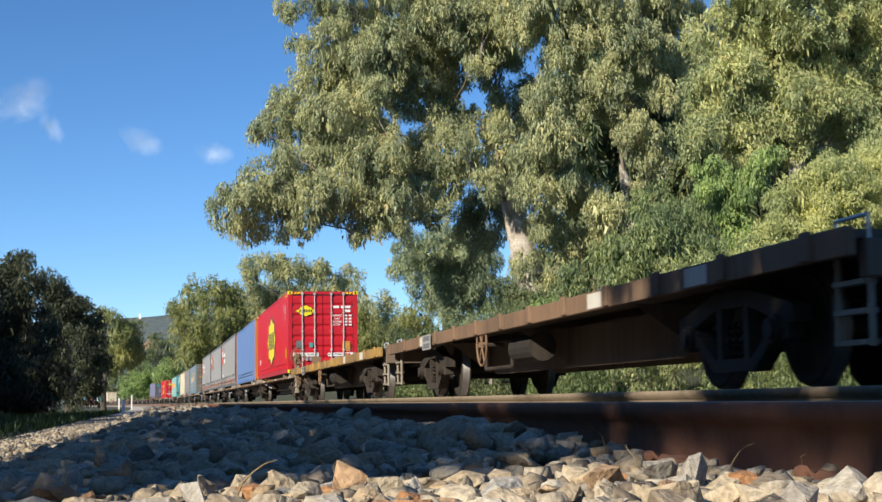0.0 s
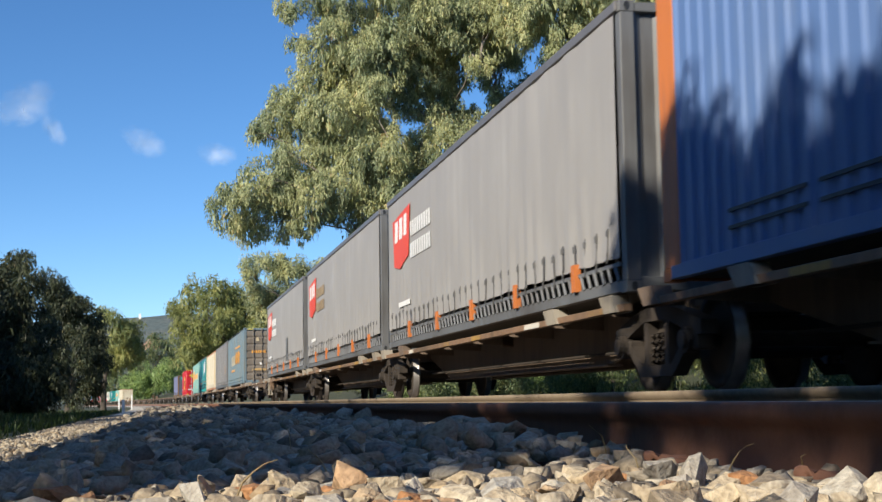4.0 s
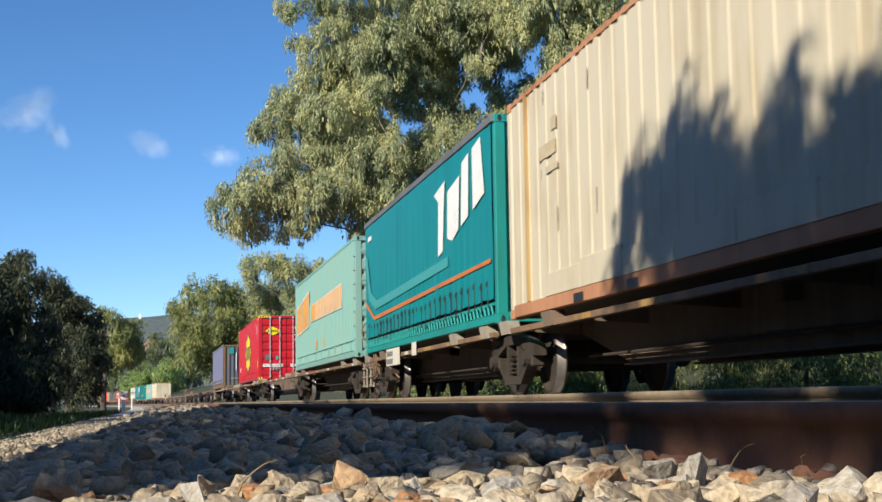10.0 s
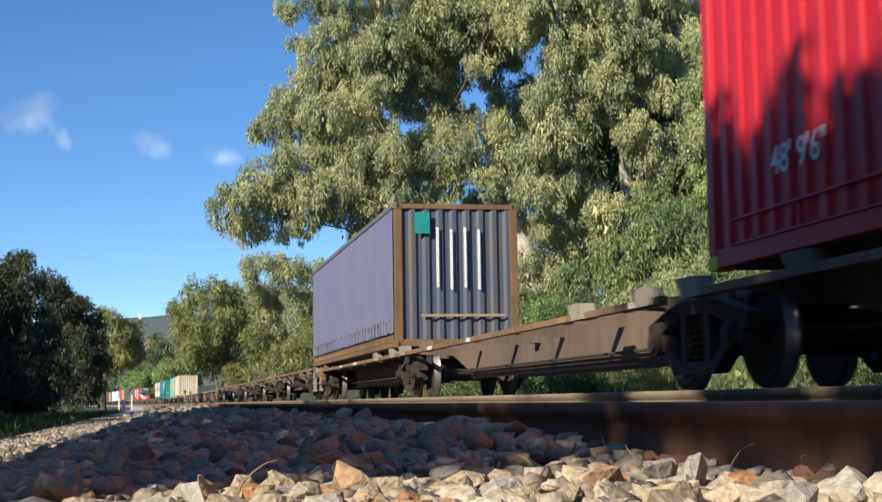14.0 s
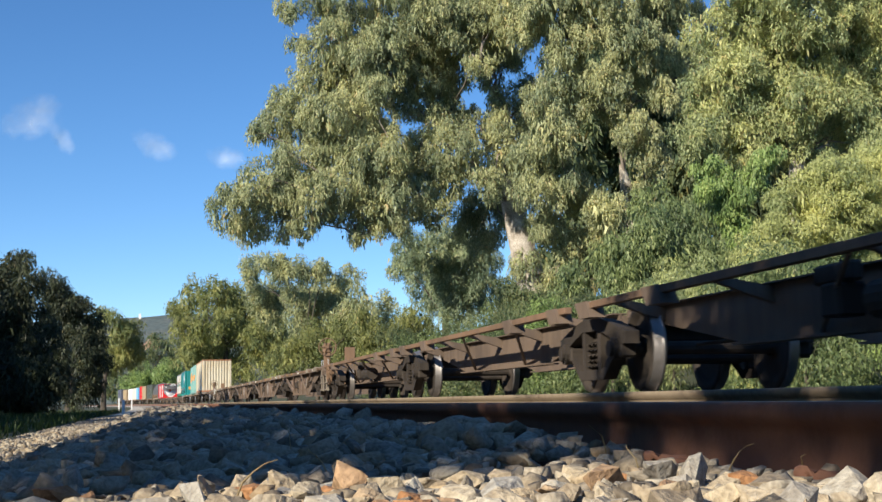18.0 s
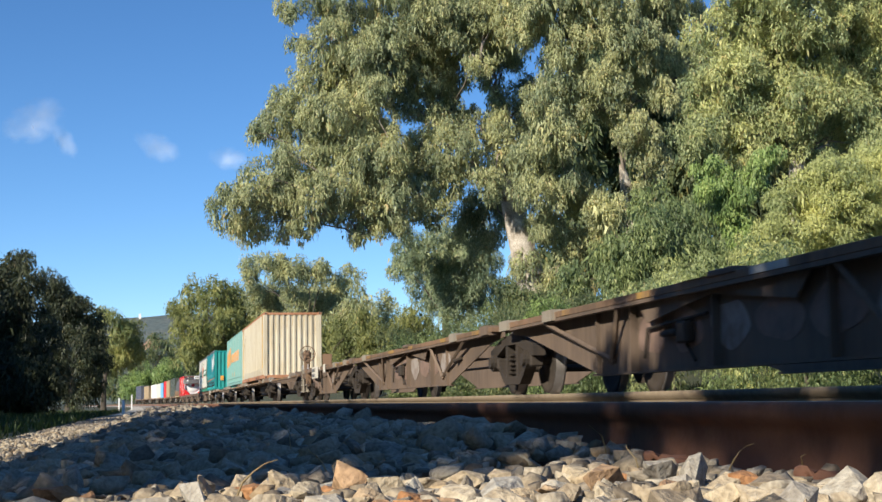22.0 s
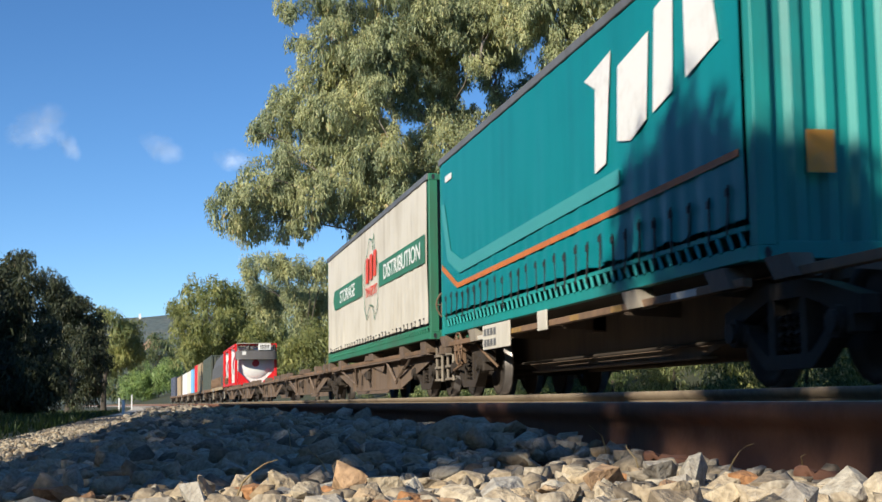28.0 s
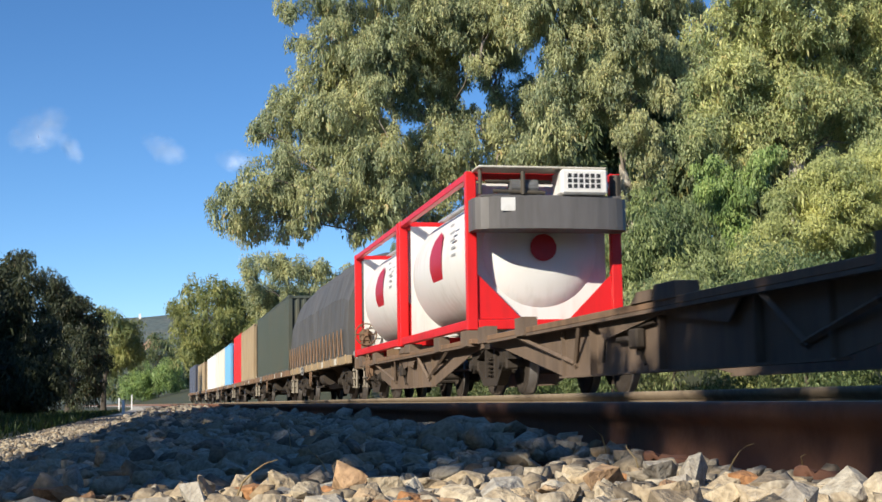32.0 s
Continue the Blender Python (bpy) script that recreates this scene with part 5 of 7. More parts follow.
def grey_container(u, seed, patch=False, faded=False):
    c = tautliner(u, 14.55, 2.95, "grey curtain-sided container with a red and white badge", M["steel"], M["curtain"], M["steel"], "panel", 5, seed, M["dark"], 0.36)
    sheet("badge", [(-0.95, 0.42), (0.95, 0.56), (0.78, -0.38), (-0.2, -0.56), (-0.8, -0.48)], M["vermilion"], c, on_side(12.85, DECK + 2.03, 0.03), "orange-red badge")
    bars_of_text(c, on_side(12.85, DECK + 2.13, 0.037), [(-0.5, 0.08, 0.34, 0.4), (0.0, 0.1, 0.34, 0.4), (0.48, 0.12, 0.3, 0.4)], M["white"], "badge_bar")
    rows = [(0.22 * k - 0.8, 0.2, 0.15, 0.27) for k in range(9)] + [(0.22 * k - 0.8, -0.2, 0.15, 0.27) for k in range(9)]
    bars_of_text(c, on_side(11.0, DECK + 1.9, 0.03), rows, M["tan"] if faded else M["white"])
    bars_of_text(c, on_side(12.6, DECK + 0.78, 0.03), [(0, 0, 1.2, 0.09)], M["white"])
    for k in range(5):
        part("lug", boxes((-HW - 0.05, -HW + 0.02, 1.6 + 2.6 * k, 1.75 + 2.6 * k, DECK + 0.12, DECK + 0.42)), M["orange"], c, "orange lashing lug")
    if patch:
        sheet("patch", rect(0.7, 0.8), M["steel"], c, on_side(5.6, DECK + 0.85, 0.03), "paler repair patch")
    sheet("notice", rect(0.16, 0.3), M["amber"], c, on_front(-0.75, DECK + 1.1, 0.006))
    return c


def slate_container(u):
    c = base_container(u, 14.63, 2.9, "weathered slate-blue corrugated container with yellow markings", M["slate"], M["slate"], M["taupe"], ends="doors", bars=M["taupe"], low=0.15)
    hooks(c, 14.63, 2.9, M["black"])
    slots(c, 14.63, M["slate"], 0.34)
    bars_of_text(c, on_side(9.15, DECK + 1.42, 0.004), [(-1.6 + 0.4 * k, 0, 0.24, 0.62 if k % 2 else 0.5) for k in range(9)], M["cream"], "marking")
    bars_of_text(c, on_side(5.15, DECK + 1.5, 0.004), [(-1.75 + 0.39 * k, 0, 0.24, 0.68 if k % 3 else 0.54) for k in range(10)], M["amber"], "marking")
    sheet("stripe", rect(4.1, 0.1), M["amber"], c, on_side(5.1, DECK + 2.08, 0.004), "yellow stripe")
    sheet("stripe", rect(3.4, 0.1), M["amber"], c, on_side(9.2, DECK + 0.84, 0.004), "yellow stripe")
    for x0 in (-HW + 0.2, HW - 0.56):
        for k in range(4):
            sheet("hazard_stripe", [(0, 0), (0.05, 0), (0.09, 0.06), (0.04, 0.06)], M["yellow"], c, on_front(x0 + 0.09 * k, DECK + 2.81, 0.002))
    sheet("badge", [(0.08 * math.cos(k * math.pi / 8), 0.11 * math.sin(k * math.pi / 8)) for k in range(16)], M["faded"], c, on_front(-0.52, DECK + 2.3, 0.012), "faded round badge")
    bars_of_text(c, on_front(0.33, DECK + 2.35, 0.012), [(-0.09 + 0.06 * k, 0.06, 0.04, 0.09) for k in range(4)] + [(-0.06 + 0.06 * k, -0.1, 0.04, 0.09) for k in range(3)], M["amber"])
    bars_of_text(c, on_front(0.83, DECK + 2.1, 0.012), [(-0.09 + 0.06 * k, 0, 0.04, 0.09) for k in range(4)], M["amber"])
    for x, m in ((-0.45, "stain"), (0.5, "stain")):
        sheet("rust_streak", [(-0.4, -0.05), (0.35, -0.07), (0.42, 0.02), (0.1, 0.06), (-0.3, 0.04)], M[m], c, on_front(x, DECK + 0.72, 0.011), "rust stain")
    sheet("notice", rect(0.09, 0.12), M["white"], c, on_front(-0.36, DECK + 1.02, 0.012))
    bars_of_text(c, on_front(-0.5, DECK + 1.65, 0.012), [(-0.3 + 0.11 * k, 0, 0.075, 0.14) for k in range(7)], M["amber"])
    bars_of_text(c, on_front(0.45, DECK + 1.68, 0.012), [(-0.35 + 0.11 * k, 0, 0.09, 0.17) for k in range(8)], M["amber"])
    return c


def dark_container(u):
    c = base_container(u, 14.63, 2.9, "dark grey corrugated steel container with a lightened side", M["dark"], M["sheendark"], M["dark"], ends="panel", low=0.16)
    hooks(c, 14.63, 2.9, M["dark"])
    slots(c, 14.63, M["steel"], 0.36)
    sheet("notice", rect(0.16, 0.5), M["amber"], c, on_side(2.4, DECK + 1.1, 0.004))
    for y in (1.2, 13.3):
        part("upright", boxes((-HW - 0.006, -HW + 0.03, y, y + 0.12, DECK + 0.16, DECK + 2.84)), M["dark"], c)
    return c


def cream_container(u, L=14.63, doorend=False):
    c = base_container(u, L, 2.86, "weathered cream steel container with rusty orange rails", M["rustorange"], M["cream"], M["cream"], ends="panel", ribs=9, low=0.17, pitch=0.42, post=M["cream"], deep=0.012, flat=0.45)
    hooks(c, L, 2.86, M["rustorange"])
    part("side_band", boxes((-HW - 0.004, -HW + 0.02, 0.17, 1.6, DECK + 0.171, DECK + 0.47), bevel=0.004), M["cream"], c)
    for k in range(8):
        y = 1.62 + k * (L - 3.3) / 8
        part("side_band", boxes((-HW - 0.008, -HW + 0.02, y, y + (L - 3.3) / 8 - 0.02, DECK + 0.171, DECK + 0.44 + (0.05 if k % 3 == 0 else 0)), bevel=0.004), M["cream"], c)
    for y in (0.95, L - 1.0):
        part("upright", boxes((-HW - 0.012, -HW + 0.03, y, y + 0.14, DECK + 0.17, DECK + 2.78)), M["stain"], c, "rust-stained upright")
    r = random.Random(int(u))
    for k in range(16):
        y, h = r.uniform(0.6, L - 0.6), r.uniform(0.08, 0.3)
        sheet("rust_streak", [(0, 0), (0.014, 0.01), (0.02, h), (0.006, h)], M["brown"], c, on_side(y, DECK + r.choice((0.5, 0.9, 1.6, 2.3, 2.5)), 0.003), thick=0.002)
    for k in range(9):
        h = r.uniform(0.3, 1.1)
        sheet("rust_streak", [(0, 0), (0.01, 0), (0.022, h), (0.004, h)], M["stain"], c, on_front(-1.0 + 0.245 * k, DECK + 2.74 - h, -0.016), thick=0.002)
    for y in (2.8, 4.4, L - 5.0, L - 3.2):
        part("fork_pocket", boxes((-HW - 0.004, -HW + 0.02, y, y + 0.36, DECK + 0.02, DECK + 0.12)), M["black"], c)
    bars_of_text(c, on_side(L - 1.9, DECK + 1.9, 0.004), [(0.3, 0.3, 0.22, 0.16), (0.0, 0.02, 0.75, 0.17), (0.2, -0.22, 0.5, 0.08)], M["faded"])
    bars_of_text(c, on_side(2.6, DECK + 0.3, 0.01), [(0.17 * k, 0, 0.1, 0.1) for k in range(4)], M["faded"])
    return c


def swoosh_word(c, y, z, s, t, m):
    """A slanted company sign as plain slanted shapes."""
    for pts in ([(-1.95, 0.95), (-0.85, 1.2), (-0.95, 0.5), (-1.15, -1.2), (-1.6, -1.3), (-1.5, 0.6)], [(-0.6, 0.75), (0.5, 1.0), (0.35, -0.75), (-0.2, -1.0), (-0.68, -0.85)], [(0.72, 1.35), (1.3, 1.5), (1.2, -0.5), (0.58, -0.7)], [(1.6, 1.55), (2.25, 1.7), (2.5, -0.1), (1.6, -0.4)]):
        sheet("sign_shape", [(a * s, b * t) for a, b in pts], m, c, on_side(y, z, 0.03))


def teal_container(u, seed):
    L = 12.3
    c = tautliner(u, L, 2.9, "teal curtain-sided container with white sign shapes and an orange stripe", M["tealsteel"], M["teal"], M["tealsteel"], "panel", 8, seed, M["steel"], 0.34, True)
    swoosh_word(c, 2.6, DECK + 1.92, 0.82, 0.47, M["white"])
    pts = [(-5.95, 0.14), (-4.75, -0.26), (5.9, -0.11), (5.9, -0.17), (-4.8, -0.34), (-5.95, 0.04)]
    sheet("stripe", pts, M["orange"], c, on_side(L / 2, DECK + 1.02, 0.026), "orange stripe")
    sheet("stripe", [(-5.95, 1.1), (-5.7, 1.1), (-5.25, 0.3), (-4.4, 0.06), (3.0, 0.22), (3.0, 0.06), (-4.6, -0.12), (-5.5, 0.15)], M["teallight"], c, on_side(L / 2, DECK + 1.02, 0.026), "paler teal swoosh")
    bars_of_text(c, on_side(L - 0.8, DECK + 2.5, 0.026), [(0, 0, 0.5, 0.1)], M["white"])
    for k in range(4):
        sheet("sign_shape", [(-0.12, -0.1), (0.06, -0.1), (0.12, 0.1), (-0.04, 0.1)], M["white"], c, on_front(-0.2 + 0.32 * k, DECK + 2.62, 0.05))
    sheet("notice", rect(0.24, 0.34), M["amber"], c, on_front(-0.72, DECK + 0.85, 0.05))
    return c


def aqua_container(u):
    L = 14.5
    c = base_container(u, L, 2.86, "faded aqua corrugated steel container with an orange striped sign", M["aqua"], M["aqua"], M["aqua"], ends="doors", bars=M["aqua"], low=0.16)
    hooks(c, L, 2.86, M["aqua"])
    slots(c, L, M["aqua"], 0.40)
    sheet("sign_band", [(-3.7, -0.26), (3.5, -0.3), (3.6, 0.34), (-3.5, 0.24)], M["canvas"], c, on_side(6.0, DECK + 1.62, 0.003), "cream sign band")
    for k in range(20):
        w = 0.17 if k > 2 else 0.34
        sheet("sign_stripe", [(-w / 2, -0.25), (w / 2, -0.25), (w / 2 + 0.02, 0.22 + 0.004 * k), (-w / 2 + 0.02, 0.22 + 0.004 * k)], M["amber"], c, on_side(9.4 - 0.355 * k, DECK + 1.62, 0.008))
    for k in range(4):
        x, h = -1.85 + 0.95 * k, 0.82 + 0.05 * k
        for grow, m, out in ((0.07, "canvas", 0.006), (0.0, "amber", 0.012)):
            sheet("sign_shape", [(x - 0.42 - grow, -h / 2 - grow), (x + 0.28 + grow, -h / 2 + 0.05 - grow), (x + 0.45 + grow, h / 2 + 0.06 + grow), (x - 0.25 - grow, h / 2 + grow)], M[m], c, on_side(11.6, DECK + 1.58 + 0.06 * k, out), "slanted amber sign shape" if m == "amber" else "pale edge of the sign shape")
    for y in (6.4, 8.2):
        sheet("notice", rect(0.2, 0.26), M["amber"], c, on_side(y, DECK + 0.62, 0.006))
    for k in range(7):
        part("ladder_rung", boxes((-HW - 0.02, -HW + 0.02, 0.05, 0.3, DECK + 0.4 + 0.33 * k, DECK + 0.45 + 0.33 * k)), M["aqua"], c)
    return c


def violet_container(u):
    L = 14.7
    c = tautliner(u, L, 2.85, "faded violet-blue curtain-sided container with a brown frame", M["brown"], M["purple"], M["navy"], "panel", 8, 9, M["steel"], 0.3)
    bars_of_text(c, on_front(0.0, DECK + 1.75, 0.05), [(-0.4 + 0.28 * k, 0.02 * (-1) ** k, 0.05, 1.2) for k in range(4)], M["white"])
    sheet("notice", rect(0.3, 0.42), M["tealsteel"], c, on_front(-0.7, DECK + 2.45, 0.05), "green plate")
    sheet("stripe", rect(1.7, 0.05), M["tan"], c, on_front(0.1, DECK + 0.62, 0.05))
    return c


def white_curtain(u):
    L = 14.55
    c = tautliner(u, L, 2.85, "white curtain-sided container with green banners on a green frame", M["green"], M["canvas"], M["olive"], "panel", 6, 15, M["steel"], 0.28, True, 0.35)
    for y, w, text in ((10.5, 5.3, "STORAGE"), (2.85, 5.1, "DISTRIBUTION")):
        sheet("banner", rect(w, 0.5) if y < 8 else [(-w / 2, 0.0), (-w / 2 + 0.3, -0.25), (w / 2, -0.25), (w / 2, 0.25), (-w / 2 + 0.3, 0.25)], M["green"], c, on_side(y, DECK + 1.58, 0.03), "green banner")
        lettering(text, 0.43, M["white"], c, on_side(y - 0.1, DECK + 1.57, 0.037) @ Matrix.Diagonal((1.45, 1, 1, 1)), bold=1.0)
    ring = [(-1.05, 0.1), (-0.9, 0.5), (-0.5, 0.72), (-0.2, 1.0), (0.15, 0.95), (0.3, 0.7), (0.42, 1.05), (0.55, 0.7), (0.9, 0.35), (1.05, -0.1), (0.85, -0.55), (0.45, -0.8), (0.2, -0.5), (-0.25, -0.45), (-0.7, -0.75), (-1.0, -0.5)]
    for p, q in zip(ring, ring[1:] + ring[:1]):
        d = Vector((q[0] - p[0], q[1] - p[1]))
        n = Vector((-d.y, d.x)).normalized() * 0.014
        sheet("outline_stroke", [(p[0] - n.x, p[1] - n.y), (q[0] - n.x, q[1] - n.y), (q[0] + n.x, q[1] + n.y), (p[0] + n.x, p[1] + n.y)], M["green"], c, on_side(6.5, DECK + 1.5, 0.034))
    bars_of_text(c, on_side(6.5, DECK + 1.82, 0.037), [(-0.55, 0, 0.38, 0.55), (0.0, 0.04, 0.38, 0.55), (0.55, 0.08, 0.38, 0.55)], M["vermilion"], "badge_bar")
    lettering("TRANSPORT", 0.3, M["vermilion"], c, on_side(6.5, DECK + 1.33, 0.037), bold=0.2)
    return c


def tank_container(u, cooler=False):
    L, H = 6.06, 2.42
    c = rolling("tank_container", u, "white tank container, red frame, grey cooling unit" if cooler else "white tank container in a bright red steel frame", "tank container", "tank containers on the train")
    z0, z1, w = DECK, DECK + H, HW - 0.02
    for y in (0.0, L - 0.14):
        for sx in (-1, 1):
            xa, xb = sorted((sx * (w - 0.16), sx * w))
            part("corner_post", boxes((xa, xb, y, y + 0.14, z0, z1), bevel=0.01), M["scarlet"], c)
            s = sx
            part("gusset_plate", prism([(s * (w - 0.17), z0 + 0.17), (s * (w - 0.85), z0 + 0.17), (s * (w - 0.17), z0 + 0.85)], "y", y + 0.04, y + 0.07), M["scarlet"], c)
        part("cross_beam", boxes((-w + 0.17, w - 0.17, y + 0.01, y + 0.13, z0 + 0.01, z0 + 0.16), bevel=0.01), M["scarlet"], c)
        part("cross_beam", boxes((-w + 0.17, w - 0.17, y + 0.01, y + 0.13, z1 - 0.13, z1 - 0.01), bevel=0.01), M["scarlet"], c)
    for sx in (-1, 1):
        xa, xb = sorted((sx * (w - 0.13), sx * (w - 0.01)))
        part("side_beam", boxes((xa, xb, 0.15, L - 0.15, z0 + 0.02, z0 + 0.16), bevel=0.01), M["scarlet"], c)
        part("side_beam", boxes((xa, xb, 0.15, L - 0.15, z1 - 0.12, z1 - 0.01), bevel=0.01), M["scarlet"], c)
        part("brace", rods(((sx * (w - 0.07), 0.15, z0 + 0.12), (sx * (w - 0.3), 0.15, z0 + 0.5), 0.04)), M["scarlet"], c)
    bm = bmesh.new()
    R, zc = 1.13, z0 + 1.27
    prof = [(0.14, 0.0), (0.16, 0.4), (0.22, 0.72), (0.34, 0.95), (0.5, 1.08), (0.7, 1.13), (L - 0.98, 1.13), (L - 0.72, 1.08), (L - 0.52, 0.93), (L - 0.37, 0.68), (L - 0.29, 0.35), (L - 0.26, 0.0)]
    n = 40
    rings = [[bm.verts.new((r * math.cos(2 * math.pi * k / n), y, zc + r * math.sin(2 * math.pi * k / n))) for k in range(n)] for y, r in prof[1:-1]]
    for a, b in zip(rings, rings[1:]):
        for k in range(n):
            bm.faces.new((a[k], a[(k + 1) % n], b[(k + 1) % n], b[k]))
    bm.faces.new(rings[0])
    bm.faces.new(rings[-1])
    bmesh.ops.recalc_face_normals(bm, faces=bm.faces[:])
    for f in bm.faces:
        f.smooth = True
    part("tank", bm, M["white"], c, "glossy white tank shell")
    for y in (0.32, L - 0.42):
        part("end_plate", boxes((-w + 0.165, w - 0.165, y, y + 0.02, z0 + 0.165, z1 - 0.135)), M["white"], c, "flat white end plate")
    for y in (1.2, L - 1.3):
        part("saddle", boxes((-0.5, 0.5, y, y + 0.06, z0 + 0.14, z0 + 0.24)), M["white"], c)
    # round badge wrapped on the shell
    v, q = [], []
    for j in range(9):
        t = -0.5 + j / 8
        ang = math.pi + t * 0.95 * -1
        half = 0.52 * math.sqrt(max(0.0, 1 - (2 * t) ** 2)) + 0.001
        for e in (-1, 1):
            v.append(((R + 0.012) * math.cos(ang), 2.9 + e * half, zc + 0.05 + (R + 0.012) * math.sin(ang)))
    for j in range(8):
        q.append((2 * j, 2 * j + 1, 2 * j + 3, 2 * j + 2))
    share("badge", raw_mesh("badge", np.array(v), np.array(q), M["red"]), c, None, "round red badge on the tank")
    bars_of_text(c, Matrix.Translation((-R - 0.004, 1.45, zc + 0.3)) @ SIDE, [(0, 0.2 - 0.12 * k, 0.3 + 0.04 * (k % 3), 0.04) for k in range(5)], M["pad"])
    part("walkway", boxes((-0.5, 0.5, 0.3, L - 0.3, z1 - 0.05, z1 - 0.02)), M["silver"], c)
    part("manhole", rods(((0, L / 2, zc + R - 0.02), (0, L / 2, zc + R + 0.1), 0.3), sides=20), M["silver"], c)
    if cooler:
        zt = z1 - 0.16
        bm = prism([(-1.2, 0)] + [(-1.2 * math.cos(math.pi * k / 16), -0.26 - 0.36 * math.sin(math.pi * k / 16) ** 0.7) for k in range(17)] + [(1.2, 0)], "z", zt - 0.78, zt - 0.30)
        part("cooler_body", bm, M["dark"], c, "grey rounded cooling unit body")
        part("cooler_tray", boxes((-1.1, 1.1, -0.45, -0.02, zt - 0.29, zt - 0.26)), M["dark"], c)
        part("cooler_lid", boxes((0.12, 0.85, -0.56, -0.04, zt - 0.25, zt + 0.13), bevel=0.03), M["white"], c, "white vented cover")
        for i in range(6):
            for k in range(3):
                part("vent", boxes((0.22 + 0.09 * i, 0.28 + 0.09 * i, -0.566, -0.557, zt - 0.16 + 0.08 * k, zt - 0.1 + 0.08 * k)), M["black"], c)
        part("cooler_top", boxes((-1.15, 0.85, -0.52, -0.02, zt + 0.135, zt + 0.17), bevel=0.012), M["canvas"], c)
        part("motor", rods(((-0.62, -0.3, zt - 0.12), (-0.2, -0.3, zt - 0.12), 0.12), sides=14), M["steel"], c)
        for p, q, rr in (((-1.0, -0.35, zt - 0.05), (0.05, -0.2, zt - 0.02), 0.03), ((-0.9, -0.4, zt - 0.2), (-0.1, -0.42, zt - 0.22), 0.03), ((-0.45, -0.45, zt - 0.25), (-0.45, -0.45, zt + 0.1), 0.035), ((-1.1, -0.4, zt - 0.25), (-1.1, -0.4, zt + 0.13), 0.03), ((1.05, -0.3, zt - 0.26), (1.05, -0.3, zt + 0.08), 0.09)):
            part("pipe", rods((p, q, rr)), M["dirt"], c)
        sheet("badge", [(0.21 * math.cos(k * math.pi / 12), 0.21 * math.sin(k * math.pi / 12)) for k in range(24)], M["red"], c, on_front(0.0, DECK + 1.27, -0.10), "round red badge")
        sheet("notice", rect(0.22, 0.2), M["white"], c, on_front(-0.72, zt - 0.42, 0.58))
    return c


def plain_container(u, L, H, label, side, end=None, ribs=9):
    c = base_container(u, L, H, label, side, side, end or side, ends="panel", ribs=ribs)
    return c

# ---- wagons ----


def keep(bm, name, material):
    me = bpy.data.meshes.new(name)
    bm.to_mesh(me)
    bm.free()
    me.materials.append(material)
    return me


def wheelset_mesh():
    """A pair of flanged wheels on their axle, turned round x."""
    prof = [(0.0, 0.10), (0.05, 0.10), (0.055, 0.14), (0.035, 0.30), (0.03, 0.36), (0.0, 0.385), (0.0, 0.485), (0.03, 0.49), (0.04, 0.462), (0.13, 0.455), (0.135, 0.385), (0.09, 0.36), (0.085, 0.30), (0.11, 0.14), (0.115, 0.10)]
    bm = bmesh.new()
    n = 16
    for sx in (-1, 1):
        rings = [[bm.verts.new((sx * (0.675 + w), r * math.cos(2 * math.pi * k / n), r * math.sin(2 * math.pi * k / n))) for k in range(n)] for w, r in prof]
        for i, (a, b) in enumerate(zip(rings, rings[1:])):
            for k in range(n):
                f = bm.faces.new((a[k], a[(k + 1) % n], b[(k + 1) % n], b[k]))
                f.smooth = True
                f.material_index = 1 if 6 <= i <= 8 else 0
    bmesh.ops.recalc_face_normals(bm, faces=bm.faces[:])
    rod(bm, (-0.99, 0, 0), (0.99, 0, 0), 0.075, 12)
    me = keep(bm, "wheelset", M["iron"])
    me.materials.append(M["bright"])
    return me


WHEELSET = wheelset_mesh()


def build_frame():
    # the frame as bars round its openings
    up = prism([(-1.17, 0.50), (-1.17, 0.63), (-0.62, 0.76), (-0.3, 0.81), (0.3, 0.81), (0.62, 0.76), (1.17, 0.63), (1.17, 0.50), (0.95, 0.50), (0.62, 0.60), (0.3, 0.68), (-0.3, 0.68), (-0.62, 0.60), (-0.95, 0.50)], "x", -0.08, 0.08)
    low = prism([(-0.95, 0.50), (-0.78, 0.50), (-0.38, 0.25), (0.38, 0.25), (0.78, 0.50), (0.95, 0.50), (0.42, 0.14), (-0.42, 0.14)], "x", -0.075, 0.075)
    posts = boxes((-0.07, 0.07, -0.33, -0.22, 0.24, 0.70), (-0.07, 0.07, 0.22, 0.33, 0.24, 0.70))
    jaw = boxes((-0.09, 0.09, -1.06, -0.72, 0.36, 0.52), (-0.09, 0.09, 0.72, 1.06, 0.36, 0.52), bevel=0.02)
    return joined(up, low, posts, jaw)


FRAME = keep(build_frame(), "side_frame", M["iron"])


def coil():
    """One coil spring as a bent wire."""
    pts = [(0.058 * math.cos(t * 1.35), 0.058 * math.sin(t * 1.35), 0.26 + 0.0132 * t) for t in range(25)]
    v, q = tube(pts, [0.017] * 25, 4)
    return raw_mesh("spring", np.array([tuple(p) for p in v]), np.array(q), M["iron"], True)


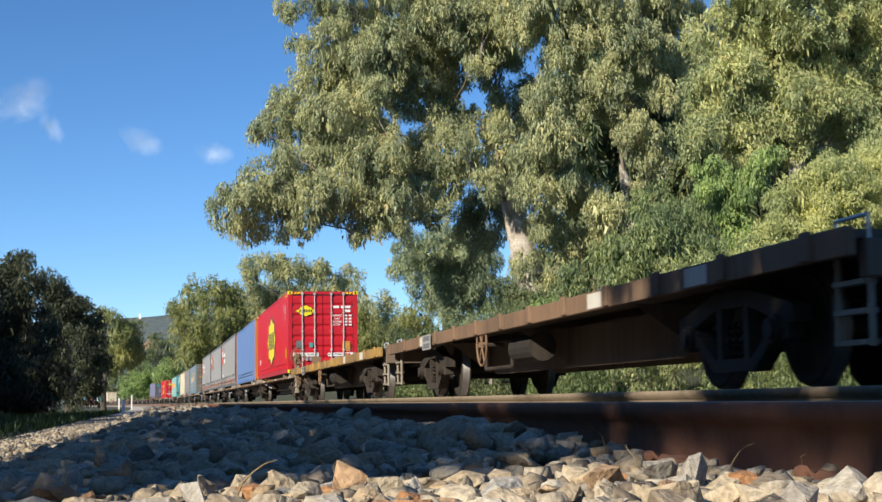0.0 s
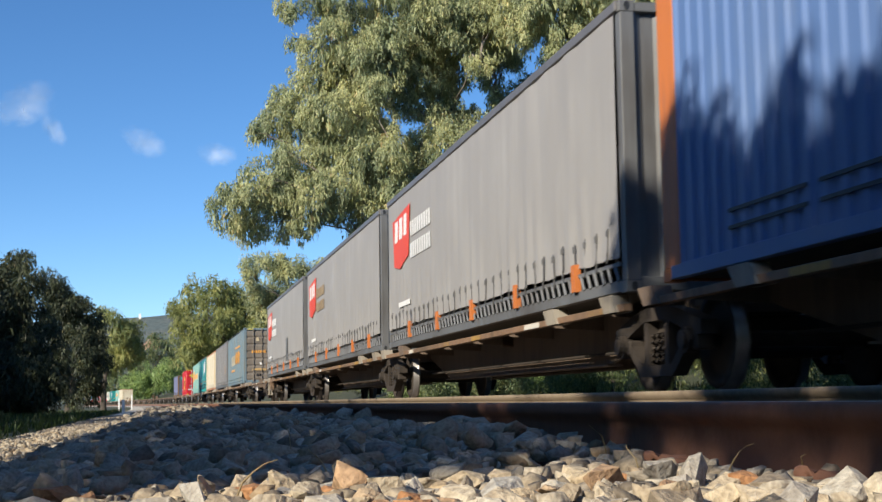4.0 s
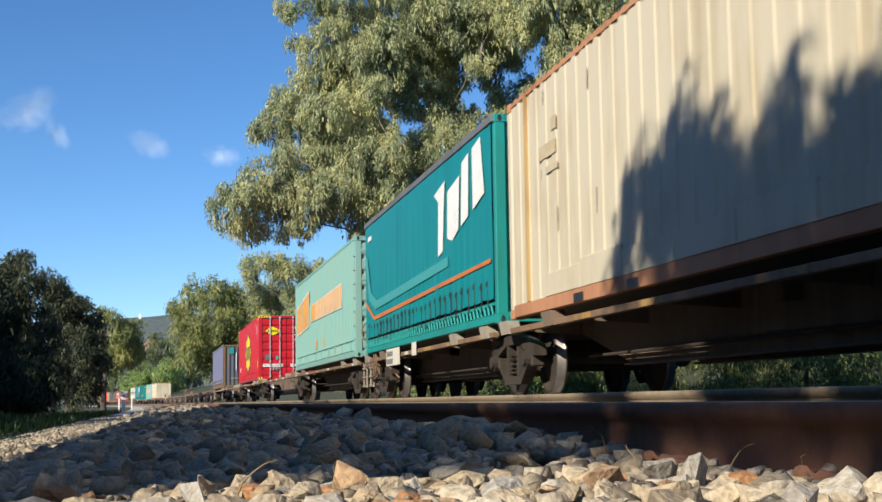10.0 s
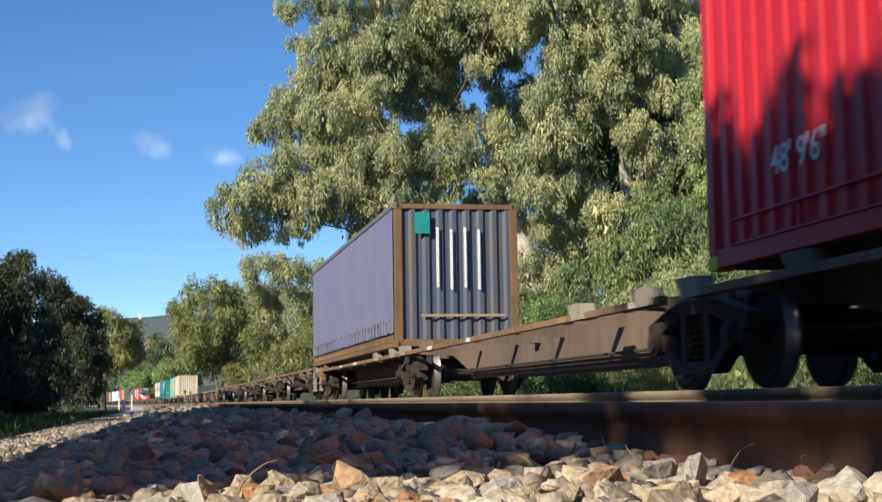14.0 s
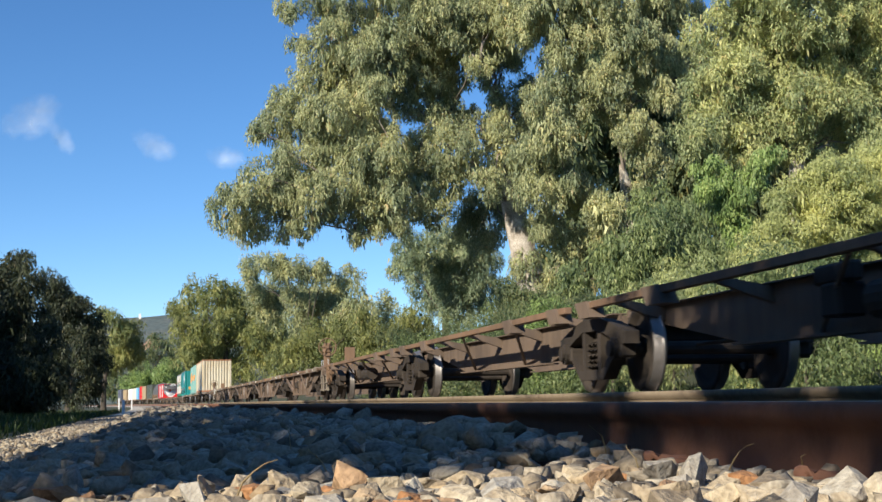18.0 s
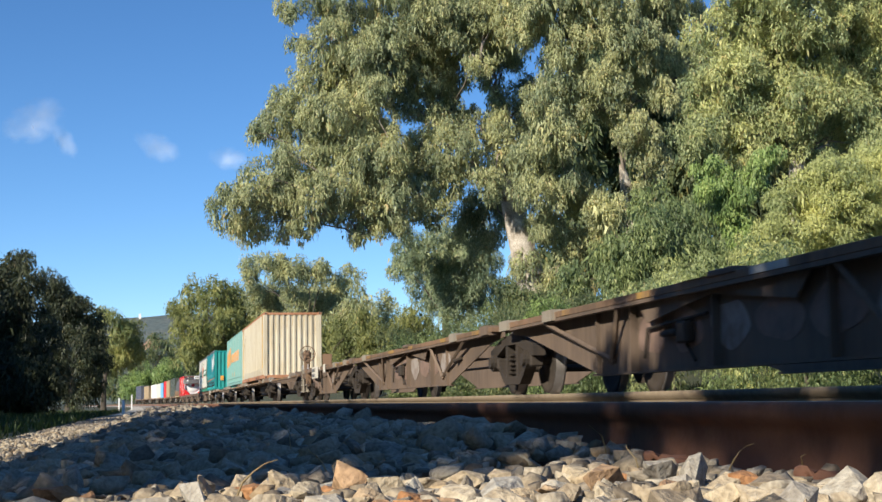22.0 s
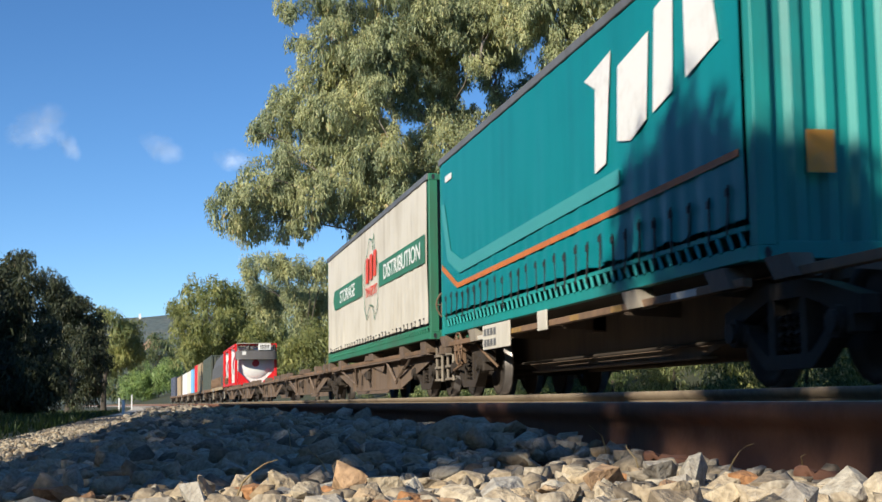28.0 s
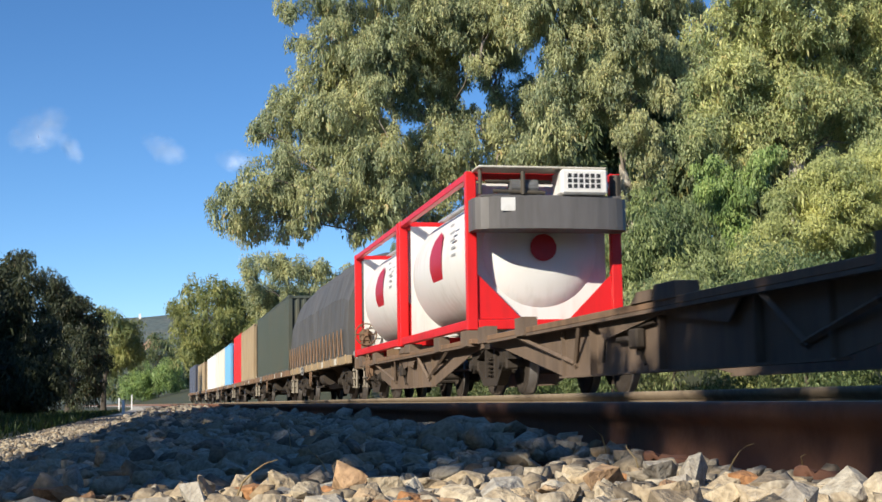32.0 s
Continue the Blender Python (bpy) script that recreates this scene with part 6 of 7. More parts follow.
SPRING = coil()
_b = rods(((-0.05, 0, 0), (0.06, 0, 0), 0.12), sides=12)
rod(_b, (-0.09, 0, 0), (-0.05, 0, 0), 0.085, 12)
BEARING = keep(_b, "axle_box", M["iron"])
BOLSTER = keep(boxes((-0.95, 0.95, -0.2, 0.2, 0.56, 0.72), (-0.35, 0.35, -0.3, 0.3, 0.72, 0.80), bevel=0.02), "bolster", M["iron"])
_g = rods(((-0.9, -0.42, 0.36), (0.9, -0.42, 0.36), 0.045), ((-0.9, 0.42, 0.36), (0.9, 0.42, 0.36), 0.045), ((-0.3, -0.42, 0.36), (-0.2, 0.42, 0.5), 0.025))
box(_g, -0.78, -0.68, -0.5, -0.44, 0.3, 0.55)
box(_g, -0.78, -0.68, 0.44, 0.5, 0.3, 0.55)
BRAKE = keep(_g, "brake_beam", M["iron"])
WHEELS = []


def bogie(wagon, y, u0):
    b = new("bogie", BOLSTER)
    b.parent = wagon
    b.matrix_local = Matrix.Translation((0, y, 0))
    share("brake_beam", BRAKE, b)
    for sx in (-1, 1):
        share("side_frame", FRAME, b, Matrix.Translation((sx * 0.98, 0, 0)))
        for yy in (-0.14, 0.0, 0.14):
            share("spring", SPRING, b, Matrix.Translation((sx * 0.985, yy, 0)))
        for yy in (-0.89, 0.89):
            share("axle_box", BEARING, b, Matrix.Translation((sx * 1.06, yy, 0.455)) @ pose(0, 0, 0, 0, 0, 0 if sx < 0 else 180))
    for yy in (-0.89, 0.89):
        w = share("wheelset", WHEELSET, b, Matrix.Translation((0, yy, 0.46)))
        WHEELS.append((w, u0 + y + yy, yy))
    return b


def plated(w, a, b, deck, r, top=0.95):
    """Deep plate girders close under the deck edge, with stiffeners, braces at each end and a bottom flange."""
    m, t, low = M["wagon"], top - 0.075, 0.2
    for sx in (-1, 1):
        x = sx * 1.08
        g = prism([(a, t - 0.07), (a, t), (b, t), (b, t - 0.07), (b - 0.7, t - 0.12), (b - 3.7, low), (a + 3.7, low), (a + 0.7, t - 0.12)], "x", x - 0.01, x + 0.01)
        part("girder", g, m, w)
        part("girder_flange", boxes((x - 0.07, x + 0.07, a + 3.7, b - 3.7, low - 0.023, low - 0.001)), m, w)
        xa, xb = sorted((sx * 0.92, sx * 1.25))
        part("deck_edge", boxes((xa, xb, a + 0.1, b - 0.1, t + 0.002, top), bevel=0.006), deck, w, "worn deck edge beam")
        part("edge_lip", boxes((sx * 1.21 - 0.04, sx * 1.21 + 0.04, a + 0.15, b - 0.15, t - 0.035, t)), m, w)
        for y, e in ((a + 3.8, -1), (b - 3.8, 1)):
            part("stiffener", boxes((min(x, x + sx * 0.06), max(x, x + sx * 0.06), y - 0.012, y + 0.012, low, t)), m, w)
            part("brace", rods(((sx * 1.22, y + e * 1.9, t), (sx * 1.1, y - e * 0.5, low + 0.12), 0.03), sides=4), m, w)
            part("brace", rods(((sx * 1.22, y - e * 1.0, t), (sx * 1.1, y - e * 0.4, low + 0.1), 0.03), sides=4), m, w)
            part("flare_plate", prism([(y - e * 1.4, t), (y - e * 3.4, t), (y - e * 3.4, t - 0.05), (y - e * 1.7, t - 0.22)], "x", sx * 1.16 - 0.008, sx * 1.16 + 0.008), m, w)
        for k in range(3):
            y = a + 5.0 + k * (b - a - 10.0) / 2
            part("stiffener", boxes((min(x, x + sx * 0.09), max(x, x + sx * 0.09), y - 0.01, y + 0.01, low, t)), m, w)
        part("lever", rods(((sx * 1.1, a + 2.7, 0.6), (sx * 1.17, a + 3.0, 0.56), 0.03)), M["iron"], w)
    # stanchions and brake gear at mid-length
    yc = (a + b) / 2
    for sx in (-1, 1):
        xa, xb = sorted((sx * 1.02, sx * 1.27))
        part("stanchion", boxes((xa, xb, yc - 0.7, yc - 0.15, top - 0.02, 0.985), bevel=0.01), m, w)
        part("stanchion", prism([(yc - 0.12, top), (yc + 0.5, top), (yc + 0.3, 0.95), (yc - 0.12, 0.95)], "x", xa, xb), m, w)
    part("valve", boxes((-1.2, -1.1, yc + 0.55, yc + 0.8, 0.42, 0.62), (-1.17, -1.1, yc + 0.9, yc + 1.3, 0.5, 0.56), bevel=0.02), M["iron"], w)
    part("brake_pipe", rods(((-1.13, yc + 0.2, 0.66), (-1.13, yc + 1.7, 0.6), 0.016), ((-1.13, yc + 1.7, 0.6), (-1.13, yc + 1.8, 0.32), 0.016), ((-1.13, yc + 0.7, 0.42), (-1.13, yc + 0.5, 0.26), 0.016)), M["iron"], w)


def platform(w, y0, y1, deck, r, plate=False, marks=True, gx=0.62, top=0.95, high=False):
    """One skeletal platform between two bogie pivots: deep belly girder, outriggers, deck edge, struts and pads."""
    m, L = M["wagon"], y1 - y0
    a, b = y0 + 0.25, y1 - 0.25
    lift = top - 0.873 if plate else 0.1 if high else 0.0
    gt, gb = (0.885, 0.42) if high else (0.97, 0.34)
    if plate:
        plated(w, a, b, deck, r, top)
    for sx in () if plate else (-1, 1):
        g = prism([(a, gt - 0.15), (a, gt), (b, gt), (b, gt - 0.15), (b - 1.0, gt - 0.2), (b - 2.9, gb), (a + 2.9, gb), (a + 1.0, gt - 0.2)], "x", sx * gx - 0.012, sx * gx + 0.012)
        part("girder", g, m, w)
        part("girder_flange", boxes((sx * gx - 0.09, sx * gx + 0.09, a + 2.85, b - 2.85, gb - 0.025, gb - 0.002)), m, w)
        part("girder_flange", boxes((sx * gx - 0.09, sx * gx + 0.09, a, b, gt + 0.002, gt + 0.015)), m, w)
        xa, xb = sorted((sx * 1.16, sx * 1.25))
        part("deck_edge", boxes((xa, xb, a + 0.1, b - 0.1, 0.80 + lift, 0.875 + lift), bevel=0.006), deck, w, "rusty deck edge beam")
        n = max(4, int(L / 2.2))
        for k in range(n):
            y = a + 1.0 + k * (L - 2.5) / (n - 1)
            zb = 0.36 if a + 2.9 < y < b - 2.9 else 0.72
            if high:
                part("outrigger", prism([(sx * (gx + 0.015), gt - 0.02), (sx * 1.158, 0.96), (sx * 1.158, 0.90), (sx * (gx + 0.015), gt - 0.16)], "y", y, y + 0.09), m, w)
                continue
            part("outrigger", prism([(sx * (gx + 0.015), 0.95), (sx * 1.0, 0.92), (sx * 1.158, 0.87), (sx * 1.158, 0.80), (sx * (gx + 0.015), max(zb, 0.58 if gx > 0.5 else 0.76))], "y", y, y + 0.015), m, w)
        for k in range(n // 2 if gx > 0.5 else 0):
            y = a + 2.6 + k * (L - 5.2) / max(1, n // 2)
            part("strut", rods(((sx * 1.2, y, 0.80 + lift), (sx * 0.66, y + 1.5, gb + 0.02), 0.022)), m, w)
    for y in (a, (a + b) / 2, b - 0.2):
        part("cross_bearer", boxes((-0.6, 0.6, y, y + 0.2, 0.74, gt - 0.01)), m, w)
    part("end_casting", boxes((-0.55, 0.55, y0 - 0.24, y0 + 0.24, 0.81, 0.95), bevel=0.03), m, w)
    part("brake_pipe", rods(((-0.5, a + 1.5, 0.46), (-0.5, b - 1.5, 0.46), 0.02)), M["iron"], w)
    for k, y in enumerate((a + 0.25, a + 2.4, b - 2.6, b - 0.45)):
        part("container_pad", prism([(y, 0.80), (y + 0.40, 0.80), (y + 0.56, 0.98), (y + 0.14, 0.98)] if not plate else [(y, top - 0.1), (y + 0.46, top - 0.1), (y + 0.46, 0.98), (y, 0.98)], "x", -1.28, -1.10), M["weathered"] if marks and (k + int(y0)) % 3 != 1 else m, w)
    if marks:
        for k in range(5):
            y = a + 0.7 + k * (L - 2.2) / 5 + r.uniform(-0.4, 0.4)
            part("edge_mark", boxes((-1.254, -1.251, y, y + r.uniform(0.25, 0.7), 0.807 + lift, 0.868 + lift)), M["deckyellow"] if r.random() < 0.6 else M["canvas"], w, "worn painted mark")
    # fittings under the girder
    yc = (a + b) / 2
    if r.random() < 0.75 and not plate and gx > 0.5:
        part("air_tank", rods(((-0.85, yc - 0.5, 0.6), (-0.85, yc + 0.5, 0.6), 0.14), sides=14), M["iron"], w)
        part("valve", boxes((-1.0, -0.78, yc + 0.8, yc + 1.1, 0.5, 0.75), bevel=0.02), M["iron"], w)
        part("valve_bracket", boxes((-0.95, -0.85, yc + 0.7, yc + 1.3, 0.751, 0.9), bevel=0.02), M["iron"], w)


def hand_wheel(w, y, x, z, r=0.28, axis="x"):
    """A spoked brake wheel."""
    bm = bmesh.new()
    n = 20
    for k in range(n):
        t0, t1 = 2 * math.pi * k / n, 2 * math.pi * (k + 1) / n
        p = [(x, y + r * math.cos(t), z + r * math.sin(t)) if axis == "x" else (x + r * math.cos(t), y, z + r * math.sin(t)) for t in (t0, t1)]
        rod(bm, p[0], p[1], 0.016, 6)
    for k in range(6):
        t = math.pi * k / 3
        rod(bm, (x, y, z), (x, y + r * math.cos(t), z + r * math.sin(t)) if axis == "x" else (x + r * math.cos(t), y, z + r * math.sin(t)), 0.012, 6)
    box(bm, x - 0.04, x + 0.04, y - 0.04, y + 0.04, z - 0.04, z + 0.04)
    return part("hand_wheel", bm, M["deckrust"], w, "spoked brake wheel")


def wagon_end(w, y, d, brake=False, plated_number=True):
    """Headstock, coupler, hoses, steps and handrails; d points outwards."""
    m = M["wagon"]
    part("headstock", boxes((-1.15, 1.15, y - 0.06, y + 0.06, 0.72, 0.98), bevel=0.01), m, w)
    ya, yb = sorted((y + d * 0.062, y + d * 0.62))
    part("coupler", boxes((-0.09, 0.09, ya, yb, 0.74, 0.92), (-0.16, 0.16, y + d * 0.62 - 0.1, y + d * 0.62 + 0.1, 0.7, 0.96), bevel=0.025), M["iron"], w)
    part("hose", rods(((-0.35, y + d * 0.07, 0.8), (-0.4, y + d * 0.25, 0.5), 0.03), ((-0.4, y + d * 0.25, 0.5), (-0.25, y + d * 0.5, 0.42), 0.03)), M["black"], w)
    for sx in (-1, 1):
        x = sx * 1.1
        ladder = part("ladder_stile", rods(((x, y, 0.72), (x, y, 0.26), 0.026)), M["weathered"], w, "pale weathered steel ladder")
        part("ladder_stile", rods(((x, y - d * 0.45, 0.88), (x, y - d * 0.45, 0.26), 0.026)), M["weathered"], w, "pale weathered steel ladder")
        for zz in (0.29, 0.50, 0.70):
            part("rung", boxes((x - 0.05, x + 0.05, min(y, y - d * 0.45), max(y, y - d * 0.45), zz - 0.018, zz + 0.018)), M["weathered"], ladder)
        part("handrail", rods(((x, y, 0.98), (x, y, 1.15), 0.015), ((x, y, 1.15), (x, y - d * 0.45, 1.15), 0.015), ((x, y - d * 0.45, 1.15), (x, y - d * 0.45, 0.98), 0.015)), M["silver"], w)
    if brake:
        yy = y - d * 0.25
        part("brake_stand", boxes((-1.2, -1.02, yy - 0.1, yy + 0.1, 0.98, 1.62), bevel=0.02), M["deckrust"], w)
        hand_wheel(w, yy - 0.14, -1.11, 1.5, 0.25, "y")
        hand_wheel(w, y - d * 1.5, -1.24, 0.74, 0.25)
        part("wheel_bracket", boxes((-1.2, -1.12, y - d * 1.5 - 0.05, y - d * 1.5 + 0.05, 0.5, 0.97), (-1.2, -0.7, y - d * 1.5 - 0.04, y - d * 1.5 + 0.04, 0.7, 0.78), bevel=0.01), M["deckrust"], w)
        part("chain_guide", rods(((-1.1, y - d * 1.7, 0.92), (-1.05, y - d * 2.6, 0.6), 0.02), ((-1.05, y - d * 2.6, 0.6), (-0.9, y - d * 2.7, 0.42), 0.02), ((-1.12, y - d * 1.2, 0.5), (-1.12, y - d * 0.6, 0.42), 0.025)), M["deckrust"], w)
        part("gear_case", boxes((-1.24, -0.98, yy - 0.13, yy + 0.13, 1.32, 1.6), bevel=0.05), M["deckrust"], w)
        part("mounting_plate", boxes((-0.6, -0.3, yy - 0.02, yy + 0.02, 0.98, 1.5), bevel=0.006), M["deckrust"], w)
        if not plated_number:
            return
        ya, yb = sorted((y - d * 4.95, y - d * 3.4))
        board = part("number_board", boxes((-1.29, -1.27, ya, yb, 0.64, 0.98), bevel=0.004), M["canvas"], w, "white number board with dark bars")
        part("number_board", boxes((-1.29, -1.27, ya - 1.8, ya - 1.4, 0.76, 1.0), bevel=0.004), M["canvas"], w, "small white board")
        for k in range(4):
            part("number_bar", boxes((-1.296, -1.291, ya + 0.75 + 0.19 * k, ya + 0.88 + 0.19 * k, 0.83, 0.93)), M["steel"], board)
            part("number_bar", boxes((-1.296, -1.291, ya + 0.75 + 0.19 * k, ya + 0.88 + 0.19 * k, 0.68, 0.78)), M["steel"], board)


def five_pack(pivots, front_end, rear_end, deck, seed, marks=True, graffiti=False):
    """Five skeletal platforms sharing bogies, as one train set."""
    r = random.Random(seed)
    mid = (front_end + rear_end) / 2
    w = rolling("container_wagon", mid, "brown five-platform skeletal container wagon with shared bogies", "railway wagon", "container wagons")
    ps = [p - mid for p in pivots]
    for p in ps:
        bogie(w, p, mid)
    for i, (a, b) in enumerate(zip(ps, ps[1:])):
        a2 = front_end - mid + 0.1 if i == 0 else a
        b2 = rear_end - mid - 0.1 if i == len(ps) - 2 else b
        platform(w, a2, b2, deck, r, plate=seed in (15, 17), marks=marks, gx=0.62 if seed == 14 else 0.42, top=0.845 if seed == 17 else 0.95, high=seed == 14)
        if graffiti:
            for k in range(6):
                y = a2 + 4.3 + k * 0.95
                sheet("graffiti", [((0.4 + 0.05 * math.sin(2 * q + k)) * math.cos(q), (0.2 + 0.03 * math.sin(3 * q + 2 * k)) * math.sin(q)) for q in [math.pi * j / 12 for j in range(24)]], M["sprayedpale"] if k % 3 == 0 else M["sprayed"], w, Matrix.Translation((-1.092, y, 0.55)) @ SIDE, "faded painted shape")
    wagon_end(w, front_end - mid, -1)
    wagon_end(w, rear_end - mid, 1, True, seed in (12, 15, 16))
    return w


def flat_wagon(u, L, pivots, deck, seed, wheel_y=None, label="rusty flat wagon with an empty deck"):
    """A deck on deep side sills, with a belly girder, tank, brake gear and stake pockets."""
    r = random.Random(seed)
    w = rolling("flat_wagon", u, label, "railway wagon", "flat wagons")
    for p in pivots:
        bogie(w, p, u)
    part("deck", boxes((-1.22, 1.22, 0.05, L - 0.05, 0.985, 1.045)), M["timber"], w)
    for sx in (-1, 1):
        xa, xb = sorted((sx * 1.225, sx * 1.30))
        part("side_sill", boxes((xa, xb, 0.0, L, 0.86, 1.06), bevel=0.008), deck, w, "rusty deck side sill")
        for k in range(int(L / 1.5)):
            y = 0.5 + k * 1.5
            part("stake_pocket", boxes((min(xa, xb) - 0.03 if sx < 0 else xb - 0.01, xa + 0.01 if sx < 0 else xb + 0.03, y, y + 0.16, 0.87, 1.085), bevel=0.01), deck, w)
        p0, p1 = pivots[0] + 1.6, pivots[1] - 1.6
        part("girder", prism([(p0 - 0.6, 0.855), (p1 + 0.6, 0.855), (p1 - 0.9, 0.34), (p0 + 0.9, 0.34)], "x", sx * 0.5 - 0.012, sx * 0.5 + 0.012), M["wagon"], w)
        for y in (p0 + 0.4, (p0 + p1) / 2, p1 - 0.6):
            part("outrigger", prism([(sx * 0.515, 0.855), (sx * 1.2, 0.855), (sx * 0.515, 0.38)], "y", y, y + 0.02), M["wagon"], w)
    for y in (2.4, 5.2, L - 4):
        part("edge_mark", boxes((-1.306, -1.302, y, y + 0.5, 0.88, 1.04)), M["canvas"], w, "white painted square")
    board = part("number_board", boxes((-1.335, -1.331, L - 4.72, L - 3.98, 0.80, 1.05)), M["pad"], w, "grey number board with dark bars")
    for k in range(5):
        part("number_bar", boxes((-1.339, -1.3355, L - 4.64 + 0.12 * k, L - 4.56 + 0.12 * k, 0.945, 1.03)), M["steel"], board)
        part("number_bar", boxes((-1.339, -1.3355, L - 4.64 + 0.12 * k, L - 4.56 + 0.12 * k, 0.82, 0.905)), M["steel"], board)
    part("center_sill", boxes((-0.3, 0.3, 0.3, L - 0.3, 0.70, 0.98)), M["wagon"], w)
    yc = L / 2
    part("air_tank", rods(((-0.9, yc - 0.6, 0.62), (-0.9, yc + 0.5, 0.62), 0.19), sides=16), M["iron"], w)
    hand_wheel(w, yc + 1.3, -1.27, 0.72, 0.3)
    part("brake_gear", rods(((-0.95, yc + 1.3, 0.72), (-1.26, yc + 1.3, 0.72), 0.03), ((-0.9, yc + 1.0, 0.4), (-0.9, yc + 2.6, 0.4), 0.03), ((-0.9, yc + 1.0, 0.4), (-0.9, yc + 1.0, 0.86), 0.03), ((-0.9, yc + 2.6, 0.4), (-0.9, yc + 2.6, 0.86), 0.03)), M["iron"], w)
    wagon_end(w, 0.06, -1)
    wagon_end(w, L - 0.06, 1, brake=wheel_y is not None, plated_number=False)
    return w


flat_wagon(-11.5, 18.7, (2.6, 16.1), M["deckrust"], 1)
flat_wagon(8.4, 19.1, (2.5, 15.6), M["deckrust"], 2)
flat_wagon(28.4, 19.5, (3.0, 16.2), M["deckyellow"], 3, 1.0, label="flat wagon with a worn yellow deck edge")
five_pack([50.1, 64.8, 80.5, 96.3, 111.4, 125.4], 48.6, 127.0, M["deckrust"], 11)
five_pack([129.4, 140.7, 156.7, 172.2, 187.3, 198.7], 127.8, 200.2, M["deckrust"], 12)
five_pack([202.9, 216.1, 232.1, 247.4, 262.2, 275.6], 201.0, 277.2, M["deckrust"], 13)
five_pack([279.7, 291.6, 303.4, 316.4, 328.0, 339.8], 278.1, 341.4, M["deckrust"], 14, marks=False)
five_pack([343.8, 354.8, 370.2, 384.9, 400.2, 410.2], 342.2, 411.8, M["deckrust"], 15, graffiti=True)
five_pack([414.7, 426.7, 441.4, 456.3, 471.3, 482.6], 412.7, 484.0, M["deckrust"], 16)
five_pack([486.4, 499.3, 513.3, 527.7, 542.5, 553.6], 484.7, 555.1, M["deckrust"], 17, marks=False)
flat_wagon(555.8, 15.0, (2.3, 12.7), M["tan"], 21, label="flat wagon under a tarpaulined load")
flat_wagon(571.4, 16.7, (2.5, 14.0), M["deckrust"], 22)
flat_wagon(588.9, 18.0, (2.5, 15.2), M["deckrust"], 23)
flat_wagon(607.9, 18.0, (2.5, 15.2), M["deckrust"], 24)
flat_wagon(626.9, 18.0, (2.5, 15.2), M["deckrust"], 25)
flat_wagon(645.9, 18.0, (2.5, 15.2), M["deckrust"], 26)
flat_wagon(664.9, 18.0, (2.5, 15.2), M["deckrust"], 27)

red_container(49.2)
blue_container(65.2)
grey_container(80.7, 2)
grey_container(96.1, 5, faded=True)
grey_container(111.6, 8, True)
slate_container(141.2)
dark_container(156.6)
cream_container(171.9)
teal_container(187.2, 4)
aqua_container(201.1)
red_container(231.9)
violet_container(262.3)
cream_container(426.6)
aqua_container(441.4)
teal_container(471.3, 6)
white_curtain(484.5)
tank_container(543.0, True)
tank_container(549.2)


def tarp_load(u):
    """A roped tarpaulin over a tall load on the flat wagon."""
    L = 14.4
    c = rolling("tarpaulin_load", u, "dark grey tarpaulin roped over a tall load on a flat wagon", "tarpaulin", "")
    prof = [(-1.24, 1.07), (-1.27, 1.8), (-1.22, 2.6), (-1.0, 3.25), (-0.55, 3.7), (0, 3.82), (0.55, 3.7), (1.0, 3.25), (1.22, 2.6), (1.27, 1.8), (1.24, 1.07)]
    bm = bmesh.new()
    n, rows = 60, []
    for j in range(n + 1):
        y = L * j / n
        e = 1 - 0.12 * (abs(2 * j / n - 1) ** 8)
        rows.append([bm.verts.new((x * (0.98 + 0.02 * noise.noise((y * 1.5, z * 2, 3))) + 0.03 * noise.noise((y * 2.4, z * 1.3, i)), y, 1.07 + (z - 1.07) * e + 0.03 * noise.noise((y, i * 0.7, 8)))) for i, (x, z) in enumerate(prof)])
    for a, b in zip(rows, rows[1:]):
        for i in range(len(prof) - 1):
            bm.faces.new((a[i], b[i], b[i + 1], a[i + 1]))
    bm.faces.new(rows[0])
    bm.faces.new(rows[-1])
    bmesh.ops.recalc_face_normals(bm, faces=bm.faces[:])
    part("tarpaulin", bm, M["tarp"], c)
    for k in range(18):
        y = 0.4 + k * 0.8
        part("rope", rods(((-1.31, y, 1.09), (-1.30, y + 0.3, 1.75), 0.016), ((-1.31, y + 0.7, 1.09), (-1.30, y + 0.3, 1.75), 0.016)), M["deckrust"], c)
    return c


tarp_load(556.5)
plain_container(571.8, 15.0, 2.75, "dark olive corrugated container with a faded yellow mark", M["olive"])
plain_container(589.1, 9.2, 2.7, "plain tan corrugated steel container", M["tan"])
plain_container(598.7, 6.06, 2.75, "bright red corrugated steel container", M["scarlet"])
plain_container(608.2, 6.06, 2.6, "light blue corrugated steel container", M["skyblue"])
plain_container(614.7, 11.0, 2.6, "pale grey corrugated steel container", M["canvas"])
plain_container(627.2, 12.2, 2.6, "white corrugated steel container", M["white"])
plain_container(646.2, 12.2, 2.6, "rusty tan corrugated steel container", M["tan"])
plain_container(665.2, 14.6, 2.9, "navy blue corrugated steel container", M["navy"])

# ---- distance ----


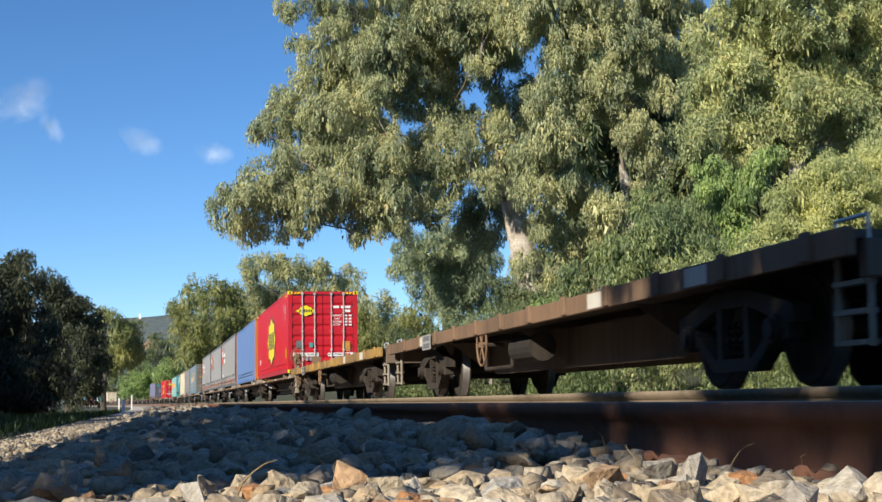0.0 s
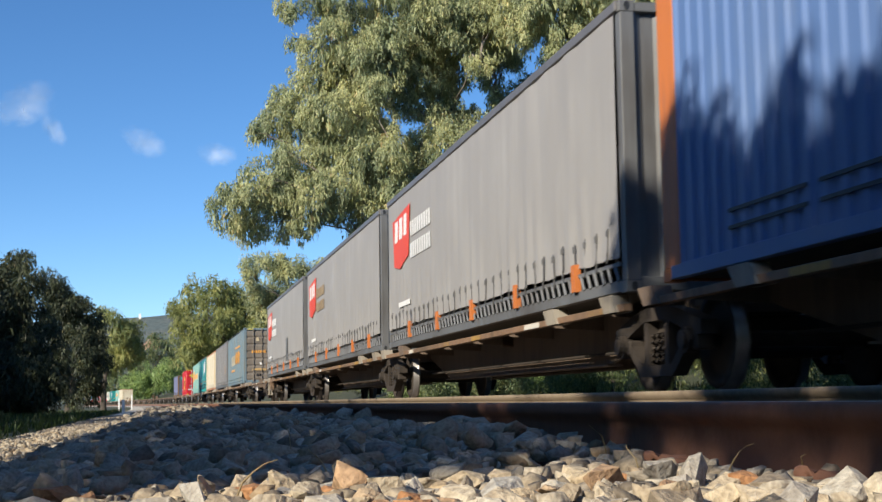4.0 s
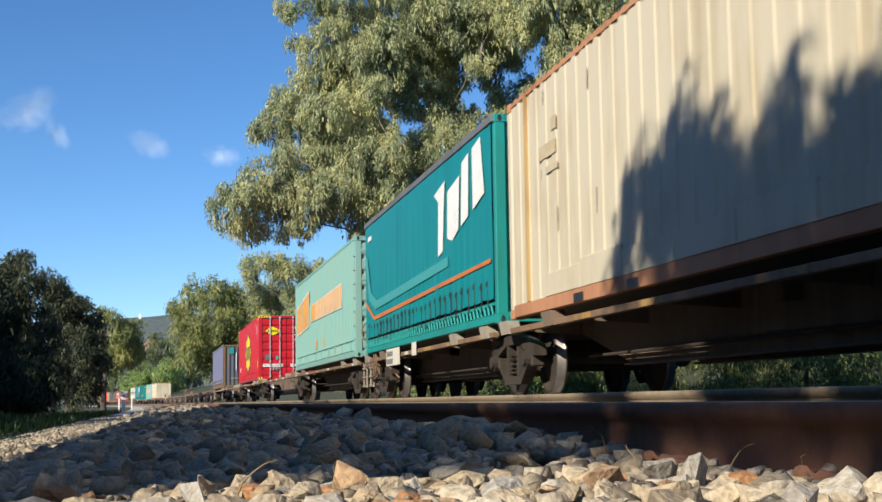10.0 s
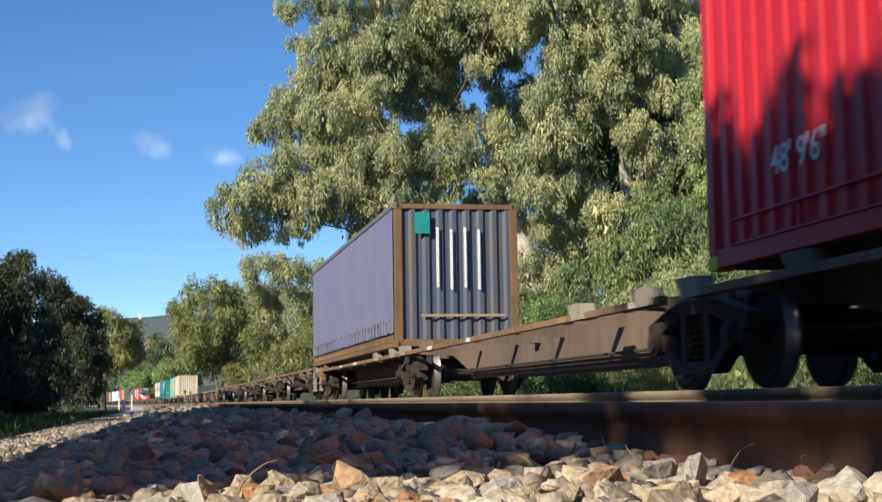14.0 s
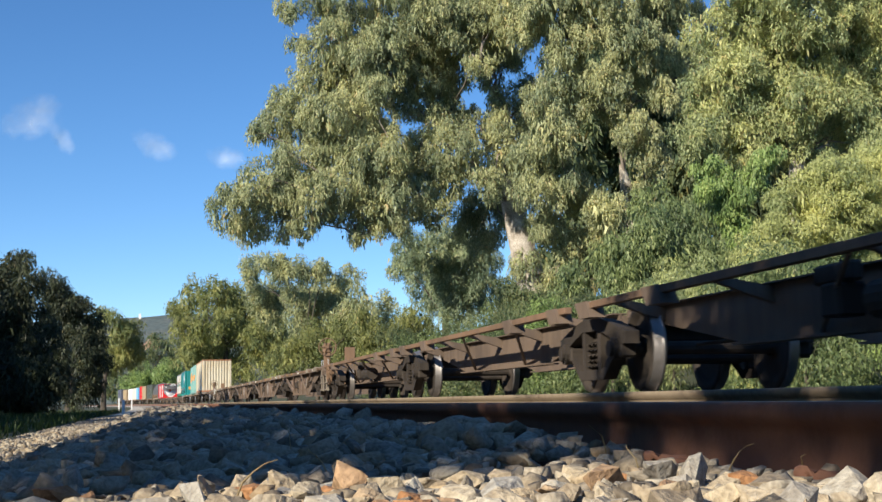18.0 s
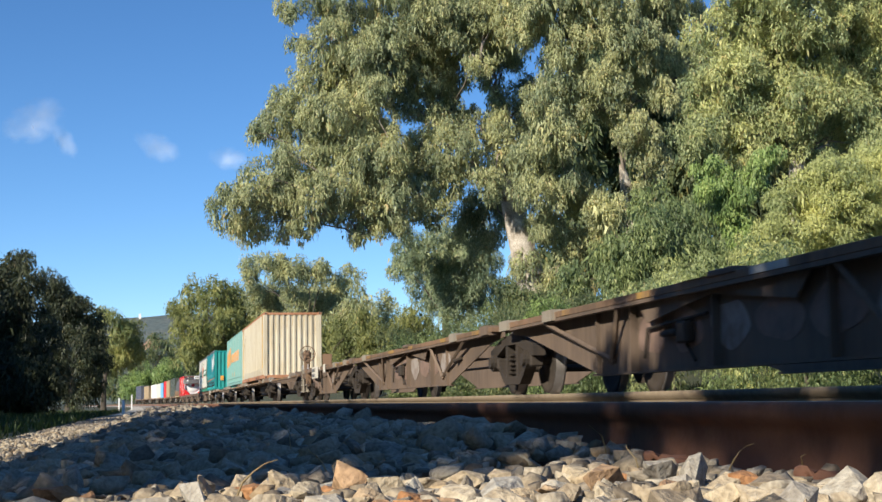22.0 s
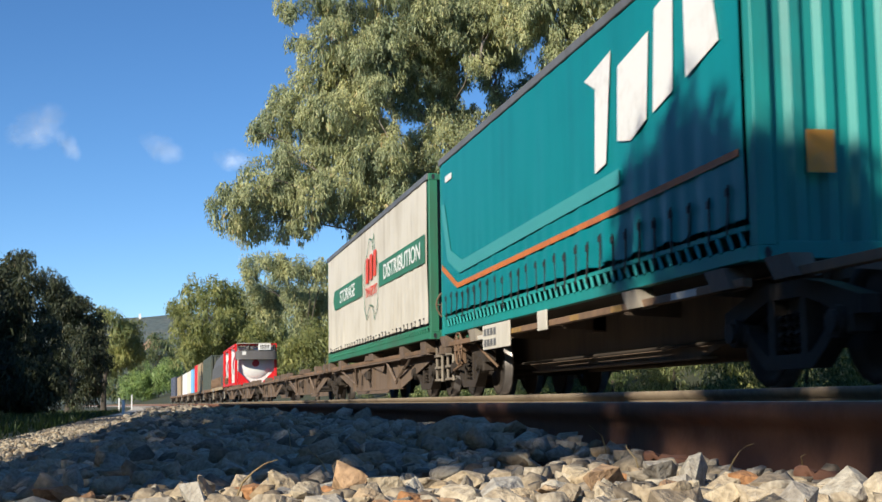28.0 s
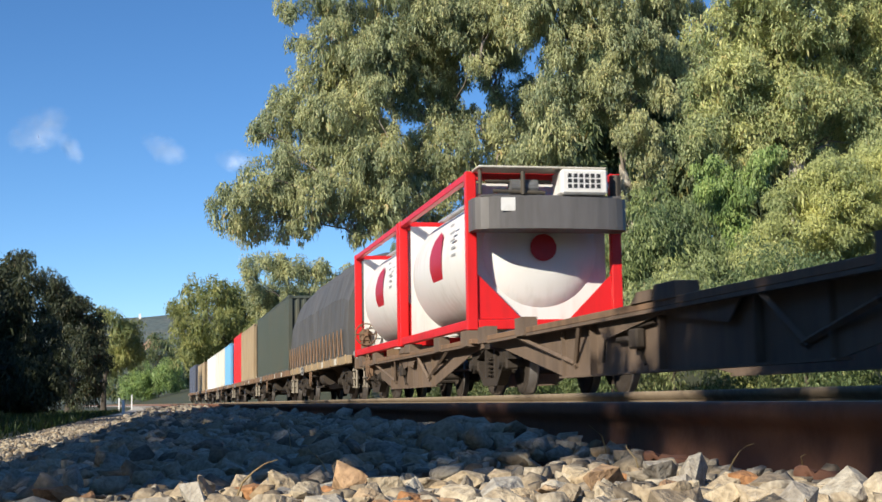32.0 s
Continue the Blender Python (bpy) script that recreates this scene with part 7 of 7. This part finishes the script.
def hills():
    v, q = [], []
    n = 60
    for i in range(n + 1):
        t = i / n
        x = -1600 + 2600 * t
        h = 120 + 66 * math.exp(-((x + 40) / 420) ** 2) + 14 * noise.noise((x * 0.006, 0, 0)) + 5 * noise.noise((x * 0.03, 1, 0))
        for yy, k in ((2300, 0.0), (2500, 0.35), (2700, 0.65), (2950, 1.0), (3400, 0.6)):
            v.append((x, yy, h * k + (4 * noise.noise((x * 0.04, yy * 0.04, 2)) if k else -6)))
    for i in range(n):
        for j in range(4):
            q.append((i * 5 + j, (i + 1) * 5 + j, (i + 1) * 5 + j + 1, i * 5 + j + 1))
    me = raw_mesh("hill", np.array(v), np.array(q), M["hill"], True)
    tagged(new("hill", me), "wooded dark green hills tinted with distance haze", "hill", kind="structure")


hills()


def quarry():
    """Bare orange benches cut into the foot of the hill."""
    v, q = [], []
    n = 26
    for i in range(n + 1):
        x = -26 + 34 * i / n
        for j, (dy, z) in enumerate(((0, 62), (10, 69), (26, 70.5), (36, 76), (60, 78))):
            e = math.sin(math.pi * min(1.0, max(0.0, i / n)))
            v.append((x + 3 * noise.noise((x * 0.2, j, 1)), 1580 + dy + 40 * (1 - e), 60 + (z - 60) * (0.45 + 0.55 * e) + 2.5 * noise.noise((x * 0.15, j * 2.0, 5))))
    for i in range(n):
        for j in range(4):
            q.append((i * 5 + j, (i + 1) * 5 + j, (i + 1) * 5 + j + 1, i * 5 + j + 1))
    tagged(new("quarry", raw_mesh("quarry", np.array(v), np.array(q), M["cutting"])), "bare orange earth cutting below the haze-tinted wooded hill", "quarry", kind="structure")


quarry()


def ridge_hut():
    root = tagged(new("hut"), "tiny white hut on the ridge of the hill", "hut")
    root.location = (-49.0, 2935.0, 182.0)
    part("wall", boxes((-2.6, 2.6, -2.5, 2.5, -8, 5)), M["white"], root)
    part("roof", prism([(-3, 5), (3, 5), (0, 6.5)], "y", -2.8, 2.8), M["white"], root)


ridge_hut()


DRIFTING = []


def cloud(at, size, drift, seed, tilt):
    """A torn wisp, gently bowed, square to the view."""
    v, q, n = [], [], 10
    for j in range(n + 1):
        for i in range(n + 1):
            a, b = 2 * i / n - 1, 2 * j / n - 1
            v.append((a * size[0], b * size[1], -0.15 * size[0] * (a * a + b * b) + 3 * noise.noise((a * 2, b * 2, seed))))
    for j in range(n):
        for i in range(n):
            q.append((j * (n + 1) + i, j * (n + 1) + i + 1, (j + 1) * (n + 1) + i + 1, (j + 1) * (n + 1) + i))
    ob = tagged(new("cloud", raw_mesh("cloud", np.array(v), np.array(q), M["cloud"], True)), "thin white wisp of cloud in the blue sky", "cloud", "clouds", "structure")
    m0, m1 = look(at, EYE, tilt), look(Vector(at) + Vector(drift), EYE, tilt)
    ob.matrix_world = m0
    DRIFTING.append((ob, m0, m1))


cloud((-87, 876, 189), (30, 20), (10.0, 4.6, -18.0), 1, -25)
cloud((-15, 885, 167), (21, 13), (14.8, 1.0, -5.0), 2, 30)
cloud((31, 884, 160), (18, 11), (13.0, -1.0, -5.0), 3, 10)
cloud((-70, 880, 174), (16, 9), (11.9, 3.2, -12.4), 4, 60)


def motions():
    """All that moves: the train's things along the line, at one steady speed."""
    times = [0.0, 0.1, 0.5, 1.0, 2.0, 4.0, 6.0, 8.0, 10.0, 12.0, 14.0, 16.0, 18.0, 20.0, 22.0, 24.0, 26.0, 28.0, 30.0, 31.0, 31.5, 31.9, 32.0]
    for thing, u in MOVING:
        rows = [(t, on_line(u - travelled(t))) for t in times]
        walk(thing, rows)
    for ob, a, b in DRIFTING:
        walk(ob, [(0.0, a), (32.0, b)])
    # the wheels turn while they roll past
    for wheel, u, yy in WHEELS:
        near = [k for k in range(32 * FPS + 1) if 5 < u - travelled(k / FPS) < 48]
        if len(near) < 3:
            continue
        rows = []
        for k in sorted({0, 32 * FPS} | set(near)):
            d = travelled(min(max(k, near[0]), near[-1]) / FPS) - travelled(near[0] / FPS)
            rows.append((k / FPS, pose(0, yy, 0.46, math.degrees(d / 0.455) % 360)))
        walk(wheel, rows)


motions()
